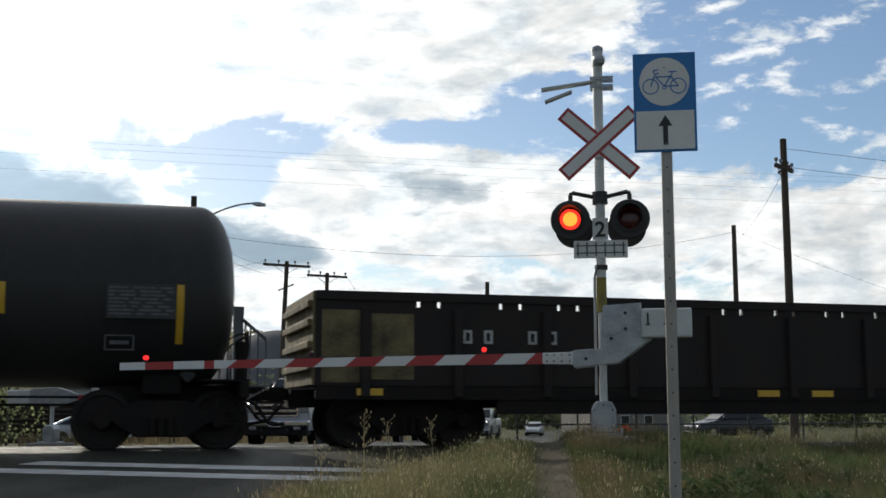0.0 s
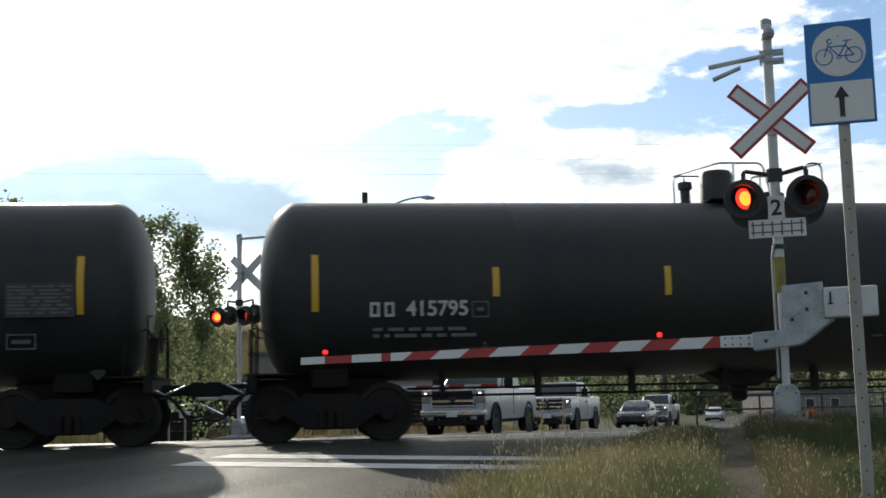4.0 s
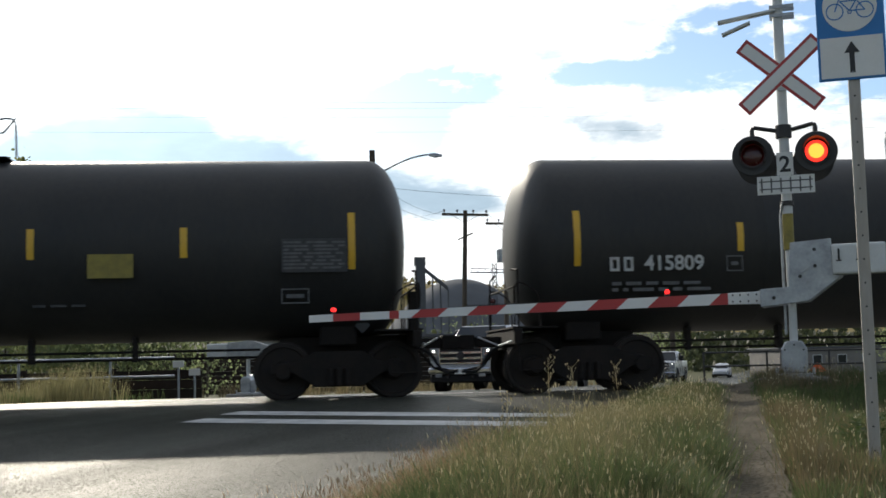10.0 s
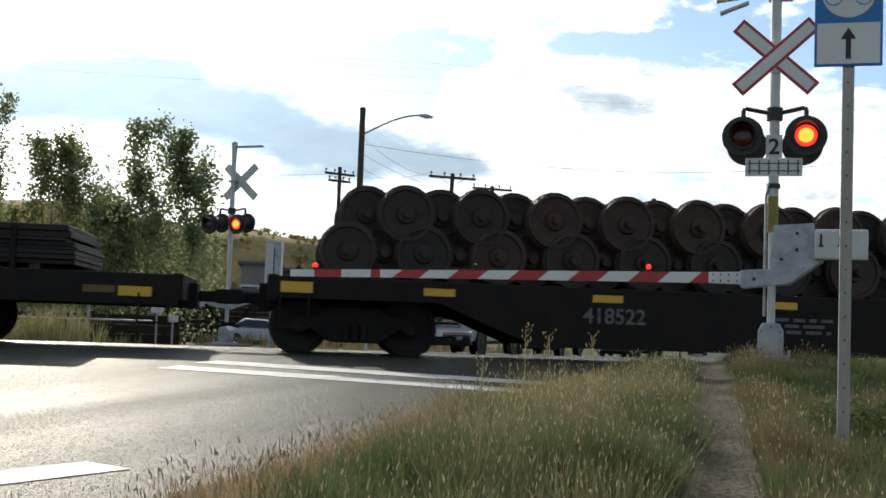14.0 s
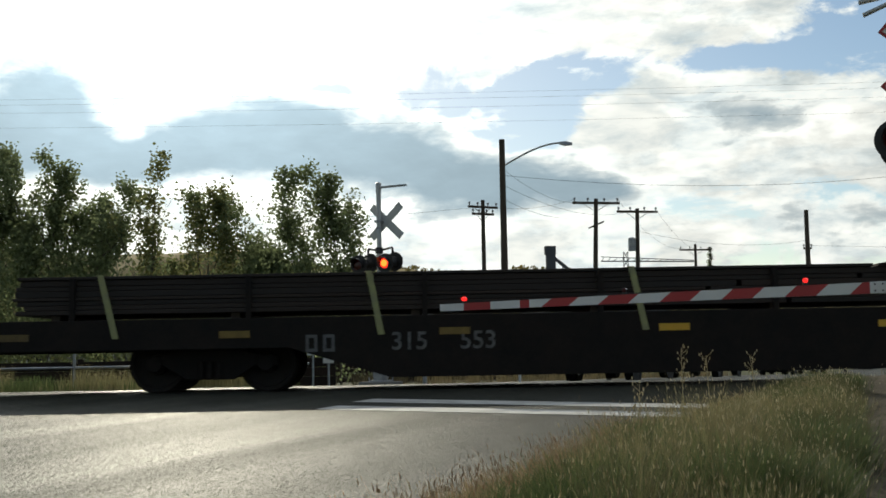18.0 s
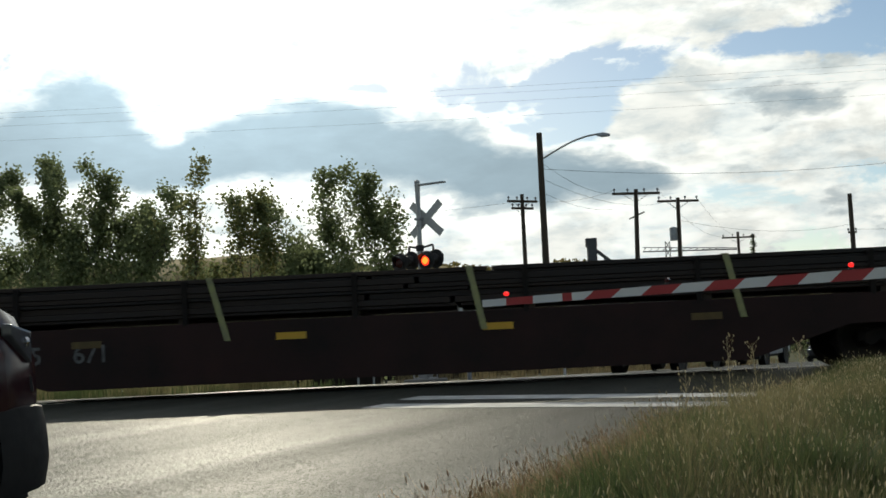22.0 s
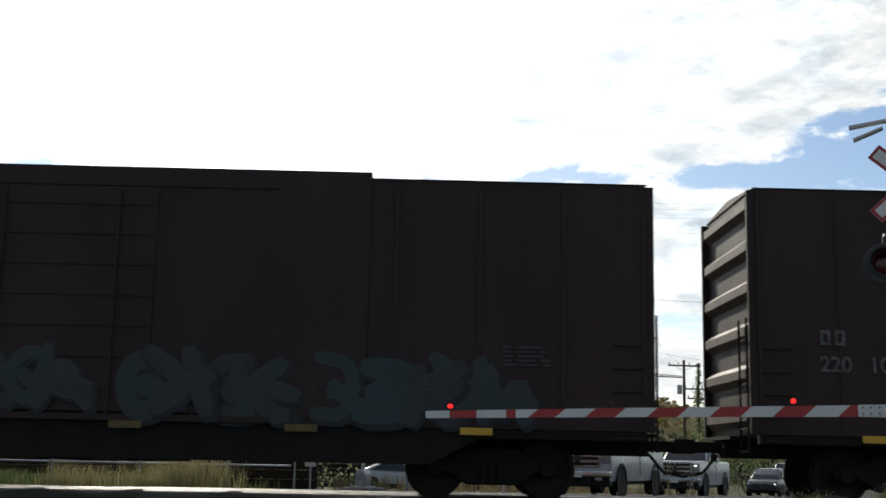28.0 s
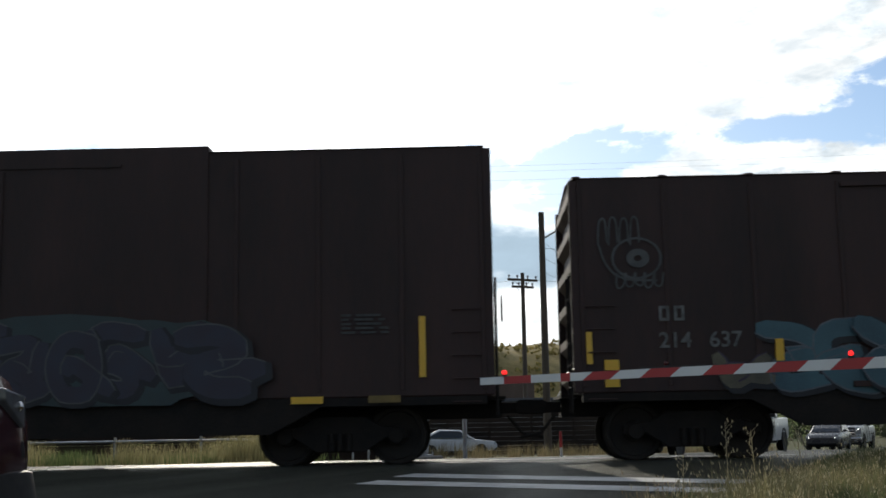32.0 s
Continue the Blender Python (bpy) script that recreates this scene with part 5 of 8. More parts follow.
boxcar(-360.2, -341.65, 5.0, "boxcar_brown", ("220", "115"), "long brown boxcar with raised middle and dark graffiti", inset=2.4, step=0.1, graffiti=((-6.7, 0.4, 1.2, 2.15, "graffiti_teal", "data_grey", 7, 1.0, 0.85), (1.0, 7.6, 1.1, 2.1, "graffiti_teal", "data_grey", 17, 1.0, 0.9)), num_x=-7.98, num_z=2.62, emblem=True, uprights=((-7.85, 1.10, 0.50, 0.24),), strips=(-5.15, -6.05, -6.95, -4.25, -3.35, -2.45, -1.55, 1.2, 3.9, 6.6))
boxcar(-376.8, -361.65, 4.42, "boxcar_red", ("622", "38"), "dull red boxcar with small roof hatches", hatches=5, num_x=-6.18, num_z=2.27, graffiti=((2.6, 5.8, 1.2, 1.95, "boxcar_red", "dim_stencil", 23, 1.0),), strips=(-6.38, 2.2, 6.4))
tagged_boxcar = boxcar(-393.12, -378.0, 4.45, "boxcar_brown", ("214", "637"), "brown boxcar with pale blue graffiti letters", uprights=((4.86, 1.3, 0.12, 0.5), (-4.5, 1.5, 0.12, 0.34), (-0.9, 1.3, 0.12, 0.5), (7.25, 1.0, 0.28, 0.3), (-7.1, 1.14, 0.22, 0.16), (-7.1, 1.40, 0.22, 0.16), (-7.44, 1.5, 0.09, 0.5)), graffiti=((-4.6, 6.3, 0.98, 2.1, "graffiti_blue", "graffiti_pale", 9, 1.0, 1.15), (-5.5, -4.9, 1.0, 1.65, "graffiti_sand", "graffiti_plum", 10, 1.0, 0.8)), num_x=-6.1, num_z=2.27, strips=())
eye_tag(tagged_boxcar, 1.56, -6.75, 3.15)
boxcar(-413.0, -394.6, 5.02, "boxcar_brown", ("220", "131"), "long brown boxcar with raised middle and pale graffiti", inset=2.35, step=0.1, end="panels", graffiti=((-6.0, 0.0, 1.05, 2.3, "graffiti_teal", "tag_grey", 8, 1.0, 1.1, "graffiti_navy"), (0.3, 5.0, 1.05, 2.3, "graffiti_navy", "tag_grey", 18, 1.0, 1.0, "graffiti_teal")), num_x=-8.0, num_z=2.6, uprights=((8.2, 1.35, 0.10, 0.95),), strips=(-7.0, -3.0, 1.0, 6.4, 7.6))


# ---- crossing signals ----
FLASH = []      # lamp units that turn on and off, with their side


def turned(a, x, y, z):
    return Matrix.Translation((x, y, z)) @ Matrix.Rotation(a, 4, "Z")


def crossbuck(parent, x, z, y):
    for k, a in enumerate((42, -42)):
        m = Matrix.Translation((x, y - 0.012 * k, z)) @ Matrix.Rotation(radians(a), 4, "Y")
        b = part("crossbuck_blade", Shape().box(-0.62, 0.62, -0.003, 0.005, -0.105, 0.105), "pale_metal", parent, "white blade with a red border", at=m)
        part("red_border", Shape().box(-0.617, 0.617, -0.0062, -0.0035, -0.102, 0.102), "red_board", b)
        part("white_field", Shape().box(-0.58, 0.58, -0.0098, -0.0068, -0.066, 0.066), "white_board", b)


def lamp_head(parent, x, z, y, facing=1):
    """Round black background, hood and lens, facing -y (or +y)."""
    f = -facing
    hd = part("background_disc", Shape().lathe([(0.02, 0), (0.25, 0), (0.255, 0.012 * f), (0.245, 0.02 * f), (0.02, 0.02 * f)], 32, Matrix.Translation((x, y, z)), "y"), "black_metal", parent, "round black background disc")
    s = Shape()
    n = 18
    v = []
    for i in range(n + 1):
        a = radians(-35 + 250 * i / n)
        for r, d in ((0.165, 0.02), (0.165, 0.02 + 0.26 * (0.35 + 0.65 * max(0, math.sin(a)))), (0.155, 0.02 + 0.26 * (0.35 + 0.65 * max(0, math.sin(a)))), (0.155, 0.02)):
            v.append((x + r * math.cos(a), y + f * d, z + r * math.sin(a)))
    s.add(v, [(4 * i + k, 4 * i + (k + 1) % 4, 4 * i + 4 + (k + 1) % 4, 4 * i + 4 + k) for i in range(n) for k in range(4)])
    part("hood", s, "black_metal", hd)
    part("lamp_rim", Shape().lathe([(0.155, 0.02 * f), (0.165, 0.06 * f), (0.14, 0.06 * f), (0.14, 0.02 * f)], 24, Matrix.Translation((x, y, z)), "y"), "black_metal", hd)
    return hd


def lamp_unit(parent, x, z, y, side, facing=1):
    """The lamp behind the rim: an added turning unit, lit lens and dark back, standing in for flashing."""
    u = part("turning_lamp", Shape().lathe([(0.004, -0.036), (0.05, -0.034), (0.092, -0.026), (0.118, -0.016), (0.134, -0.004), (0.134, 0.004), (0.118, 0.016), (0.092, 0.026), (0.05, 0.034), (0.004, 0.036)], 24, None, "y"), "lens_dark", parent, "round red signal lens")
    me = u.data
    me.materials.append(M["lens_lit"])
    me.materials.append(M["lens_core"])
    for p in me.polygons:
        if p.center.y < -0.001:
            p.material_index = 2 if math.hypot(p.center.x, p.center.z) < 0.10 else 1
    FLASH.append((u, Vector((x, y - facing * 0.05, z)), side, facing))
    return u


def signal_mast(name, label, base, ang, height, cross_z, lamp_z, cross_x=0.0, back_shift=0.0):
    bx, by, bz = base
    m = turned(ang, bx, by, 0)
    t = thing(name, label, "crossing signal", m, "crossing signals")
    r = 0.064
    part("mast", Shape().rod((0, 0, bz), (0, 0, 1.92), 0.050, n=18).rod((0, 0, 1.92), (0, 0, height - 0.25), r, n=18).rod((0, 0, height - 0.25), (0, 0, height - 0.05), r + 0.008, n=18), "pale_metal", t, "pale round steel mast", smooth=True)
    part("mast_cap", Shape().lathe([(0.075, height - 0.06), (0.075, height), (0.03, height + 0.03)], 16), "galvanised", t)
    part("base_casting", Shape().prism([(-0.13, bz + 0.02), (-0.155, bz + 0.10), (-0.155, bz + 0.32), (-0.10, bz + 0.42), (0.10, bz + 0.42), (0.155, bz + 0.32), (0.155, bz + 0.10), (0.13, bz + 0.02)], -0.15, 0.15), "galvanised", t, "grey cast base housing with bolted cover", bevel=0.02)
    part("base_flange", Shape().box(-0.22, 0.22, -0.22, 0.22, bz - 0.02, bz + 0.022), "galvanised", t, bevel=0.006)
    for x, z in ((-0.11, 0.09), (0.11, 0.09), (-0.11, 0.31), (0.11, 0.31), (0.0, 0.37)):
        part("cover_bolt", Shape().rod((x, -0.165, bz + z), (x, -0.145, bz + z), 0.012, n=6), "black_metal", t)
    part("foundation", Shape().box(-0.42, 0.42, -0.42, 0.42, bz - 0.5, bz - 0.015), "concrete", t, bevel=0.02)
    for x in (-0.22, 0.22):
        for y in (-0.22, 0.22):
            part("anchor_bolt", Shape().rod((x, y, bz - 0.02), (x, y, bz + 0.09), 0.018, n=6), "galvanised", t)
    crossbuck(t, cross_x, cross_z, -0.10)
    part("crossbuck_clamp", Shape().box(-0.09, 0.09, -0.095, 0.08, cross_z - 0.03, cross_z + 0.03), "galvanised", t)
    part("crossbuck_clamp", Shape().box(-0.05, 0.05, -0.095, 0.08, cross_z - 0.2, cross_z - 0.16), "galvanised", t)
    # lamp pair on a cross arm
    s = Shape()
    s.pipe([(-0.38, -0.05, lamp_z + 0.34), (-0.36, -0.05, lamp_z + 0.37), (0, 0, lamp_z + 0.30), (0.36, -0.05, lamp_z + 0.37), (0.38, -0.05, lamp_z + 0.34)], 0.028, 8)
    s.pipe([(-0.38, -0.05, lamp_z + 0.34), (-0.38, -0.05, lamp_z + 0.2)], 0.03, 8).pipe([(0.38, -0.05, lamp_z + 0.34), (0.38, -0.05, lamp_z + 0.2)], 0.03, 8)
    s.rod((0, 0, lamp_z + 0.22), (0, 0, lamp_z + 0.38), 0.10, n=12)
    part("lamp_arm", s, "black_metal", t)
    for sd in (-1, 1):
        lamp_head(t, sd * 0.38, lamp_z, -0.13, 1)
        part("lamp_housing", Shape().lathe([(0.14, 0.0), (0.14, 0.13), (0.09, 0.2), (0.02, 0.21)], 16, Matrix.Translation((sd * 0.38, -0.13, lamp_z)), "y"), "black_metal", t)
        lamp_unit(t, sd * 0.38, lamp_z, -0.13, sd, 1)
    # pair of lamps that face the other way
    for sd in (-1, 1):
        lamp_head(t, sd * 0.34 + (back_shift if sd > 0 else 0), lamp_z - 0.06, 0.24, -1)
    return t


def near_mast():
    t = signal_mast("crossing_signal", "railway crossing signal with crossbuck, flashing red lamps and tracks plate", (6.02, 14.07, 0.30), -radians(24), 5.36, 4.05, 3.04)
    # number plate of tracks and small rails plate
    part("track_count_plate", Shape().box(-0.10, 0.10, -0.078, -0.068, 2.78, 3.07), "white_board", t, "white plate with a black 2", bevel=0.003)
    words("2", 0.19, "black_paint", t, Matrix.Translation((0, -0.083, 2.91)) @ FACE, "count_digit", 0.006)
    p = part("rails_plate", Shape().box(-0.345, 0.345, -0.082, -0.072, 2.545, 2.775), "white_board", t, "white plate showing a grey track", bevel=0.003)
    s = Shape().box(-0.32, 0.32, -0.087, -0.083, 2.700, 2.716).box(-0.32, 0.32, -0.087, -0.083, 2.605, 2.621)
    for x in np.linspace(-0.29, 0.29, 6):
        s.box(x - 0.010, x + 0.010, -0.0875, -0.0872, 2.57, 2.75)
    part("track_drawing", s, "dim_stencil", p)
    part("plate_band", Shape().rod((0, 0, 2.40), (0, 0, 2.46), 0.085, n=14), "black_metal", t)
    part("yellow_label", Shape().lathe([(0.0655, 1.85), (0.0655, 2.30)], 16), "yellow_panel", t, "worn yellow label round the mast")
    # bracket of the overhead sign, seen edge on
    part("side_light_bracket", Shape().prism([(-0.74, 4.83), (-0.02, 4.915), (-0.02, 4.88), (-0.74, 4.79)], -0.07, 0.03), "pale_metal", t, bevel=0.004)
    part("side_light_bracket", Shape().prism([(-0.70, 4.66), (-0.34, 4.79), (-0.34, 4.755), (-0.69, 4.625)], -0.07, 0.03), "pale_metal", t, bevel=0.004)
    s = Shape()
    for z in (4.82, 4.93):
        s.box(-0.10, 0.20, -0.09, -0.075, z - 0.022, z + 0.02).box(-0.10, 0.20, 0.075, 0.09, z - 0.022, z + 0.02)
    part("clamp", s, "galvanised", t)
    part("bell", Shape().lathe([(0.02, 5.10), (0.07, 5.11), (0.085, 5.16), (0.075, 5.21), (0.03, 5.24)], 16, Matrix.Translation((0.02, -0.09, 0))), "galvanised", t)
    part("conduit", Shape().pipe([(-0.085, -0.02, 0.8), (-0.085, -0.02, 2.3), (-0.05, -0.06, 2.45)], 0.018), "galvanised", t)
    # gate machine and counterweights: a barrier of its own
    g = thing("barrier_gate", "lowered red and white crossing gate arm with red lamps", "crossing gate", turned(-radians(25.5), 6.02, 14.07, 0))
    part("gate_bracket", Shape().prism([(-0.02, 1.38), (0.02, 1.92), (0.50, 1.95), (0.50, 1.72), (0.62, 1.62), (0.62, 1.50), (0.22, 1.20), (-0.36, 1.14), (-0.36, 1.36)], -0.24, -0.20), "galvanised", g, "bare steel gate bracket", bevel=0.006)
    part("gate_bracket", Shape().prism([(-0.02, 1.38), (0.02, 1.92), (0.50, 1.95), (0.50, 1.72), (0.62, 1.62), (0.62, 1.50), (0.22, 1.20), (-0.36, 1.14), (-0.36, 1.36)], 0.16, 0.20), "galvanised", g, bevel=0.006)
    part("gate_pivot", Shape().rod((0.12, -0.26, 1.64), (0.12, 0.24, 1.64), 0.10, n=16), "galvanised", g)
    for y in (-0.33, -0.245):
        part("counterweight", Shape().box(0.50, 1.12, y, y + 0.075, 1.50, 1.87), "pale_metal", g, "pale cast counterweight plate", bevel=0.03, seg=2)
    s = Shape()
    for x in (0.58, 0.80):
        s.box(x - 0.012, x + 0.012, -0.345, -0.334, 1.66, 1.81).box(x - 0.03, x + 0.03, -0.345, -0.334, 1.66, 1.675)
    part("counterweight_slot", s, "black_metal", g)
    for x, z in ((0.12, 1.5), (0.3, 1.62), (0.3, 1.82), (1.05, 1.66), (-0.2, 1.25)):
        part("bolt", Shape().rod((x, -0.262, z), (x, -0.235, z), 0.022, n=8), "black_metal", g)
    # arm: tapering board, first a bare root, then stripes
    L0, L1 = 0.36, 6.57

    def za(l):
        return 1.27 - 0.045 * (l - L0) / (L1 - L0) - 0.02 * ((l - L0) / (L1 - L0)) ** 2

    def hh(l):
        return 0.072 - 0.022 * (l - L0) / (L1 - L0)

    part("arm_root", Shape().prism([(-0.30, 1.17), (-0.30, 1.37), (-0.42, 1.345), (-0.77, za(0.77) + 0.072), (-0.77, za(0.77) - 0.07), (-0.42, 1.19)], -0.03, 0.03), "white_board", g, "bolted white arm root", bevel=0.006)
    for x in (-0.42, -0.52, -0.62, -0.71):
        for z in (1.23, 1.31):
            part("bolt", Shape().rod((x, -0.04, z), (x, 0.04, z), 0.012, n=6), "black_metal", g)
    edges = [0.77, 0.93, 1.33, 1.71, 2.11, 2.50, 2.91, 3.31, 3.74, 4.15, 4.57, 4.96, 5.21, 5.35, 5.79, 6.20, 6.57]
    cols = ["red_board", "white_board"]
    for k, (a, b) in enumerate(zip(edges, edges[1:])):
        sa, sb = (0.075 if 0 < k < 12 else 0.0), (0.075 if k + 1 < 12 else 0.0)
        o = [(-a + sa, za(a) + hh(a)), (-a - sa, za(a) - hh(a)), (-b - sb, za(b) - hh(b)), (-b + sb, za(b) + hh(b))]
        part("arm_stripe", Shape().prism(o, -0.022, 0.022), cols[k % 2], g)
    for l in (1.53, 3.86, 6.20):
        s = Shape().rod((-l, 0, za(l) + hh(l)), (-l, 0, za(l) + hh(l) + 0.03), 0.035, n=10)
        b = part("arm_lamp", s, "black_metal", g, "small lamp on the arm")
        lit = l != 3.86
        part("arm_lamp_lens", Shape().lathe([(0.012, -0.04), (0.03, -0.035), (0.034, 0), (0.03, 0.035), (0.012, 0.04)], 14, Matrix.Translation((-l, 0, za(l) + hh(l) + 0.06)), "y"), "lamp_lit" if lit else "lens_dark", b, "red lamp lens", smooth=True)
    comb = [(-3.2, za(3.5) + hh(3.5) - 0.01)]
    for k in range(30):
        x, z = -(3.2 + k * 0.035), za(3.5) + hh(3.5)
        comb += [(x, z + 0.022), (x - 0.010, z + 0.022), (x - 0.011, z + 0.004), (x - 0.034, z + 0.004)]
    comb += [(comb[-1][0], za(3.5) + hh(3.5) - 0.01)]
    part("arm_comb", Shape().prism(comb, -0.004, 0.004), "black_metal", g)
    return t


def far_mast():
    t = signal_mast("crossing_signal", "railway crossing signal beyond the track, seen from behind", (-1.42, 30.97, -0.15), radians(180 - 30), 5.03, 4.02, 2.95, -0.17, 0.14)
    s = Shape().box(-0.85, 0.05, -0.06, 0.06, 4.90, 4.94)
    part("side_light_bracket", s, "galvanised", t)
    for sd in (-1, 1):
        lamp_unit(t, (-0.34, 0.48)[sd > 0], 2.89, 0.24, sd, -1)


def signal_cabinet():
    t = thing("signal_cabinet", "upright grey sheet-metal cabinet on a post beside the far signal", "signal cabinet", pose(-0.28, 31.1, surface_z(31.1), 0, 0, -12))
    part("post", Shape().rod((0, 0, -0.1), (0, 0, 1.2), 0.06, n=10), "galvanised", t)
    part("body", Shape().box(-0.21, 0.21, -0.14, 0.14, 1.1, 2.78), "galvanised", t, bevel=0.015)
    part("door", Shape().box(-0.19, 0.02, -0.152, -0.141, 1.16, 2.72), "pale_metal", t, "pale cabinet door", bevel=0.004)
    part("hinge", Shape().rod((0.03, -0.15, 1.3), (0.03, -0.15, 2.6), 0.012, n=6), "black_metal", t)


def far_gate():
    """Lowered arm over the oncoming lane, seen from behind."""
    g = thing("barrier_gate", "lowered red and white gate arm over the oncoming lane", "crossing gate", pose(-1.42, 30.97, -0.15, 0, 0, -25.5))
    part("gate_bracket", Shape().prism([(-0.5, 0.95), (-0.5, 1.3), (0.2, 1.35), (0.75, 1.18), (0.75, 1.02), (0.2, 0.85)], -0.2, -0.14), "galvanised", g, bevel=0.01)
    part("counterweight", Shape().box(-1.1, -0.5, -0.22, -0.13, 0.92, 1.28), "pale_metal", g, bevel=0.03)
    a, k = 0.75, 0
    while a < 6.9:
        b = a + 0.41
        part("arm_stripe", Shape().prism([(a + 0.06, 1.15), (a - 0.06, 1.04), (b - 0.06, 1.04), (b + 0.06, 1.15)], -0.19, -0.15), ("red_board", "white_board")[k % 2], g)
        a, k = b, k + 1


near_mast()
far_mast()
signal_cabinet()
far_gate()


# ---- cycle sign ----
def cycle_sign():
    a = -radians(24.0)
    t = thing("cycle_route_sign", "blue and white cycle route sign with a black arrow", "street sign", turned(a, 3.755, 7.565, 0))
    z0, z1 = 2.43, 3.16
    part("sign_panel", Shape().box(-0.222, 0.222, -0.006, 0.006, z0, z1), "blue_board", t, "blue aluminium panel", bevel=0.004)
    zm = z0 + 0.30
    part("white_field", Shape().box(-0.205, 0.205, -0.0105, -0.0075, z0 + 0.018, zm), "white_board", t)
    part("white_disc", Shape().lathe([(0.002, -0.0075), (0.178, -0.0078), (0.178, -0.0105), (0.002, -0.0108)], 40, Matrix.Translation((0, 0, z0 + 0.515)), "y"), "white_board", t)
    # bicycle in outline
    cz, yb = z0 + 0.515, -0.0135

    def ring(cx, cz2, r, w):
        s = Shape()
        n = 28
        v = []
        for i in range(n):
            q = 2 * math.pi * i / n
            v += [(cx + (r + w) * math.cos(q), yb, cz2 + (r + w) * math.sin(q)), (cx + (r - w) * math.cos(q), yb, cz2 + (r - w) * math.sin(q))]
        s.add(v, [(2 * i, 2 * i + 1, (2 * i + 3) % (2 * n), (2 * i + 2) % (2 * n)) for i in range(n)])
        part("bicycle_wheel", s, "blue_board", t)

    def bar(x0, zz0, x1, zz1, w=0.0045):
        d = Vector((x1 - x0, 0, zz1 - zz0)).normalized()
        p = Vector((-d.z, 0, d.x)) * w
        A, B = Vector((x0, yb, zz0)), Vector((x1, yb, zz1))
        part("bicycle_stroke", Shape().add([A + p, A - p, B - p, B + p], [(0, 1, 2, 3)]), "blue_board", t)

    wl, wr, wz = -0.098, 0.098, cz - 0.035
    ring(wl, wz, 0.055, 0.004)
    ring(wr, wz, 0.055, 0.004)
    ring(-0.0, wz - 0.008, 0.012, 0.003)
    for p in ((wl, wz, -0.065, cz + 0.055), (-0.065, cz + 0.055, -0.04, cz + 0.065), (-0.075, cz + 0.085, -0.045, cz + 0.088), (-0.075, cz + 0.085, -0.072, cz + 0.06),
              (-0.062, cz + 0.035, 0.0, wz), (-0.062, cz + 0.035, 0.055, cz + 0.035), (0.0, wz, 0.06, cz + 0.065), (0.0, wz, wr, wz), (wr, wz, 0.052, cz + 0.03), (0.03, cz + 0.07, 0.09, cz + 0.072)):
        bar(*p)
    s = Shape()
    s.add([(x, -0.0135, z0 + 0.158 + z) for x, z in ((-0.017, -0.11), (0.017, -0.11), (0.017, 0.035), (-0.017, 0.035), (-0.05, 0.03), (0.05, 0.03), (0, 0.11))], [(0, 1, 2, 3), (4, 5, 6)])
    part("arrow_symbol", s, "black_paint", t)
    # perforated square post
    zb = ground_z(3.755, 7.565)
    part("post", Shape().box(-0.034, 0.044, 0.012, 0.08, zb - 0.3, z1 - 0.02), "post_steel", t, "weathered square steel post", bevel=0.005)
    for z in np.arange(zb + 0.1, z0, 0.16):
        part("post_hole", Shape().rod((0.004, 0.008, z), (0.004, 0.0125, z), 0.007, n=8), "black_metal", t)
    for z in (z0 + 0.05, z0 + 0.62):
        part("bolt", Shape().rod((0.0, -0.0145, z), (0.0, 0.02, z), 0.007, n=8), "galvanised", t)


cycle_sign()


# ---- poles and wires ----
def light_pole():
    x, y = 3.0, 49.9
    zb = surface_z(y)
    t = thing("street_lamp", "street lamp arm on a dark wooden pole", "street lamp", pose(x, y, 0))
    part("pole", Shape().rod((0, 0, zb - 0.2), (0, 0, 9.55), 0.17, 0.12, n=12), "pole_wood", t)
    pts = []
    for k in range(13):
        u = k / 12
        pts.append((0.12 + 2.5 * u, 0, 8.45 + 0.92 * math.sin(u * math.pi / 2)))
    part("lamp_arm", Shape().pipe(pts, 0.04, 8), "galvanised", t)
    part("lamp_head", Shape().loft([[(2.45, -0.06, 9.30), (2.45, 0.06, 9.30), (2.45, 0.06, 9.40), (2.45, -0.06, 9.40)], [(2.7, -0.14, 9.25), (2.7, 0.14, 9.25), (2.7, 0.10, 9.42), (2.7, -0.10, 9.42)], [(3.0, -0.10, 9.27), (3.0, 0.10, 9.27), (3.0, 0.07, 9.36), (3.0, -0.07, 9.36)]]), "galvanised", t)


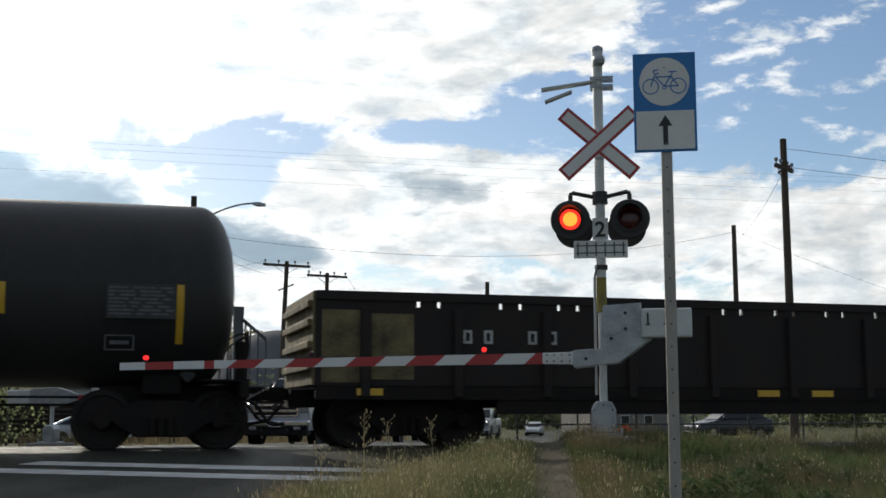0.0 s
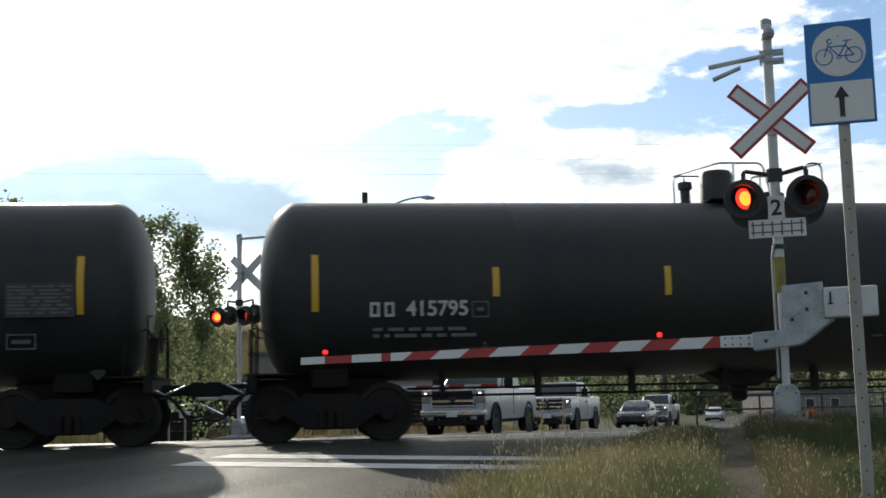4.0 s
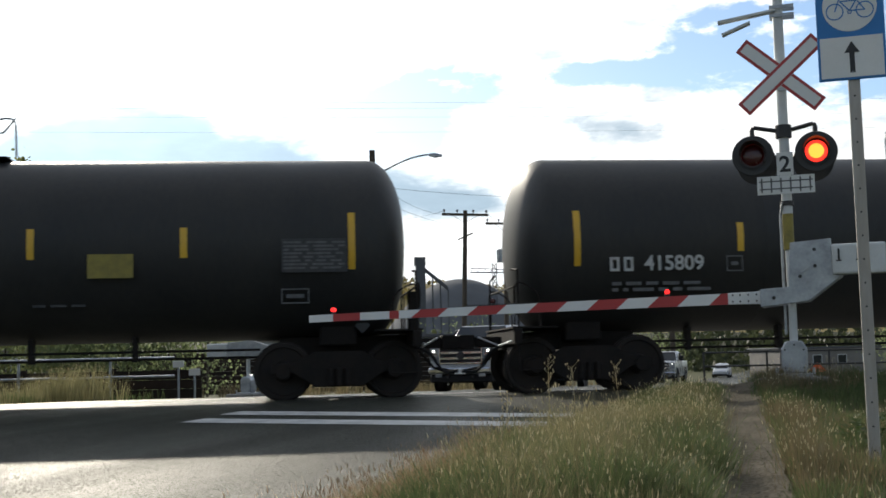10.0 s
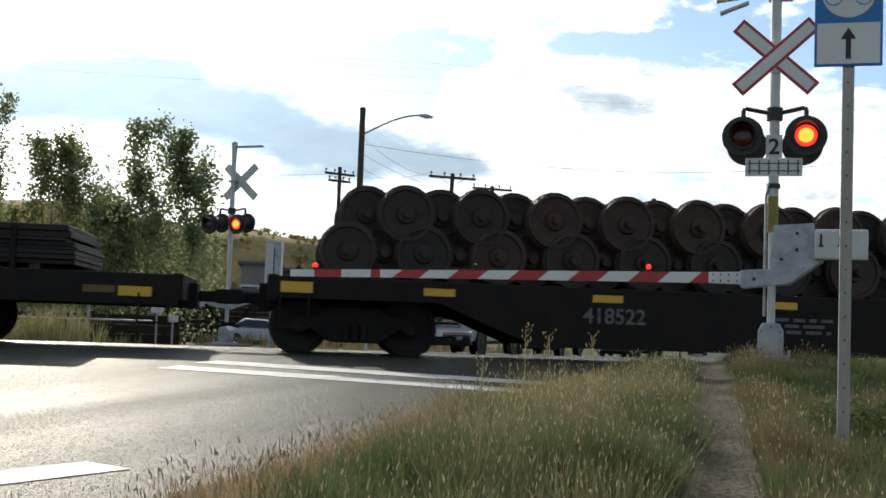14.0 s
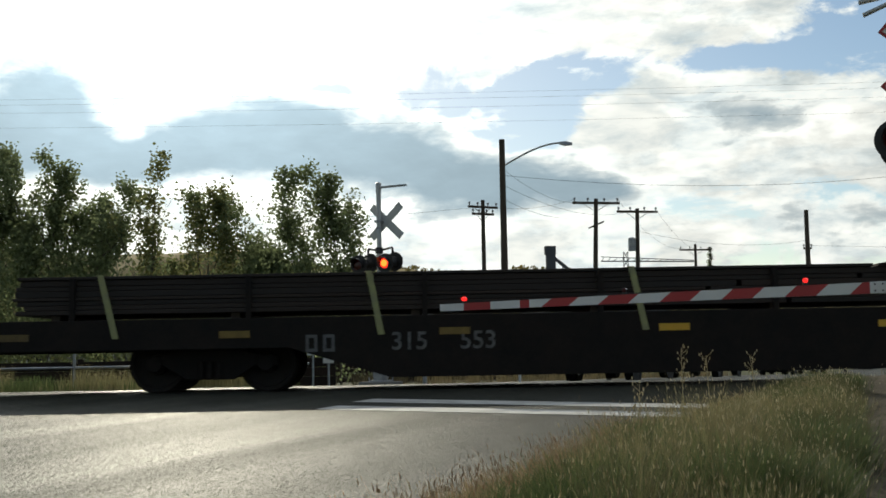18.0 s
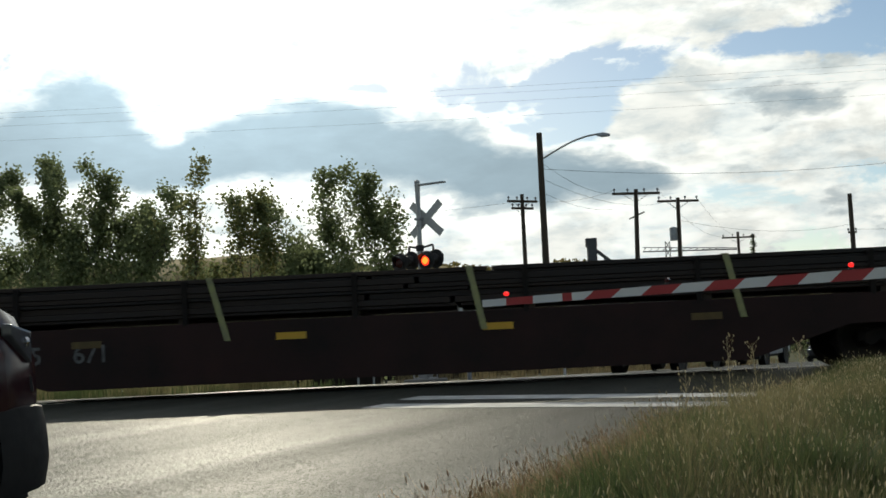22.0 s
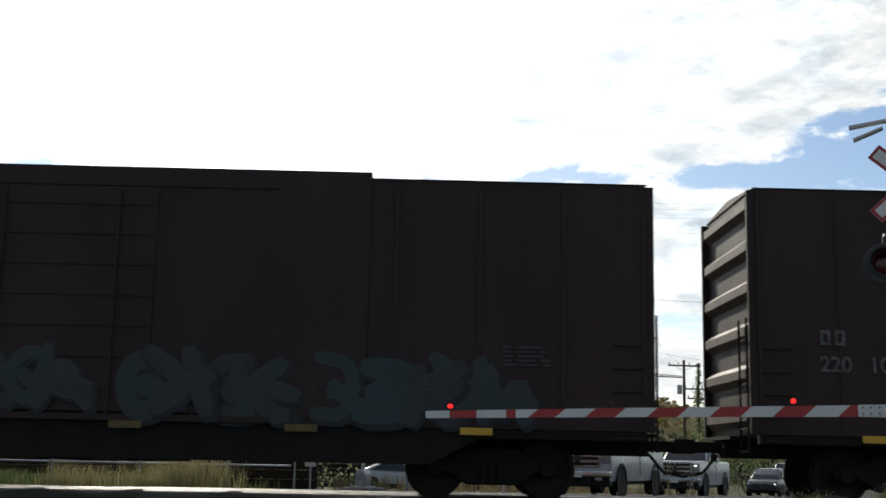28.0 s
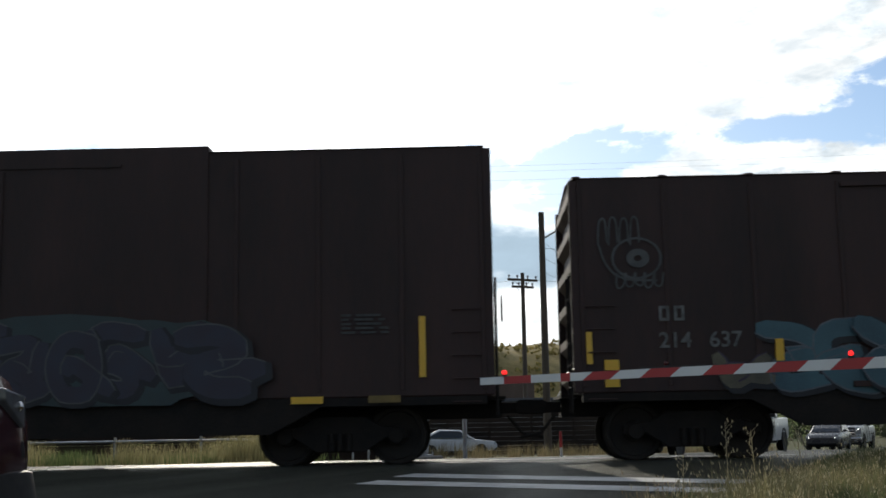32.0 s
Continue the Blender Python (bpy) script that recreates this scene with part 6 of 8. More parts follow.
def utility_pole(x, y, top, lean=0.0, arms=((0.3, 1.3),), heading=0.0, r=0.15, extra=()):
    zb = surface_z(y)
    t = thing("utility_pole", "tarred wooden utility pole with cross-arms", "utility pole", pose(x, y, 0, 0, 0, heading), "utility poles along the street")
    h = top - zb
    part("pole", Shape().rod((lean * h, 0, zb - 0.2), (0, 0, top), r * 1.15, r * 0.8, n=10), "pole_wood", t)
    for dz, hw in arms:
        z = top - dz
        a = part("cross_arm", Shape().box(-hw, hw, -0.06, 0.06, z - 0.07, z + 0.07), "pole_wood", t)
        for k in (-0.92, -0.35, 0.35, 0.92):
            part("insulator", Shape().lathe([(0.03, z + 0.07), (0.03, z + 0.16), (0.075, z + 0.19), (0.075, z + 0.24), (0.05, z + 0.30)], 8, Matrix.Translation((k * hw, 0, 0))), "insulator", a)
        s = Shape().rod((-hw * 0.6, 0.05, z), (0, 0.08, z - 0.5), 0.02, n=5).rod((hw * 0.6, 0.05, z), (0, 0.08, z - 0.5), 0.02, n=5)
        part("brace", s, "galvanised", t)
    for kind, dz in extra:
        z = top - dz
        if kind == "can":
            part("transformer", Shape().lathe([(0.05, z - 0.5), (0.24, z - 0.48), (0.24, z + 0.3), (0.12, z + 0.38)], 14, Matrix.Translation((-0.42, 0, 0))), "galvanised", t, smooth=True)
        else:
            s = Shape().rod((-0.5, 0, z - 0.35), (0.45, 0, z + 0.05), 0.05, n=6)
            part("brace_arm", s, "pole_wood", t)
    return t


def wire(name, a, b, sag, r=0.012):
    n = 14
    pts = []
    for k in range(n + 1):
        u = k / n
        p = Vector(a).lerp(Vector(b), u)
        p.z -= sag * 4 * u * (1 - u)
        pts.append(p)
    tagged(part(name, Shape().pipe(pts, r, 4), "wire"), "thin dark overhead wire", "wire", "overhead wires", "structure")


light_pole()
utility_pole(9.65, 69.3, 9.4, -0.035, ((0.25, 1.45),), 12, extra=(("brace", 1.4),))
utility_pole(12.87, 73.9, 9.32, -0.02, ((0.2, 1.35),), 12, extra=(("can", 2.2),))
utility_pole(3.2, 74.9, 10.15, 0.0, ((0.45, 1.1), (0.9, 0.8)), 30)
utility_pole(23.9, 107.4, 9.9, 0.0, ((0.5, 1.5),), 8, extra=(("can", 2.6),))
utility_pole(26.2, 112.0, 8.0, 0.0, ((0.4, 1.3), (1.3, 1.0)), 8)
utility_pole(27.3, 85.8, 10.4, 0.0, ((2.8, 0.3),), 0, r=0.2)
utility_pole(23.75, 38.2, 10.65, 0.0, ((1.1, 0.75),), 35, extra=(("brace", 1.0),))
utility_pole(34.4, 60.9, 11.3, 0.0, (), 0, r=0.16)
utility_pole(36.0, 118.0, 7.0, 0.0, ((0.4, 1.2),), 0)
for a, b, sg, r in (((-90, 95, 22.3), (150, 80, 22.0), 2.0, 0.006), ((-90, 95.5, 22.0), (150, 80.5, 21.6), 2.0, 0.006), ((-90, 95, 21.4), (150, 80, 21.0), 2.2, 0.006), ((-90, 95, 20.2), (150, 80, 19.9), 2.2, 0.006)):
    wire("overhead_wire", a, b, sg, r)
for a, b, sg in (((3, 49.9, 8.3), (9.0, 69.3, 9.2), 0.5), ((3, 49.9, 7.6), (12.2, 73.9, 9.1), 0.6), ((3.2, 74.9, 9.7), (-60, 84, 10), 1.0), ((3.8, 74.9, 9.7), (8.4, 69.3, 9.4), 0.3),
                 ((10.9, 69.3, 9.4), (23, 107.4, 9.6), 1.0), ((14.1, 73.9, 9.2), (25, 107.4, 9.6), 1.0), ((27.3, 85.8, 8.2), (12.9, 73.9, 7.9), 0.6), ((27.3, 85.8, 7.8), (90, 80, 9.5), 1.2),
                 ((23.75, 38.2, 9.5), (34.4, 60.9, 10.4), 0.4), ((34.4, 60.9, 11), (58, 66, 6.0), 0.3), ((34.4, 60.9, 10.9), (3.0, 49.9, 8.0), 1.2), ((23.75, 38.2, 10.3), (70, 40, 10.6), 0.6), ((23.75, 38.2, 9.6), (70, 40.2, 9.9), 0.6), ((3.0, 49.9, 7.0), (8.4, 69.3, 8.3), 0.3)):
    wire("overhead_wire", a, b, sg, 0.008)


# ---- trees ----
def tree(x, y, h, spread, seed, leaf="leaf", n=2600, bare=0.0):
    rnd = random.Random(seed)
    zb = surface_z(y)
    t = thing("poplar_tree", "leafy poplar tree with an uneven open crown", "tree", pose(x, y, zb - 0.05), "trees beyond the track")
    wood = Shape()
    tips = []

    def limb(p, d, l, r, depth):
        k = 4
        q = p
        for i in range(k):
            d2 = (d + Vector((rnd.uniform(-0.18, 0.18), rnd.uniform(-0.18, 0.18), rnd.uniform(-0.02, 0.16)))).normalized()
            e = q + d2 * l / k
            wood.rod(q, e, r * (1 - 0.18 * i), r * (1 - 0.18 * (i + 1)), n=6 if depth < 2 else 4, caps=False)
            q, d = e, d2
            if depth < 3 and i > 0:
                for _ in range(1 if depth else 2):
                    a = rnd.uniform(0, 2 * math.pi)
                    side = Vector((math.cos(a), math.sin(a), rnd.uniform(0.35, 1.0))).normalized()
                    limb(q, (side * spread + d * 0.5).normalized(), l * rnd.uniform(0.46, 0.74), r * 0.5, depth + 1)
            if depth >= 2:
                tips.append(q.copy())
        tips.append(q.copy())

    limb(Vector((0, 0, 0)), Vector((0, 0, 1)), h * 0.80, 0.17, 0)
    top = max(tips, key=lambda p: p.z)
    mean = sum(tips, Vector()) / len(tips)
    f, kx, ky = h * 1.03 / top.z, mean.x / mean.z, mean.y / mean.z
    wide = sorted(abs(p.x - kx * p.z) for p in tips)[int(len(tips) * 0.9)] * f
    g = f * min(1.0, spread * 1.4 / wide)
    wood.v = [((p[0] - kx * p[2]) * g, (p[1] - ky * p[2]) * g, p[2] * f) for p in wood.v]
    tips = [Vector(((p.x - kx * p.z) * g, (p.y - ky * p.z) * g, p.z * f)) for p in tips]
    part("trunk", wood, "bark", t, "grey trunk with forking limbs")
    tips = [p for p in tips if p.z > h * 0.12 and (rnd.random() < 0.32 or p.z > h * 0.95)]
    v, f = [], []
    hmax = max(p.z for p in tips)
    for k in range(int(n * 1.7)):
        c = rnd.choice(tips)
        sp = 0.19
        p = c + Vector([max(-2, min(2, rnd.gauss(0, 1))) * sp for _ in range(3)])
        if p.z > hmax * (1 - bare) and rnd.random() < 0.7:
            continue
        a, b = rnd.uniform(0, 6.28), rnd.uniform(-0.9, 0.9)
        s = rnd.uniform(0.045, 0.092)
        ux = Vector((math.cos(a), math.sin(a), 0.3 * b)).normalized() * s
        uy = Vector((-math.sin(a) * b, math.cos(a) * b, 1)).normalized() * s * 0.8
        o = len(v)
        v += [p - ux, p - uy * 0.8, p + ux, p + uy]
        f.append((o, o + 1, o + 2, o + 3))
    me = bpy.data.meshes.new("crown")
    me.from_pydata([q[:] for q in v], [], f)
    me.materials.append(M[leaf])
    part("crown", me, leaf, t, "many small leaves with gaps between")


def bush(x, y, h, w, seed, leaf="leaf", n=700, name="bush", label="rounded dark green roadside bush"):
    rnd = random.Random(seed)
    zb = surface_z(y)
    t = thing(name, label, "bush", pose(x, y, zb - 0.03), "bushes beyond the track")
    wood = Shape()
    lobes = []
    for k in range(7):
        a = rnd.uniform(0, 6.28)
        e = Vector((math.cos(a) * w * rnd.uniform(0.2, 0.9), math.sin(a) * w * 0.5, h * rnd.uniform(0.35, 0.85)))
        wood.rod((0, 0, 0), e, 0.03, 0.01, n=4)
        lobes.append((e, rnd.uniform(0.18, 0.4) * h))
    part("woody_base", wood, "bark", t)
    v, f = [], []
    for k in range(n):
        e, r = rnd.choice(lobes)
        p = e + Vector([max(-1.6, min(1.6, rnd.gauss(0, 1))) * r for _ in range(3)])
        if p.z < 0.02:
            continue
        a, s = rnd.uniform(0, 6.28), rnd.uniform(0.035, 0.08)
        ux = Vector((math.cos(a), math.sin(a), rnd.uniform(-0.4, 0.4))) * s
        uy = Vector((-math.sin(a) * 0.4, math.cos(a) * 0.4, 1)) * s
        o = len(v)
        v += [p - ux, p - uy * 0.8, p + ux, p + uy]
        f.append((o, o + 1, o + 2, o + 3))
    me = bpy.data.meshes.new("foliage")
    me.from_pydata([q[:] for q in v], [], f)
    me.materials.append(M[leaf])
    part("foliage", me, leaf, t)


for k, (x, y, h, sp, lf, n) in enumerate(((-15.0, 46, 8.8, 0.85, "leaf", 5600), (-13.2, 46.5, 8.2, 0.75, "leaf", 4600), (-11.1, 46, 9.0, 0.6, "leaf_yellow", 1300), (-8.8, 45.5, 7.5, 0.8, "leaf_yellow", 2600), (-6.7, 46, 7.4, 0.9, "leaf", 5000),
                                          (-5.35, 46.5, 8.4, 0.42, "leaf", 2300), (-3.65, 46, 8.0, 0.46, "leaf", 2700), (-17.3, 47, 9.4, 0.85, "leaf", 5400), (-20.4, 48, 9.3, 0.95, "leaf", 5000), (-24.5, 49, 9.0, 1.0, "leaf", 4400))):
    tree(x, y, h, sp, 20 + k, lf, n, 0.0)
for k, (x, y, h, w) in enumerate(((-9.8, 40, 2.6, 1.6), (-7.2, 41, 2.2, 1.5), (-13.5, 41, 3.0, 1.8), (-17.5, 42, 3.2, 1.8), (-21, 42, 3.4, 2))):
    bush(x, y, h, w, 60 + k, "leaf" if k % 2 else "leaf_yellow", 1200)
for k, (x, y, h, w) in enumerate(((-16.4, 45, 4.6, 2.4), (-13.8, 45.2, 5.0, 2.2), (-11.6, 45, 4.2, 2.0), (-9.0, 44.6, 3.6, 2.0), (-6.6, 45, 5.0, 2.0), (-4.8, 45.2, 4.4, 1.5), (-19.4, 46, 5.0, 2.6))):
    bush(x, y, h, w, 160 + k, "leaf", 4600, "understory_bush", "dense leafy undergrowth at the feet of the poplars")

for k, (x, y, h, w) in enumerate(((-12, 84, 3.6, 2.6), (-7, 86, 4.2, 2.8), (-2, 85, 3.4, 2.6), (3, 88, 4.0, 2.8), (8, 86, 3.6, 2.6), (13, 92, 4.2, 2.8), (18, 98, 3.6, 2.4))):
    bush(x, y, h, w, 80 + k, "leaf", 1400, "hedge_bush", "broad dark green shrub in the hedge behind the street")


# ---- hills and works in the distance ----
def hill(name, label, cx, cy, wx, wy, h, mat, seed, rough=0.12):
    n, m = 48, 14
    s = Shape()
    v = []
    for j in range(m + 1):
        for i in range(n + 1):
            u, w = i / n * 2 - 1, j / m * 2 - 1
            x, y = cx + u * wx, cy + w * wy
            k = max(0.0, (1 - u * u)) ** 0.8 * max(0.0, (1 - w * w))
            z = h * k * (1 + rough * 2 * noise.noise((x * 0.012 + seed, y * 0.012, 0))) + h * rough * 0.4 * noise.noise((x * 0.05, y * 0.05, seed)) * k
            v.append((x, y, -2.6 + z))
    s.add(v, [(j * (n + 1) + i, j * (n + 1) + i + 1, (j + 1) * (n + 1) + i + 1, (j + 1) * (n + 1) + i) for j in range(m) for i in range(n)])
    tagged(part(name, s, mat, smooth=True), label, "hill", kind="structure")


hill("hill_ridge", "long dry ochre hillside in the distance", -190, 720, 470, 160, 62, "hill", 1)
hill("hill_far", "far low ridge on the horizon", 260, 1500, 900, 300, 62, "hill", 4)
hill("far_bank", "low olive bank across the valley behind the street", 90, 330, 420, 90, 8.5, "bank", 6, 0.2)
hill("spoil_mound", "dark grey spoil mound behind the street", 54, 400, 32, 40, 29.5, "mound", 9, 0.05)


def hill_scrub():
    """Autumn bushes dotted over the near slope of the long hill."""
    rnd = random.Random(52)
    v, f = [], []
    cx, cy, wx, wy, h = -190, 720, 470, 160, 62
    while len(f) < 9000:
        x, y = rnd.uniform(-130, 190), rnd.uniform(575, 715)
        if noise.noise((x * 0.02, y * 0.03, 3)) + 0.25 * rnd.random() < 0.05:
            continue
        u, w = (x - cx) / wx, (y - cy) / wy
        k = max(0.0, 1 - u * u) ** 0.8 * max(0.0, 1 - w * w)
        z = -2.6 + h * k * (1 + 0.24 * noise.noise((x * 0.012 + 1, y * 0.012, 0))) + h * 0.048 * noise.noise((x * 0.05, y * 0.05, 1)) * k
        r = rnd.uniform(0.7, 1.9)
        for _ in range(9):
            p = Vector((x + rnd.gauss(0, r * 0.5), y + rnd.gauss(0, r * 0.5), z + r * rnd.uniform(0.1, 1.3)))
            a, q = rnd.uniform(0, 6.28), rnd.uniform(0.3, 0.6) * r
            ux, uy = Vector((math.cos(a), math.sin(a), 0.2)) * q, Vector((-0.3 * math.sin(a), 0.3 * math.cos(a), 1)) * q
            o = len(v)
            v += [p - ux, p - uy, p + ux, p + uy]
            f.append((o, o + 1, o + 2, o + 3))
    me = bpy.data.meshes.new("hill_scrub")
    me.from_pydata([q[:] for q in v], [], f)
    me.materials.append(M["leaf_autumn"])
    tagged(part("hill_scrub", me, ""), "scattered autumn scrub on the distant hillside", "scrub", kind="stuff")


hill_scrub()


def far_woods():
    """Dark belt of trees across the valley, far behind the waiting cars."""
    rnd = random.Random(88)
    v, f = [], []
    for _ in range(230):
        x, y = rnd.uniform(8, 150), rnd.uniform(165, 250)
        z, h, w = surface_z(y), rnd.uniform(4.0, 8.5), rnd.uniform(1.6, 3.2)
        for k in range(70):
            u = rnd.random()
            p = Vector((x + rnd.gauss(0, 0.5) * w * (1.1 - u * 0.7), y + rnd.gauss(0, 0.5) * w, z + h * u))
            a, q = rnd.uniform(0, 6.28), rnd.uniform(0.25, 0.6)
            ux, uy = Vector((math.cos(a), math.sin(a), rnd.uniform(-0.4, 0.4))) * q, Vector((-0.4 * math.sin(a), 0.4 * math.cos(a), 1)) * q
            o = len(v)
            v += [p - ux, p - uy, p + ux, p + uy]
            f.append((o, o + 1, o + 2, o + 3))
    me = bpy.data.meshes.new("far_woods")
    me.from_pydata([q[:] for q in v], [], f)
    me.materials.append(M["leaf_far"])
    tagged(part("far_woods", me, ""), "dark belt of trees across the valley", "woods", kind="stuff")


far_woods()


def works():
    t = thing("conveyor_works", "distant conveyor tower standing by the spoil mound", "industrial works", pose(29.7, 298.5, -2))
    part("tower", Shape().box(-1.2, 1.1, -1.2, 1.2, 0, 26.5).box(-1.5, 1.2, -1.3, 1.3, 26.5, 28.6), "mound", t)
    part("conveyor", Shape().add([(1, -0.4, 26), (1, 0.4, 26), (1, 0.4, 25), (1, -0.4, 25), (7, -0.4, 21), (7, 0.4, 21), (7, 0.4, 20), (7, -0.4, 20)], [(0, 1, 2, 3), (7, 6, 5, 4), (0, 4, 5, 1), (1, 5, 6, 2), (2, 6, 7, 3), (3, 7, 4, 0)]), "mound", t)
    s = Shape()
    for x in (3, 5, 7):
        s.rod((x, 0, 0), (x, 0, 26 - x * 0.8), 0.2, n=6)
    part("trestle", s, "mound", t)
    c = thing("tower_crane", "slender lattice tower crane far off", "crane", pose(62, 380, -2))
    s = Shape()
    for k in range(14):
        z = k * 2.4
        for a, b in (((-0.7, 0, z), (0.7, 0, z + 2.4)), ((0.7, 0, z), (-0.7, 0, z + 2.4)), ((-0.7, 0, z), (-0.7, 0, z + 2.4)), ((0.7, 0, z), (0.7, 0, z + 2.4))):
            s.rod(a, b, 0.13, n=4)
    part("crane_mast", s, "mound", c)
    s = Shape()
    s.rod((-8, 0, 30.6), (22, 0, 30.0), 0.2, n=4).rod((-8, 0, 32), (22, 0, 30.4), 0.13, n=4)
    for k in range(14):
        s.rod((-8 + k * 2.1, 0, 30.5), (-7 + k * 2.1, 0, 31.8 - 0.1 * k), 0.1, n=4)
    part("crane_jib", s, "mound", c)


works()


def conifer(x, y, h, seed):
    rnd = random.Random(seed)
    t = thing("spruce_tree", "thin dark spruce with sparse branches", "tree", pose(x, y, surface_z(y)), "spruces by the street")
    part("trunk", Shape().rod((0, 0, 0), (0, 0, h), 0.16, 0.02, n=6), "bark", t)
    v, f = [], []
    for k in range(700):
        u = rnd.random() ** 0.8
        z = h * (0.12 + 0.88 * u)
        r = (1 - u) * 1.3 * rnd.uniform(0.2, 1) + 0.05
        a = rnd.uniform(0, 6.28)
        p = Vector((r * math.cos(a), r * math.sin(a), z - r * 0.35))
        d = Vector((math.cos(a), math.sin(a), -0.3)) * 0.3
        e = Vector((-math.sin(a), math.cos(a), 0.2)) * 0.09
        o = len(v)
        v += [p - d, p + e, p + d, p - e]
        f.append((o, o + 1, o + 2, o + 3))
    me = bpy.data.meshes.new("needles")
    me.from_pydata([q[:] for q in v], [], f)
    me.materials.append(M["leaf"])
    part("needles", me, "leaf", t)


for k, (x, y, h, w) in enumerate(((23, 100, 5.0, 3.4), (29, 106, 5.6, 3.6), (34, 113, 5.0, 3.4), (49, 90, 4.6, 3.2), (54, 97, 5.2, 3.4), (60, 101, 5.6, 3.6), (67, 104, 5.0, 3.4), (75, 104, 5.6, 3.6), (84, 104, 5.2, 3.6))):
    bush(x, y, h, w, 95 + k, "leaf", 1500, "hedge_bush", "broad dark green shrub in the hedge behind the street")
conifer(25.6, 109, 11.8, 1)
conifer(33.5, 130, 11.0, 2)


# ---- buildings, fences behind the track ----
def shed(x, y, w, d, h, wall, label):
    z = surface_z(y)
    t = thing("low_building", label, "building", pose(x, y, z))
    part("wall", Shape().box(-w / 2, w / 2, 0, d, -0.1, h), wall, t)
    part("roof", Shape().box(-w / 2 - 0.25, w / 2 + 0.25, -0.25, d + 0.25, h + 0.004, h + 0.22), "roof_grey", t, bevel=0.02)
    n = max(2, int(w / 3))
    for k in range(n if wall == "wall_pale" else 0):
        cx = -w / 2 + (k + 0.5) * w / n
        wn = part("window", Shape().box(cx - 0.6, cx + 0.6, -0.05, -0.004, h * 0.35, h * 0.75), "pale_metal", t)
        part("pane", Shape().box(cx - 0.52, cx + 0.52, -0.056, -0.052, h * 0.38, h * 0.72), "glass", wn)


shed(-20, 60, 16, 8, 2.8, "wall_pale", "pale low shed beyond the bushes")
shed(-1.7, 80, 2.3, 6, 5.3, "wall_pale", "small pale house with a grey flat roof behind the street")
shed(2.0, 82, 4.2, 6, 5.1, "wall_brick", "low brown outbuilding with a flat roof behind the street")
shed(4.0, 71, 14.6, 5, 3.1, "wall_white", "long low white building beyond the crossing")
shed(66, 140, 16, 10, 3.0, "wall_pale", "pale low commercial building far off")
shed(26, 190, 24, 10, 4.2, "wall_brick", "brown low building across the street")


def guard_fence(x0, x1, y, label, mat="galvanised"):
    t = thing("pipe_fence", label, "fence")
    for x in np.arange(x0, x1, 2.4):
        part("post", Shape().rod((x, y, surface_z(y) - 0.1), (x, y, surface_z(y) + 1.15), 0.04, n=8), mat, t)
    for h in (0.62, 1.12):
        part("rail", Shape().rod((x0, y, surface_z(y) + h), (x1, y, surface_z(y) + h), 0.035, n=8), mat, t)


guard_fence(-34, -3.5, 33.0, "pale steel pipe fence along the far side of the track")
def timber_barrier(x0, x1, y, rows, label):
    z = surface_z(y)
    t = thing("timber_barrier", label, "barrier")
    post = Shape().box(-0.08, 0.08, -0.06, 0.06, -0.15, 0.08 + 0.262 * rows).mesh("post", "timber_dark", 0.01)
    plank = Shape().box(-1.19, 1.19, -0.03, 0.03, -0.125, 0.125).mesh("plank", "timber_dark", 0.01)
    for x in np.arange(x0, x1, 2.4):
        part("post", post, "", t, at=pose(x, y, z))
        for k in range(rows):
            part("plank", plank, "", t, at=pose(x + 1.2, y - 0.09, z + 0.14 + 0.262 * k, 0, 0, 0))


timber_barrier(-34, -3.8, 33.6, 3, "low dark timber barrier behind the trackside grass")
# Added dark planks that fill the unclear dark area under the white building.
timber_barrier(-16, 9.5, 68.5, 9, "dark timber fence added behind the parked white car")
guard_fence(14.5, 60, 42.0, "dark steel pipe fence beside the far pavement", "black_metal")


def marker(x, y, h, mat, label, name="marker_post"):
    t = thing(name, label, "post", pose(x, y, ground_z(x, y)))
    part("post", Shape().rod((0, 0, -0.05), (0, 0, h), 0.03, n=8), "galvanised", t)
    part("plate", Shape().box(-0.15, 0.15, -0.045, -0.03, h - 0.18, h), mat, t, bevel=0.01)


def slim_marker(x, y):
    t = thing("marker_post", "slim red marker post by the roadside", "post", pose(x, y, ground_z(x, y)))
    part("post", Shape().rod((0, 0, -0.05), (0, 0, 0.25), 0.035, n=8), "white_board", t)
    part("red_sleeve", Shape().rod((0, 0, 0.25), (0, 0, 0.66), 0.04, 0.036, n=8), "red_board", t)


def diamond_sign(x, y, size):
    t = thing("works_sign", "orange diamond works sign on a low folding stand", "road sign", pose(x, y, surface_z(y), 0, 0, -25.5))
    m = Matrix.Translation((0, 0, 0.52)) @ Matrix.Rotation(math.pi / 4, 4, "Y")
    part("board", Shape().box(-size / 2, size / 2, -0.02, 0.0, -size / 2, size / 2, m), "orange_sign", t, bevel=0.01)
    part("black_symbol", Shape().box(-0.05, 0.05, -0.026, -0.022, 0.38, 0.64).box(-0.10, 0.10, -0.026, -0.022, 0.50, 0.56), "black_paint", t)
    for sd in (-1, 1):
        part("leg", Shape().rod((0, 0.02, 0.4), (sd * 0.4, 0.15, 0.0), 0.018, n=6), "galvanised", t)


slim_marker(2.19, 30.9)
diamond_sign(28.7, 64.0, 0.62)
marker(-3.35, 32.6, 1.02, "white_board", "small white trackside notice on a post", "notice_post")
marker(-2.95, 32.9, 0.80, "white_board", "small white trackside notice on a post", "notice_post")


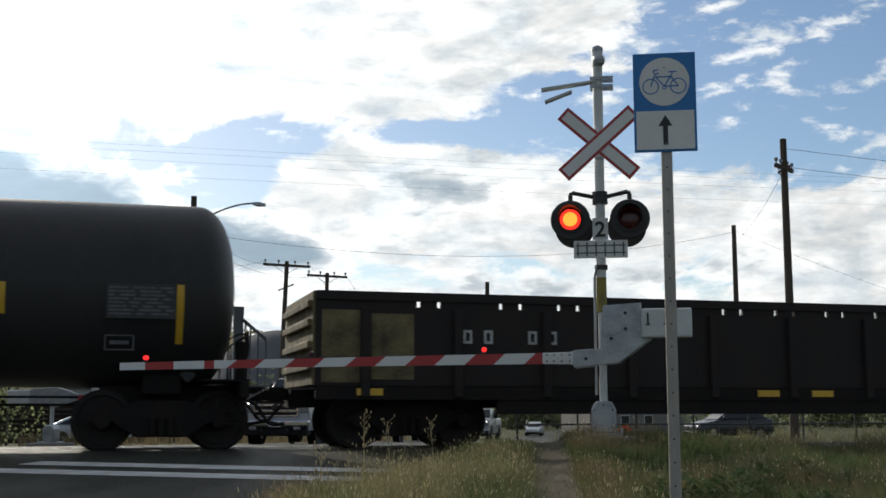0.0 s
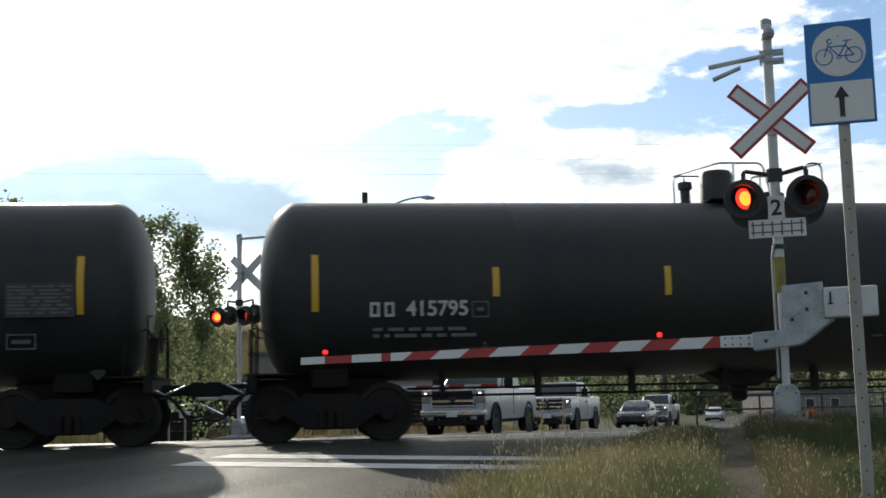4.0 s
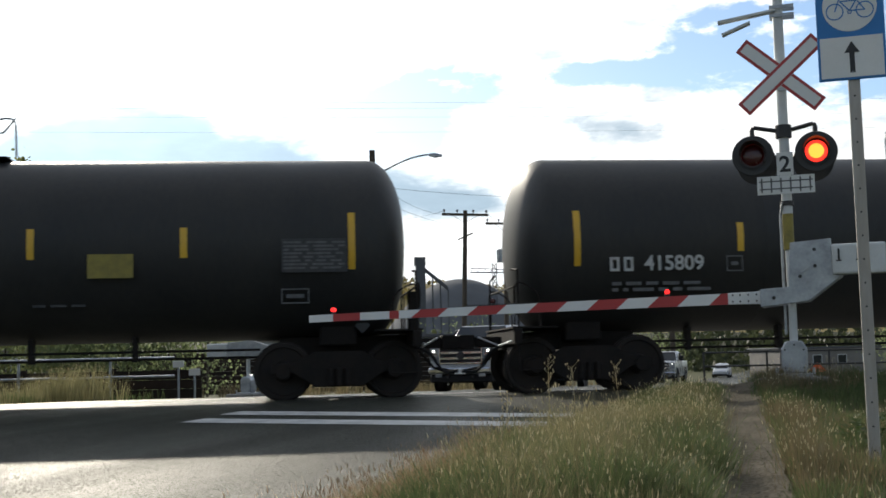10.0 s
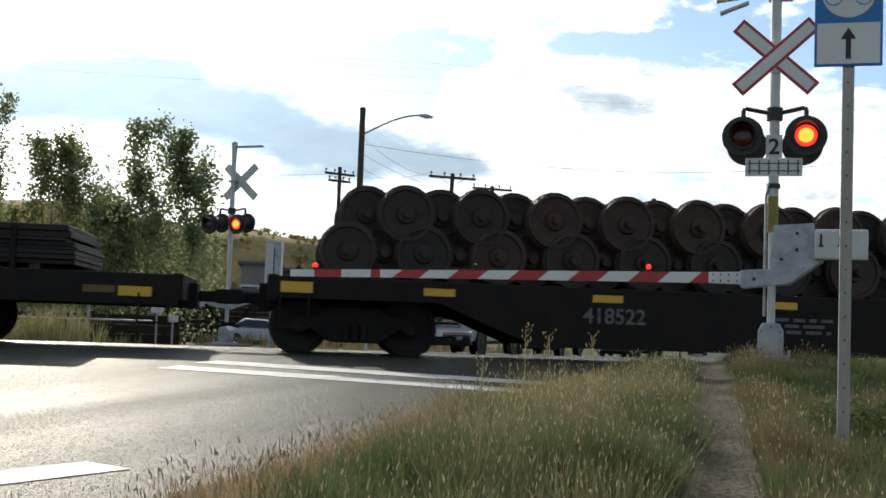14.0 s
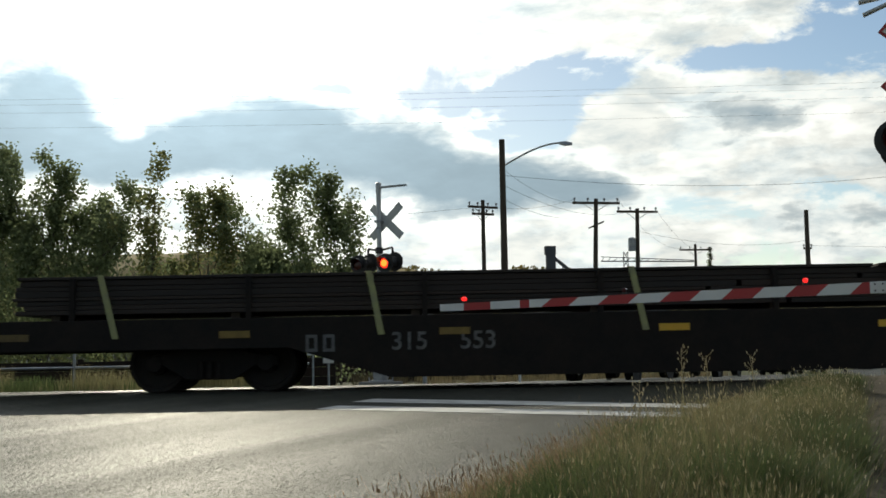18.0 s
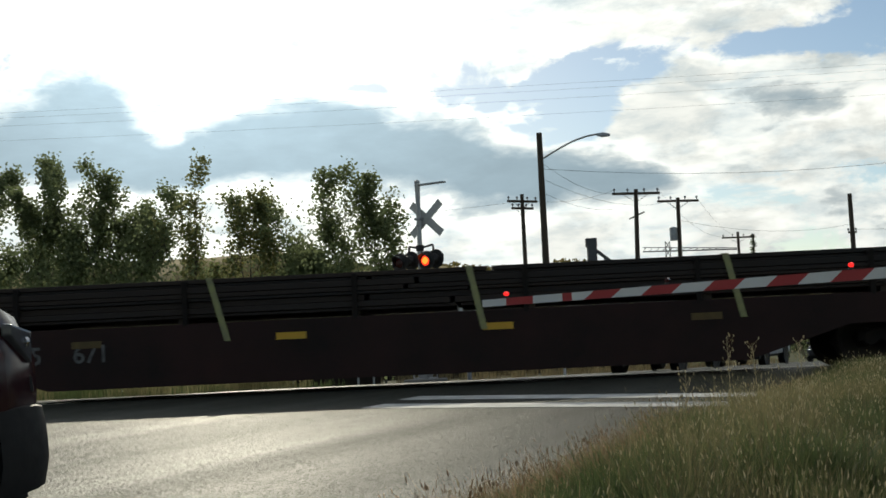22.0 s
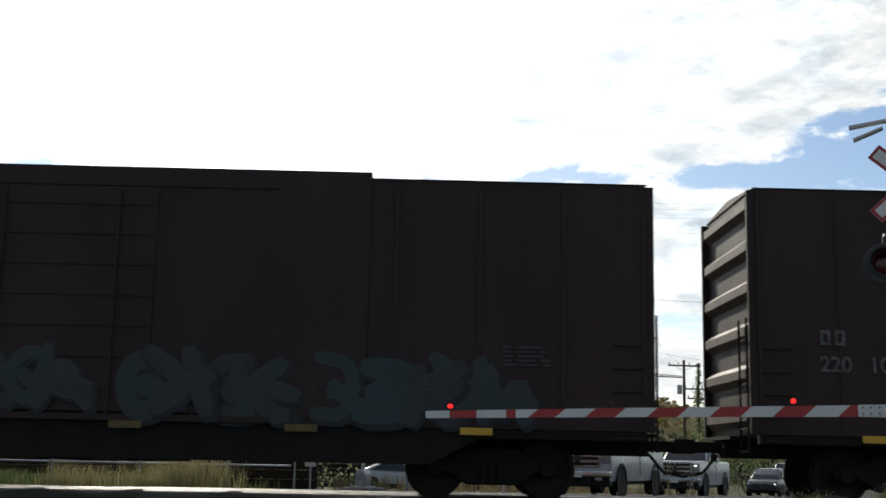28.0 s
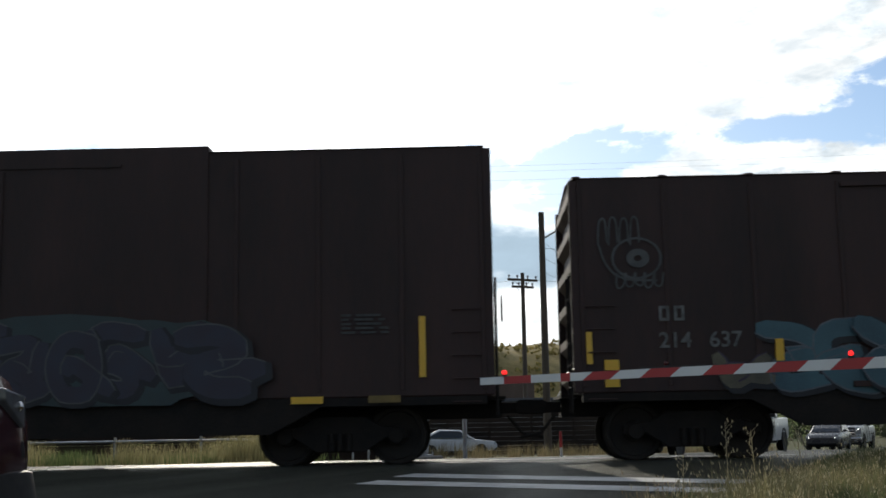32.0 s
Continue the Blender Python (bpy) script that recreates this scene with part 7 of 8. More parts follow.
# ---- vehicles ----
def wheel(parent, x, y, r, w=0.22, rim="chrome"):
    t = part("wheel", Shape().lathe([(r * 0.6, -w / 2), (r * 0.95, -w / 2), (r, -w / 2 + 0.03), (r, w / 2 - 0.03), (r * 0.95, w / 2), (r * 0.6, w / 2)], 22, Matrix.Translation((x, y, r)), "y"), "tyre", parent, smooth=True)
    s = Shape().lathe([(0.05, -w / 2 - 0.005), (r * 0.2, -w / 2 - 0.005), (r * 0.22, -w / 2 + 0.03), (r * 0.55, -w / 2 + 0.03), (r * 0.62, -w / 2), (r * 0.62, w / 2), (0.05, w / 2)], 20, Matrix.Translation((x, y, r)), "y")
    part("rim", s, rim, t)


def section(x, half_w, z0, z1, tuck, k=0.10):
    """A rounded cross ring of a car body at x: from sill to the top."""
    return [(x, -half_w * 0.96, z0), (x, -half_w, z0 + (z1 - z0) * 0.35), (x, -half_w * 0.985, z0 + (z1 - z0) * 0.72), (x, -half_w + tuck, z1 - k * 0.25), (x, -half_w + tuck + k, z1),
            (x, half_w - tuck - k, z1), (x, half_w - tuck, z1 - k * 0.25), (x, half_w * 0.985, z0 + (z1 - z0) * 0.72), (x, half_w, z0 + (z1 - z0) * 0.35), (x, half_w * 0.96, z0)]


def pickup(x, y, heading, colour, label, lit=True, cab="crew"):
    """Body runs along local x, front at +x."""
    t = thing("pickup_truck", label, "pickup truck", pose(x, y, surface_z(y), 0, 0, heading), "waiting vehicles")
    W = 1.0
    b = Shape().loft([section(2.95, 0.90, 0.55, 1.30, 0.05), section(2.88, 0.97, 0.45, 1.36, 0.04), section(1.3, W, 0.45, 1.42, 0.05), section(1.28, W, 0.45, 1.38, 0.05), section(-1.0, W, 0.45, 1.36, 0.05), section(-2.9, W, 0.5, 1.38, 0.03)])
    part("body", b, colour, t, smooth=True)
    part("cab", Shape().loft([section(1.25, 0.93, 1.3, 1.42, 0.05), section(0.62, 0.88, 1.3, 1.98, 0.16), section(-0.75, 0.88, 1.3, 2.01, 0.16), section(-1.05, 0.92, 1.3, 1.42, 0.05)]), colour, t, smooth=True)
    part("windscreen", Shape().add([(1.265, -0.84, 1.43), (1.265, 0.84, 1.43), (0.67, 0.72, 1.955), (0.67, -0.72, 1.955)], [(0, 1, 2, 3)]), "glass", t)
    part("wiper_cowl", Shape().box(1.22, 1.36, -0.86, 0.86, 1.40, 1.445), "plastic_black", t, bevel=0.01)
    for sd in (-1, 1):
        part("side_window", Shape().add([(1.05, sd * 0.950, 1.44), (0.62, sd * 0.905, 1.88), (-0.70, sd * 0.905, 1.90), (-0.95, sd * 0.950, 1.44)], [(0, 1, 2, 3)]), "glass", t)
        part("window_pillar", Shape().box(-0.08, 0.02, sd * 0.935 - 0.03, sd * 0.935 + 0.03, 1.42, 1.90), "plastic_black", t)
        part("door_seam", Shape().box(-0.04, -0.02, sd * 1.0 - 0.006, sd * 1.0 + 0.006, 0.6, 1.36), "plastic_black", t)
        part("door_handle", Shape().box(0.08, 0.26, sd * 1.01 - 0.02, sd * 1.01 + 0.02, 1.16, 1.20), "plastic_black", t, bevel=0.008)
        part("mirror", Shape().box(0.95, 1.08, min(sd * 1.0, sd * 1.26), max(sd * 1.0, sd * 1.26), 1.40, 1.72), "plastic_black", t, bevel=0.03)
        h = part("headlight", Shape().box(2.86, 2.972, min(sd * 0.68, sd * 0.95), max(sd * 0.68, sd * 0.95), 0.94, 1.30), "head_off", t, bevel=0.02)
        part("lamp_divider", Shape().box(2.968, 2.98, min(sd * 0.69, sd * 0.94), max(sd * 0.69, sd * 0.94), 1.10, 1.13), "chrome", h)
        if lit:
            part("bulb", Shape().lathe([(0.012, -0.01), (0.034, 0), (0.012, 0.012)], 12, Matrix.Translation((2.982, sd * 0.82, 1.21)), "x"), "head_lit", h, "lit bulb")
        part("fog_light", Shape().box(2.99, 3.085, min(sd * 0.55, sd * 0.75), max(sd * 0.55, sd * 0.75), 0.46, 0.56), "head_off", t, bevel=0.02)
        part("tow_hook", Shape().box(3.0, 3.10, sd * 0.38 - 0.03, sd * 0.38 + 0.03, 0.44, 0.52), "black_metal", t)
        for wx in (1.95, -1.85):
            wheel(t, wx, sd * 0.86, 0.41, 0.28)
            arch = Shape()
            arch.lathe([(0.52, -0.012), (0.52, 0.012), (0.43, 0.012), (0.43, -0.012)], 22, Matrix.Translation((wx, sd * 1.005, 0.44)), "y")
            part("wheel_arch", arch, "plastic_black", t)
    g = part("grille", Shape().box(2.90, 2.975, -0.66, 0.66, 0.82, 1.34), "plastic_black", t, bevel=0.03)
    for z, k in ((0.86, 0.022), (1.00, 0.035), (1.16, 0.035), (1.30, 0.022)):
        part("grille_bar", Shape().box(2.965, 2.998, -0.64, 0.64, z - k, z + k), "chrome", g, bevel=0.006)
    for y in (-0.65, 0.61):
        part("grille_bar", Shape().box(2.965, 2.996, y, y + 0.04, 0.84, 1.32), "chrome", g)
    part("badge", Shape().lathe([(0.02, -0.01), (0.12, 0.0), (0.10, 0.012), (0.02, 0.016)], 18, Matrix.Translation((3.0, 0, 1.08)), "x"), "black_metal", g)
    for y in (-0.5, -0.25, 0.0, 0.25, 0.5) if cab == "marked" else ():
        part("roof_lamp", Shape().box(0.42, 0.56, y - 0.05, y + 0.05, 1.985, 2.035), "head_off", t, bevel=0.015)
    part("bumper", Shape().box(2.80, 3.08, -0.97, 0.97, 0.56, 0.74), "chrome", t, "chrome front bumper", bevel=0.05, seg=2)
    part("valance", Shape().box(2.6, 3.0, -0.93, 0.93, 0.30, 0.55), "plastic_black", t, bevel=0.04)
    part("registration_plate", Shape().box(3.082, 3.09, -0.16, 0.16, 0.55, 0.70), "white_board", t)
    part("underbody", Shape().box(-2.7, 2.7, -0.8, 0.8, 0.34, 0.5), "plastic_black", t)
    return t


def car(x, y, heading, colour, label, tall=1.5, lit=True, z=None):
    t = thing("parked_car", label, "car", pose(x, y, surface_z(y) if z is None else z, 0, 0, heading), "waiting vehicles")
    W, h = 0.91, tall
    part("body", Shape().loft([section(2.25, 0.70, 0.40, 0.66, 0.06), section(2.1, 0.84, 0.3, 0.78, 0.06), section(1.1, W, 0.28, h * 0.62, 0.06), section(-1.4, W, 0.28, h * 0.66, 0.06), section(-2.1, 0.86, 0.32, h * 0.66, 0.08), section(-2.25, 0.76, 0.42, h * 0.55, 0.08)]), colour, t, smooth=True)
    part("cabin", Shape().loft([section(1.05, 0.82, h * 0.55, h * 0.64, 0.05), section(0.25, 0.74, h * 0.55, h * 0.97, 0.12), section(-0.9, 0.74, h * 0.55, h, 0.12), section(-1.95, 0.80, h * 0.55, h * 0.68, 0.06)]), colour, t, smooth=True)
    part("windscreen", Shape().add([(1.02, -0.70, h * 0.655), (1.02, 0.70, h * 0.655), (0.30, 0.60, h * 0.945), (0.30, -0.60, h * 0.945)], [(0, 1, 2, 3)]), "glass", t)
    for sd in (-1, 1):
        part("side_window", Shape().add([(0.82, sd * 0.845, h * 0.67), (0.22, sd * 0.77, h * 0.93), (-0.85, sd * 0.77, h * 0.95), (-1.55, sd * 0.84, h * 0.69)], [(0, 1, 2, 3)]), "glass", t)
        lamp = part("headlight", Shape().box(1.95, 2.2, sd * 0.52, sd * 0.82, 0.58, 0.72), "head_off", t, bevel=0.03)
        if lit:
            part("bulb", Shape().lathe([(0.012, -0.01), (0.034, 0), (0.012, 0.012)], 12, Matrix.Translation((2.206, sd * 0.66, 0.65)), "x"), "head_lit", lamp, "lit bulb")
        part("mirror", Shape().box(0.72, 0.84, sd * 0.90, sd * 1.06, h * 0.64, h * 0.73), colour, t, bevel=0.03)
        for wx in (1.38, -1.35):
            wheel(t, wx, sd * 0.80, 0.33)
    part("grille", Shape().box(2.10, 2.245, -0.48, 0.48, 0.46, 0.60), "plastic_black", t, bevel=0.03)
    part("bumper", Shape().box(2.05, 2.28, -0.78, 0.78, 0.28, 0.44), "plastic_black", t, bevel=0.05)
    part("underbody", Shape().box(-2.0, 2.0, -0.78, 0.78, 0.18, 0.34), "plastic_black", t)
    return t


TO_US = -90 - 25.5       # heading of the oncoming lanes
pickup(5.75, 36.5, TO_US, "car_white", "white pickup truck waiting with its headlights on")
pickup(11.3, 49.6, TO_US, "car_white", "white pickup truck with roof lamps and a chrome grille waiting", cab="marked")
car(19.1, 65.4, TO_US, "car_dark", "dark car waiting in the queue with headlights on", 1.5)
pickup(22.9, 73.6, TO_US, "car_silver", "silver pickup waiting far back in the queue")
car(46.2, 127.9, TO_US, "car_white", "small white car far down the road", 1.55)
car(-1.1, 66.0, 0, "car_white", "white car parked behind the roadside grass", 1.45, False)
PASSING = car(31.5, 57.0, 180, "car_dark", "black wagon driving across on the side street", 1.62)


def suv():
    """Dark maroon SUV; front at local +x."""
    t = thing("maroon_suv", "glossy dark maroon SUV stopped before the crossing", "SUV", pose(0, 0, 0))
    W = 0.98
    part("body", Shape().loft([section(2.50, 0.62, 0.62, 0.86, 0.10, 0.12), section(2.46, 0.78, 0.48, 0.96, 0.10, 0.12), section(2.32, 0.88, 0.40, 1.055, 0.10, 0.14), section(2.1, 0.945, 0.36, 1.13, 0.10, 0.16), section(1.6, W, 0.34, 1.20, 0.10, 0.16),
                                    section(0.9, W, 0.34, 1.245, 0.10, 0.14), section(-1.6, W, 0.34, 1.24, 0.08), section(-2.3, 0.95, 0.36, 1.22, 0.08), section(-2.45, 0.85, 0.45, 1.10, 0.08)]), "car_maroon", t, smooth=True)
    part("cabin", Shape().loft([section(0.95, 0.86, 1.10, 1.215, 0.06), section(0.15, 0.78, 1.10, 1.76, 0.14), section(-1.6, 0.78, 1.10, 1.80, 0.14), section(-2.35, 0.84, 1.10, 1.25, 0.06)]), "car_maroon", t, smooth=True)
    part("windscreen", Shape().add([(0.93, -0.74, 1.24), (0.93, 0.74, 1.24), (0.22, 0.64, 1.72), (0.22, -0.64, 1.72)], [(0, 1, 2, 3)]), "glass", t)
    for sd in (-1, 1):
        part("side_window", Shape().add([(0.70, sd * 0.895, 1.25), (0.10, sd * 0.805, 1.70), (-1.5, sd * 0.805, 1.73), (-2.1, sd * 0.88, 1.27)], [(0, 1, 2, 3)]), "glass", t)
        h = part("headlight", Shape().loft([[(2.455, sd * 0.68, 0.84), (2.455, sd * 0.68, 0.90), (2.40, sd * 0.66, 0.91), (2.40, sd * 0.66, 0.84)], [(2.335, sd * 0.885, 0.80), (2.335, sd * 0.885, 0.95), (2.28, sd * 0.84, 0.96), (2.28, sd * 0.84, 0.80)], [(2.14, sd * 0.955, 0.93), (2.14, sd * 0.955, 0.985), (2.10, sd * 0.92, 0.99), (2.10, sd * 0.92, 0.93)]]), "lamp_smoke", t, "clear headlight with dark bezel", bevel=0.012, seg=2)
        part("reflector", Shape().lathe([(0.01, -0.02), (0.035, -0.01), (0.04, 0.012), (0.012, 0.02)], 14, Matrix.Translation((2.345, sd * 0.80, 0.885)), "x"), "chrome", h)
        part("reflector", Shape().lathe([(0.008, -0.012), (0.022, -0.006), (0.025, 0.01), (0.008, 0.014)], 14, Matrix.Translation((2.27, sd * 0.905, 0.90)), "x"), "chrome", h)
        part("corner_vent", Shape().prism([(2.30, 0.66), (2.36, 0.66), (2.345, 0.74), (2.29, 0.76)], sd * 0.80, sd * 0.872), "plastic_black", t, bevel=0.008)
        part("mirror", Shape().box(0.55, 0.72, sd * 0.98, sd * 1.20, 1.20, 1.38), "car_maroon", t, bevel=0.05, seg=2)
        part("fog_lamp", Shape().box(2.50, 2.575, sd * 0.52, sd * 0.66, 0.42, 0.50), "head_off", t, bevel=0.02)
        for wx in (1.5, -1.45):
            wheel(t, wx, sd * 0.87, 0.39, 0.25)
            arch = Shape().lathe([(0.47, -0.015), (0.47, 0.015), (0.405, 0.015), (0.405, -0.015)], 24, Matrix.Translation((wx, sd * 0.985, 0.40)), "y")
            part("wheel_arch", arch, "plastic_black", t)
    g = part("grille", Shape().box(2.44, 2.53, -0.55, 0.55, 0.66, 0.90), "plastic_black", t, bevel=0.03)
    for z in (0.72, 0.78, 0.84):
        part("grille_bar", Shape().box(2.525, 2.545, -0.52, 0.52, z - 0.012, z + 0.012), "chrome", g)
    part("bumper", Shape().loft([section(2.05, 0.965, 0.20, 0.60, 0.02, 0.05), section(2.20, 0.955, 0.20, 0.61, 0.02, 0.05), section(2.34, 0.925, 0.21, 0.61, 0.03, 0.05), section(2.45, 0.865, 0.22, 0.60, 0.04, 0.05),
                                 section(2.53, 0.77, 0.24, 0.59, 0.04, 0.05), section(2.585, 0.62, 0.28, 0.57, 0.05, 0.05), section(2.60, 0.45, 0.33, 0.53, 0.05, 0.05)]), "plastic_black", t, "black front bumper", smooth=True)
    part("lower_lip", Shape().loft([section(2.1, 0.86, 0.13, 0.22, 0.02, 0.03), section(2.36, 0.80, 0.14, 0.24, 0.02, 0.03), section(2.48, 0.62, 0.17, 0.26, 0.02, 0.03)]), "plastic_black", t, smooth=True)
    part("underbody", Shape().box(-2.2, 2.2, -0.82, 0.82, 0.22, 0.4), "plastic_black", t)
    return t


SUV = suv()
for ob in (SUV, *SUV.children_recursive):
    if ob.type == "MESH":
        ob.data.transform(Matrix.Diagonal((1.08, 1.08, 1.18, 1)))
SUV.matrix_basis = pose(-4.43, 4.71, surface_z(4.9), 0, -1.2, 90 - 25.5)


# ---- long grass ----
def blades(name, label, P, mat, rnd, wide=0.002, lean=0.4):
    """Tapering bent strips. P holds x, y, z, height, lean direction."""
    n = len(P)
    H, B = P[:, 3], P[:, 4]
    A = rnd.uniform(0, 2 * np.pi, n)
    bend = rnd.uniform(0.05, lean, n) * H
    w = rnd.uniform(0.6, 1.3, n) * wide
    ax = np.stack([np.cos(A), np.sin(A), 0 * A], 1)
    bx = np.stack([np.cos(B), np.sin(B), 0 * B], 1)
    lv = []
    for u, ww in ((0, 1.0), (0.45, 0.95), (0.8, 0.6)):
        c = P[:, :3] + bx * (bend * u * u)[:, None]
        c[:, 2] += H * u * (1 - 0.12 * u * bend / H)
        lv += [c - ax * (w * ww)[:, None], c + ax * (w * ww)[:, None]]
    tip = P[:, :3] + bx * bend[:, None]
    tip[:, 2] += H * (1 - 0.12 * bend / H)
    lv.append(tip)
    V = np.stack(lv, 1).reshape(-1, 3)
    o = np.arange(n)[:, None] * 7
    q = np.concatenate([o + np.array([0, 1, 3, 2]), o + np.array([2, 3, 5, 4])])
    me = bpy.data.meshes.new(name)
    me.from_pydata(V.tolist(), [], q.tolist() + (o + np.array([4, 5, 6])).tolist())
    me.materials.append(M[mat])
    tagged(part(name, me, mat), label, "grass", kind="stuff")
    return tip, bx


def seed_heads(name, label, T, B, mat, rnd, r0=0.0032, long=0.028):
    """Feathery spindles on the stem tips."""
    m = len(T)
    r = rnd.uniform(0.6, 1.3, m) * r0
    l = rnd.uniform(0.6, 1.35, m) * long
    vs = []
    for u, rr in ((0, 0.25), (0.3, 1.0), (0.65, 0.8), (1.0, 0.08)):
        for a in (0, 2.1, 4.2):
            c = T + B * (l * u * u * 0.28)[:, None]
            vs.append(c + np.stack([np.cos(a) * r * rr, np.sin(a) * r * rr, l * (u - 0.35)], 1))
    V = np.stack(vs, 1).reshape(-1, 3)
    o = np.arange(m)[:, None] * 12
    fs = [o + np.array([k + i, k + (i + 1) % 3, k + 3 + (i + 1) % 3, k + 3 + i]) for k in (0, 3, 6) for i in range(3)]
    me = bpy.data.meshes.new(name)
    me.from_pydata(V.tolist(), [], np.concatenate(fs).tolist())
    me.materials.append(M[mat])
    tagged(part(name, me, mat), label, "grass", kind="stuff")


def path_x(y):
    way = [(0.2, 0.2), (1.75, 4.6), (2.9, 7.6), (4.0, 10.6), (5.1, 13.6), (6.1, 16.4), (6.6, 17.3)]
    return float(np.interp(y, [p[1] for p in way], [p[0] for p in way]))


def tufts(n, seed, inside, per, spread=0.07):
    """Blades gathered in tufts that fan outwards; inside() gives place and height of a tuft."""
    rnd, rr = random.Random(seed), np.random.RandomState(seed)
    out, got = [], 0
    while got < n:
        p = inside(rnd)
        if not p:
            continue
        x, y, h = p
        got += 1
        k = max(3, int(per * rnd.uniform(0.5, 1.5)))
        a = rr.uniform(0, 2 * np.pi, k)
        d = np.abs(rr.normal(0, spread, k))
        z = ground_z(x, y) - 0.03
        out.append(np.stack([x + d * np.cos(a), y + d * np.sin(a), np.full(k, z), h * rr.uniform(0.5, 1.08, k), a + rr.normal(0, 0.7, k)], 1))
    return np.concatenate(out), rr


def bank_spot(rnd):
    """A place on the bank between road and footpath, with the height of the growth there."""
    y = 1.6 + 12.6 * rnd.random() ** 0.85
    lo = (-2.80 + 0.35 * max(0, 1 - y / 7) + 0.32 * noise.noise((y * 0.9, 4, 1)) + 0.14 * noise.noise((y * 3.1, 9, 1)) - RN.y * y) / RN.x
    hi = path_x(y) - 0.26 + 0.12 * noise.noise((y * 1.4, 2, 6))
    x = lo + (hi - lo) * rnd.random()
    ramp = 1.5 - 0.9 * min(1, max(0, (y - 5) / 5))
    e = min(max((x - lo) / ramp, 0), 1)
    f = min(max((hi - x) / 0.35, 0), 1)
    big = noise.noise((x * 1.1, y * 0.8, 7))
    small = noise.noise((x * 3.0, y * 2.4, 3))
    h = (0.20 + 0.23 * e) * (0.72 + 0.28 * f) * (1 + 0.62 * big + 0.66 * small)
    h *= 0.80 + 0.20 * min(1, max(0, (y - 3) / 6))
    h *= 1 - 0.48 * min(1, max(0, (y - 7.5) / 4.0))
    if y > 13.2:
        h *= max(0.35, 1 - (y - 13.2) * 0.6)
    return x, y, h, e, big, small


def bank_straw(rnd):
    x, y, h, e, big, small = bank_spot(rnd)
    if e < 0.3 and rnd.random() < 0.45:
        return None
    if rnd.random() > 0.38 + 2.6 * noise.noise((x * 1.3, y * 1.0, 21)) + 0.25 * (1 - e):
        return None
    return x, y, max(0.10, h * 1.08)


def bank_green(rnd):
    x, y, h, e, big, small = bank_spot(rnd)
    if e < 0.3 and rnd.random() < 0.45:
        return None
    if rnd.random() > 0.58 - 2.2 * noise.noise((x * 1.3, y * 1.0, 21)) - 0.2 * (1 - e):
        return None
    return x, y, max(0.09, h * 0.86)


def bank_brown(rnd):
    x, y, h, e, big, small = bank_spot(rnd)
    if rnd.random() > 0.35 + 1.8 * noise.noise((x * 1.6, y * 1.2, 45)):
        return None
    return x, y, max(0.10, h)


def bank_red(rnd):
    x, y, h, e, big, small = bank_spot(rnd)
    if e > 0.55 or rnd.random() > 0.5 + 0.9 * noise.noise((x * 0.8, y * 0.8, 31)):
        return None
    return x, y, max(0.12, h * 1.2)


def edge_stems(rnd):
    """Loose thin stems that straggle over the road edge."""
    y = 2.0 + 10.5 * rnd.random()
    x = (-2.95 - 0.25 * rnd.random() ** 2 + 0.5 * rnd.random() - RN.y * y) / RN.x
    return x, y, rnd.uniform(0.12, 0.36)


def right_spot(rnd):
    y = 2.2 + 13.6 * rnd.random()
    x = path_x(y) + 0.31 + 8.0 * rnd.random() ** 1.4
    return x, y, noise.noise((x * 0.9, y * 0.8, 2)), noise.noise((x * 2.6, y * 2.2, 12))


def right_straw(rnd):
    x, y, n, m = right_spot(rnd)
    by_path = math.exp(-((x - path_x(y) - 0.45) / 0.35) ** 2)
    if rnd.random() > 0.30 + 0.6 * by_path + 0.8 * n:
        return None
    return x, y, max(0.07, 0.15 + 0.09 * by_path + 0.17 * n + 0.16 * m + 0.035 * max(0, x - path_x(y) - 1.2))


def right_green(rnd):
    x, y, n, m = right_spot(rnd)
    if rnd.random() > 0.75 - 0.6 * n:
        return None
    return x, y, max(0.07, 0.15 - 0.05 * n + 0.08 * m)


def mound_green(rnd):
    a, d = rnd.uniform(0, 6.28), 1.7 * rnd.random() ** 0.5
    x, y = 6.2 + d * math.cos(a), 13.7 + d * math.sin(a) * 0.8
    if x < path_x(y) + 0.2:
        return None
    return x, y, rnd.uniform(0.05, 0.14)


def far_strip(rnd):
    x = rnd.uniform(-26, 4.6)
    y = rnd.uniform(23.4, 26.5)
    e = off_road(x, y)
    n = noise.noise((x * 0.55, y * 0.4, 5))
    if e > ROAD_L - 0.3 or rnd.random() > 0.45 + 1.1 * n:
        return None
    return x, y, max(0.18, 0.40 + 0.85 * n)


def far_green(rnd):
    x, y = rnd.uniform(-26, 4.6), rnd.uniform(23.4, 27.5)
    n = noise.noise((x * 0.55, y * 0.4, 5))
    if off_road(x, y) > ROAD_L - 0.3 or rnd.random() > 0.6 - 0.9 * n:
        return None
    return x, y, max(0.14, 0.26 - 0.25 * n)


def far_right(rnd):
    x, y = rnd.uniform(9.0, 30), rnd.uniform(15.5, 17.0) if rnd.random() < 0.5 else rnd.uniform(23.2, 30)
    if off_road(x, y) < ROAD_R + 0.4:
        return None
    return x, y, rnd.uniform(0.15, 0.45)


def along_road(rnd):
    a, e = rnd.uniform(30, 75), ROAD_L - 0.4 - 4 * rnd.random()
    x, y = road_point(a, e)
    return x, y, rnd.uniform(0.25, 0.6)


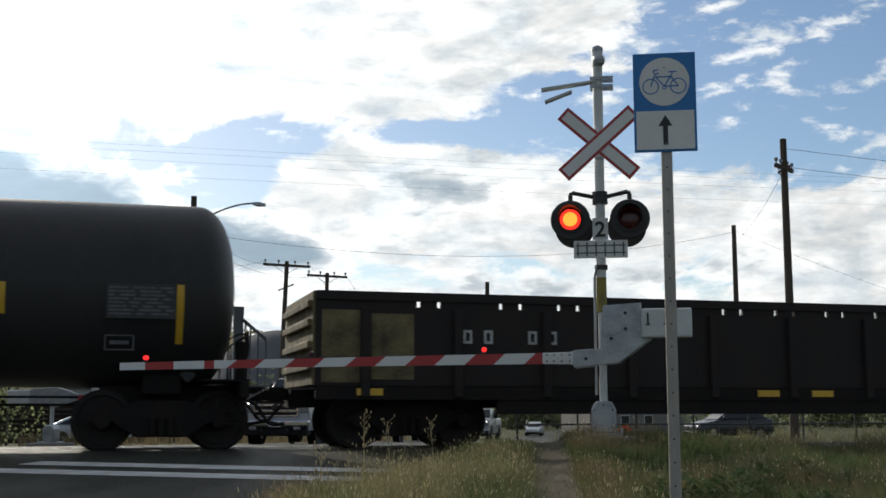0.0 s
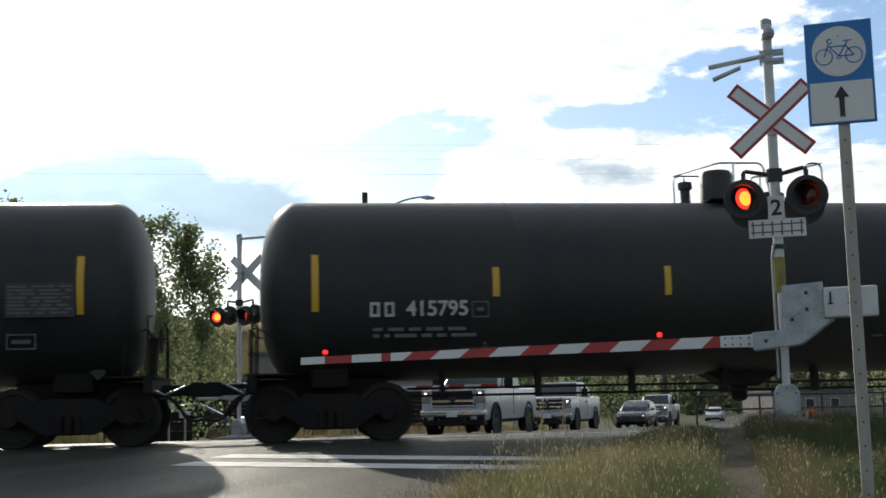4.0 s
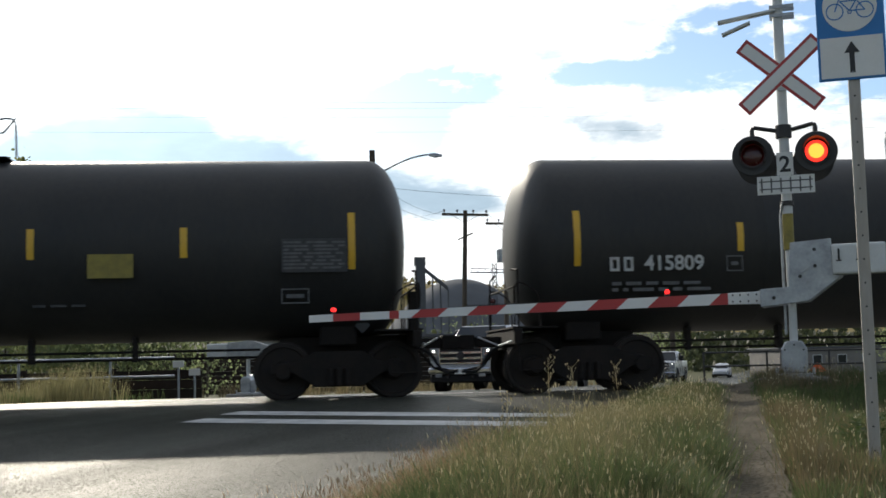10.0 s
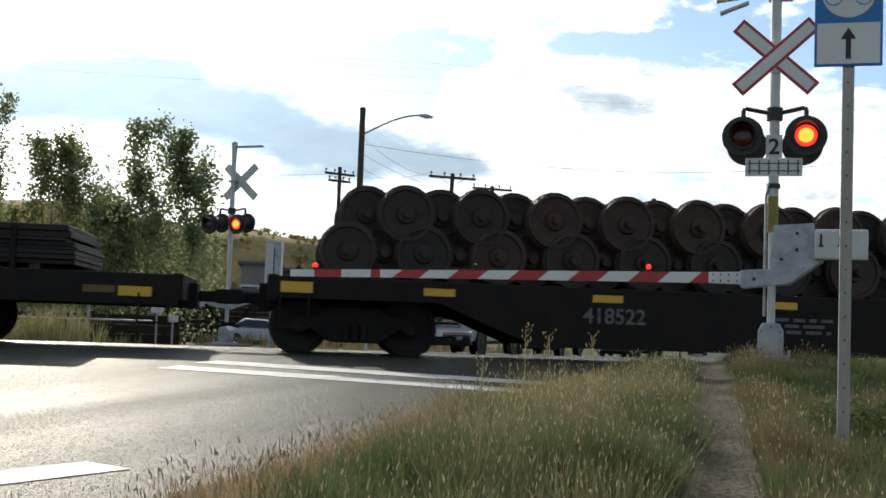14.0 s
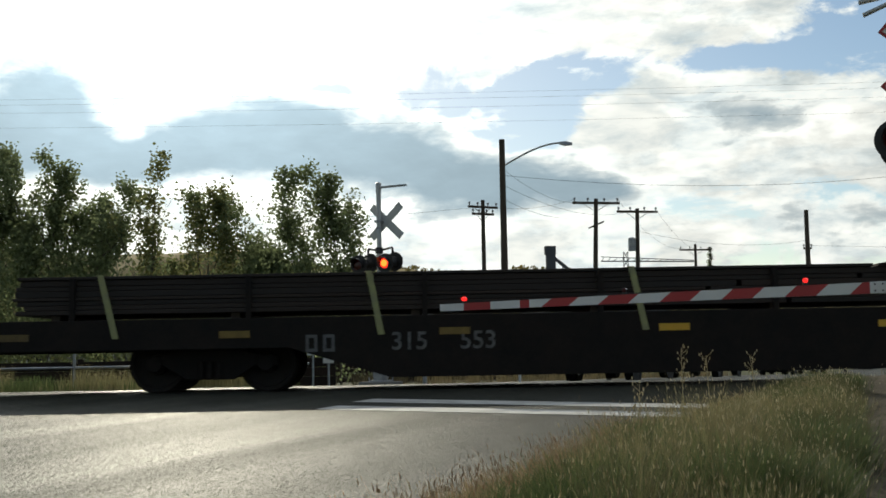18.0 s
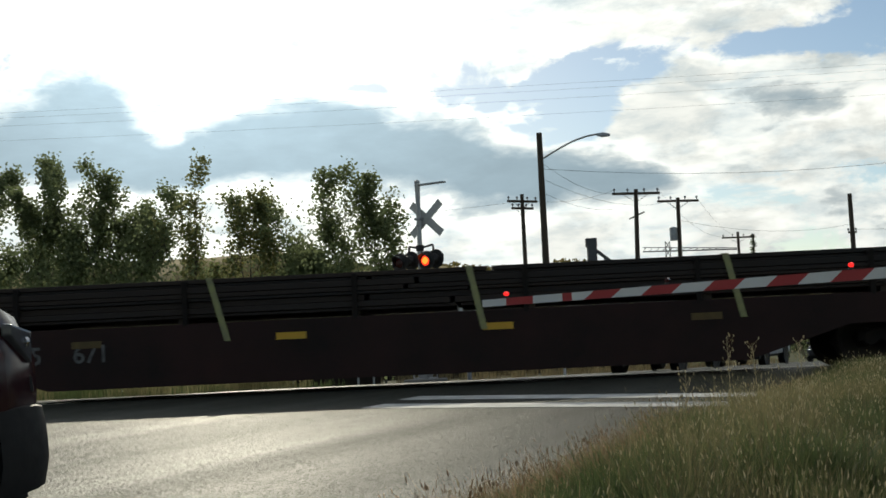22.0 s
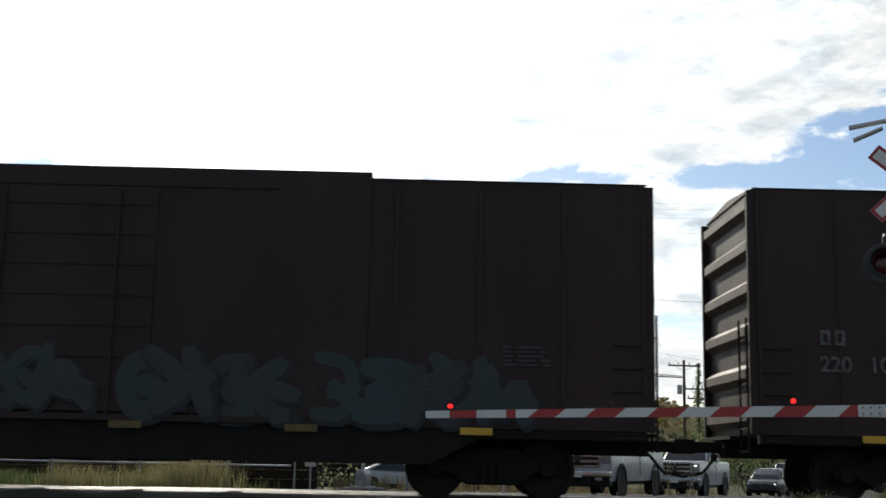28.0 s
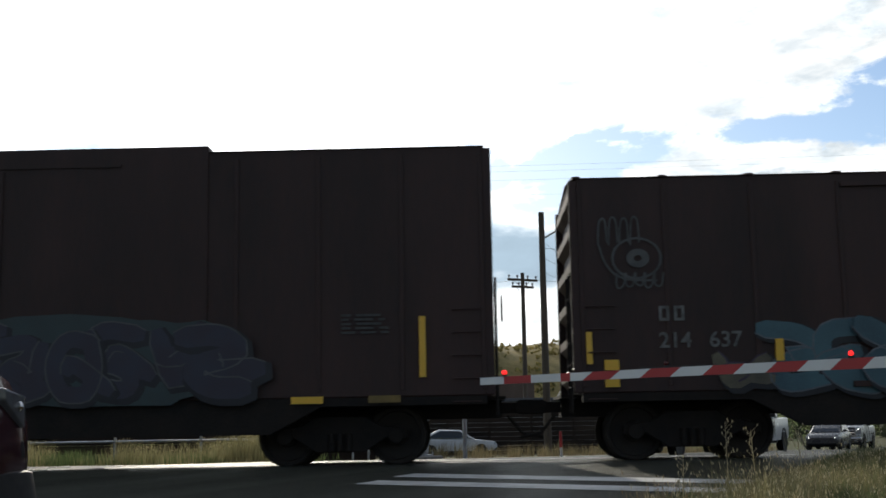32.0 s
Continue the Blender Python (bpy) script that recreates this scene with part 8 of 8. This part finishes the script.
def grow(name, label, n, seed, inside, per, mat, wide, heads=0.0, lean=0.4, spread=0.07, head_label="", head_mat="seed", r0=0.0032):
    P, rr = tufts(n, seed, inside, per, spread)
    tip, bx = blades(name, label, P, mat, rr, wide, lean)
    if heads:
        tall = P[:, 3] > np.quantile(P[:, 3], 0.25)
        pick = (rr.rand(len(P)) < heads) & tall
        seed_heads("grass_seed_heads", head_label or "straw-coloured feathery seed heads on the long grass", tip[pick], bx[pick], head_mat, rr, r0)


grow("long_grass", "long dry straw grass on the bank between road and footpath", 2700, 1, bank_straw, 11, "grass", 0.0010, 0.11, 0.55, 0.10, r0=0.0034)
grow("green_grass", "green undergrowth among the long dry grass", 6800, 2, bank_green, 13, "grass_green", 0.0020, 0.03, 0.85)
grow("brown_grass", "fine reddish-brown dry stems all over the bank", 1700, 18, bank_brown, 10, "grass_brown", 0.0009, 0.07, 0.50, 0.12, r0=0.0032)
grow("red_grass", "reddish dry stems near the road edge", 1700, 8, bank_red, 8, "grass_red", 0.0010, 0.24, 0.35, 0.10, "pinkish seed heads near the road edge", "grass_red", 0.0030)
grow("edge_stems", "loose thin stems straggling over the road edge", 420, 9, edge_stems, 3, "grass_red", 0.0012, 0.3, 0.5, 0.10, "sparse seed heads at the road edge", "grass_red", 0.0026)
grow("long_grass", "dry straw grass in tufts beside the footpath and sign post", 3800, 3, right_straw, 11, "grass_brown", 0.0012, 0.08, 0.55, r0=0.0032)
grow("green_grass", "short green grass beside the footpath", 5000, 4, right_green, 11, "grass_green", 0.0030, 0.0, 0.65)
grow("green_grass", "fresh green grass round the signal foot", 900, 14, mound_green, 12, "weed_leaf", 0.0035, 0.0, 0.6)
grow("track_grass", "dry pale grass clumps along the far side of the track", 900, 5, far_strip, 12, "grass", 0.0050, 0.3, 0.4, 0.12, r0=0.008)
grow("track_grass", "green grass along the far side of the track", 900, 15, far_green, 10, "grass_green", 0.0060, 0.0, 0.5, 0.12)
grow("track_grass", "dry grass beside the track and the signal", 600, 6, far_right, 10, "grass", 0.0045, 0.1, 0.4, 0.10)
grow("roadside_grass", "rough dry grass at the far road edge", 400, 7, along_road, 10, "grass_brown", 0.008, 0.1, 0.4, 0.15, r0=0.012)


def leafy_weeds():
    """Low broad-leaved weeds near the sign post."""
    rnd = random.Random(77)
    for x, y, r in ((4.35, 8.7, 0.42), (4.95, 8.85, 0.38), (5.6, 9.6, 0.34), (4.9, 7.6, 0.36), (6.3, 10.2, 0.40)):
        t = thing("leafy_weed", "low broad-leaved dark green weed in the grass", "weed", pose(x, y, ground_z(x, y) - 0.02), "weeds near the sign post")
        v, f = [], []
        for k in range(260):
            a, d = rnd.uniform(0, 6.28), r * rnd.random() ** 0.6
            z = 0.03 + 0.24 * (1 - (d / r) ** 2) * rnd.random() ** 0.4
            c = Vector((d * math.cos(a), d * math.sin(a), z))
            u = Vector((math.cos(a + rnd.gauss(0, 0.6)), math.sin(a + rnd.gauss(0, 0.6)), rnd.uniform(-0.3, 0.6))).normalized() * rnd.uniform(0.025, 0.055)
            w = u.cross(Vector((0, 0, 1))).normalized() * u.length * 0.42
            lift = Vector((0, 0, 0.008))
            o = len(v)
            v += [c - u, c - w + lift, c + u, c + w + lift]
            f += [(o, o + 1, o + 2), (o, o + 2, o + 3)]
        me = bpy.data.meshes.new("leaves")
        me.from_pydata([q[:] for q in v], [], f)
        me.materials.append(M["weed_leaf"])
        part("leaves", me, "weed_leaf", t)
        for k in range(9):
            a = rnd.uniform(0, 6.28)
            part("stem", Shape().rod((0, 0, 0), (r * 0.6 * math.cos(a), r * 0.6 * math.sin(a), rnd.uniform(0.1, 0.22)), 0.005, 0.002, n=4), "weed_leaf", t)


leafy_weeds()


def pebbles():
    rnd = random.Random(31)
    s = Shape()
    for _ in range(600):
        y = 2.0 + 15 * rnd.random()
        x = path_x(y) + rnd.gauss(0, 0.13)
        r = 0.003 + 0.006 * rnd.random() ** 2.5
        z = ground_z(x, y) - 0.002
        s.add([(x - r, y, z), (x, y - r, z), (x + r, y, z), (x, y + r, z), (x + r * 0.2, y, z + r * 0.7)], [(0, 1, 4), (1, 2, 4), (2, 3, 4), (3, 0, 4)])
    tagged(part("path_pebbles", s, "path"), "loose small stones on the footpath", "stones", kind="stuff")


pebbles()


def tall_stems():
    """Single taller weeds that stand over the bank."""
    rnd = random.Random(12)
    for k, (x, y, h) in enumerate(((2.35, 11.3, 0.78), (1.45, 8.6, 0.55), (3.3, 12.2, 0.6), (2.75, 11.9, 0.66))):
        t = thing("tall_weed", "single dry weed stem with a branched seed head", "weed", pose(x, y, ground_z(x, y) - 0.02), "tall weeds in the grass")
        top = Vector((rnd.uniform(-0.08, 0.08), rnd.uniform(-0.05, 0.05), h))
        part("stem", Shape().rod((0, 0, 0), top, 0.004, 0.002, n=5), "seed", t)
        s = Shape()
        for i in range(16):
            u = 0.55 + 0.45 * i / 16
            p = top * u
            a = rnd.uniform(0, 6.28)
            q = p + Vector((math.cos(a), math.sin(a), 0.9)) * rnd.uniform(0.03, 0.07)
            s.rod(p, q, 0.002, 0.001, n=3)
            s.rod(q, q + Vector((0, 0, 0.02)), 0.006, 0.003, n=4)
        part("seed_head", s, "seed", t)


tall_stems()


# ---- what moves ----
def travelled(t):
    return 12.0 * t + 0.02 * t * t if t < 10 else 122.0 + 12.4 * (t - 10)


def motions():
    ts = [k * 0.8 for k in range(41)]
    for carr, mid in TRAIN:
        walk(carr, [(t, pose(mid + travelled(t), TRACK_Y, 0)) for t in ts])
    # a wagon drives off along the side street
    walk(PASSING, [(t, pose(31.5 - 9.2 * t, 57.0, surface_z(57.0), 0, 0, 180)) for t in ts])
    # the wheels roll; all share one turning
    first = WHEELS[0]
    n = int(32 / (1 / 30)) + 1
    walk(first, [(k / 30, pose(0, 0, 0, 0, math.degrees(travelled(k / 30) / WHEEL_R) % 360, 0)) for k in range(n)])
    for w in WHEELS[1:]:
        ad = w.animation_data_create()
        w.rotation_mode = "QUATERNION"
        ad.action = first.animation_data.action
        ad.action_slot = first.animation_data.action_slot
    # signal lamps flip between lit face and dark back to imitate flashing, one side then the other
    for u, at, side, facing in FLASH:
        base = 0 if facing > 0 else 180
        rows = []
        for t0, lit in LIT:
            on = lit == "B" or (lit == "L") == (side * facing < 0)
            rows.append((t0, on))
        out, last = [], None
        for t0, on in rows:
            a = base + (0 if on else 180)
            if last is not None and last != a:
                out.append((t0 - 0.1, pose(*at, 0, 0, last)))
                out.append((t0 - 0.067, pose(*at, 0, 0, last + (a - last) * 0.33)))
                out.append((t0 - 0.033, pose(*at, 0, 0, last + (a - last) * 0.67)))
            out.append((t0, pose(*at, 0, 0, a)))
            last = a
        out.append((32.0, pose(*at, 0, 0, last)))
        walk(u, out)


# seconds at which the left or the right lamp of each pair comes on
LIT = [(0.0, "L"), (0.15, "R"), (0.5, "L"), (1.15, "R"), (1.5, "L"), (2.0, "B"), (2.15, "R"), (2.5, "L"), (2.95, "R"), (3.5, "L"), (4.15, "R"), (4.45, "L")]
for k in range(5, 32):
    LIT += [(k - 0.05, "R"), (k + 0.45, "L")]
LIT.append((31.95, "R"))
motions()
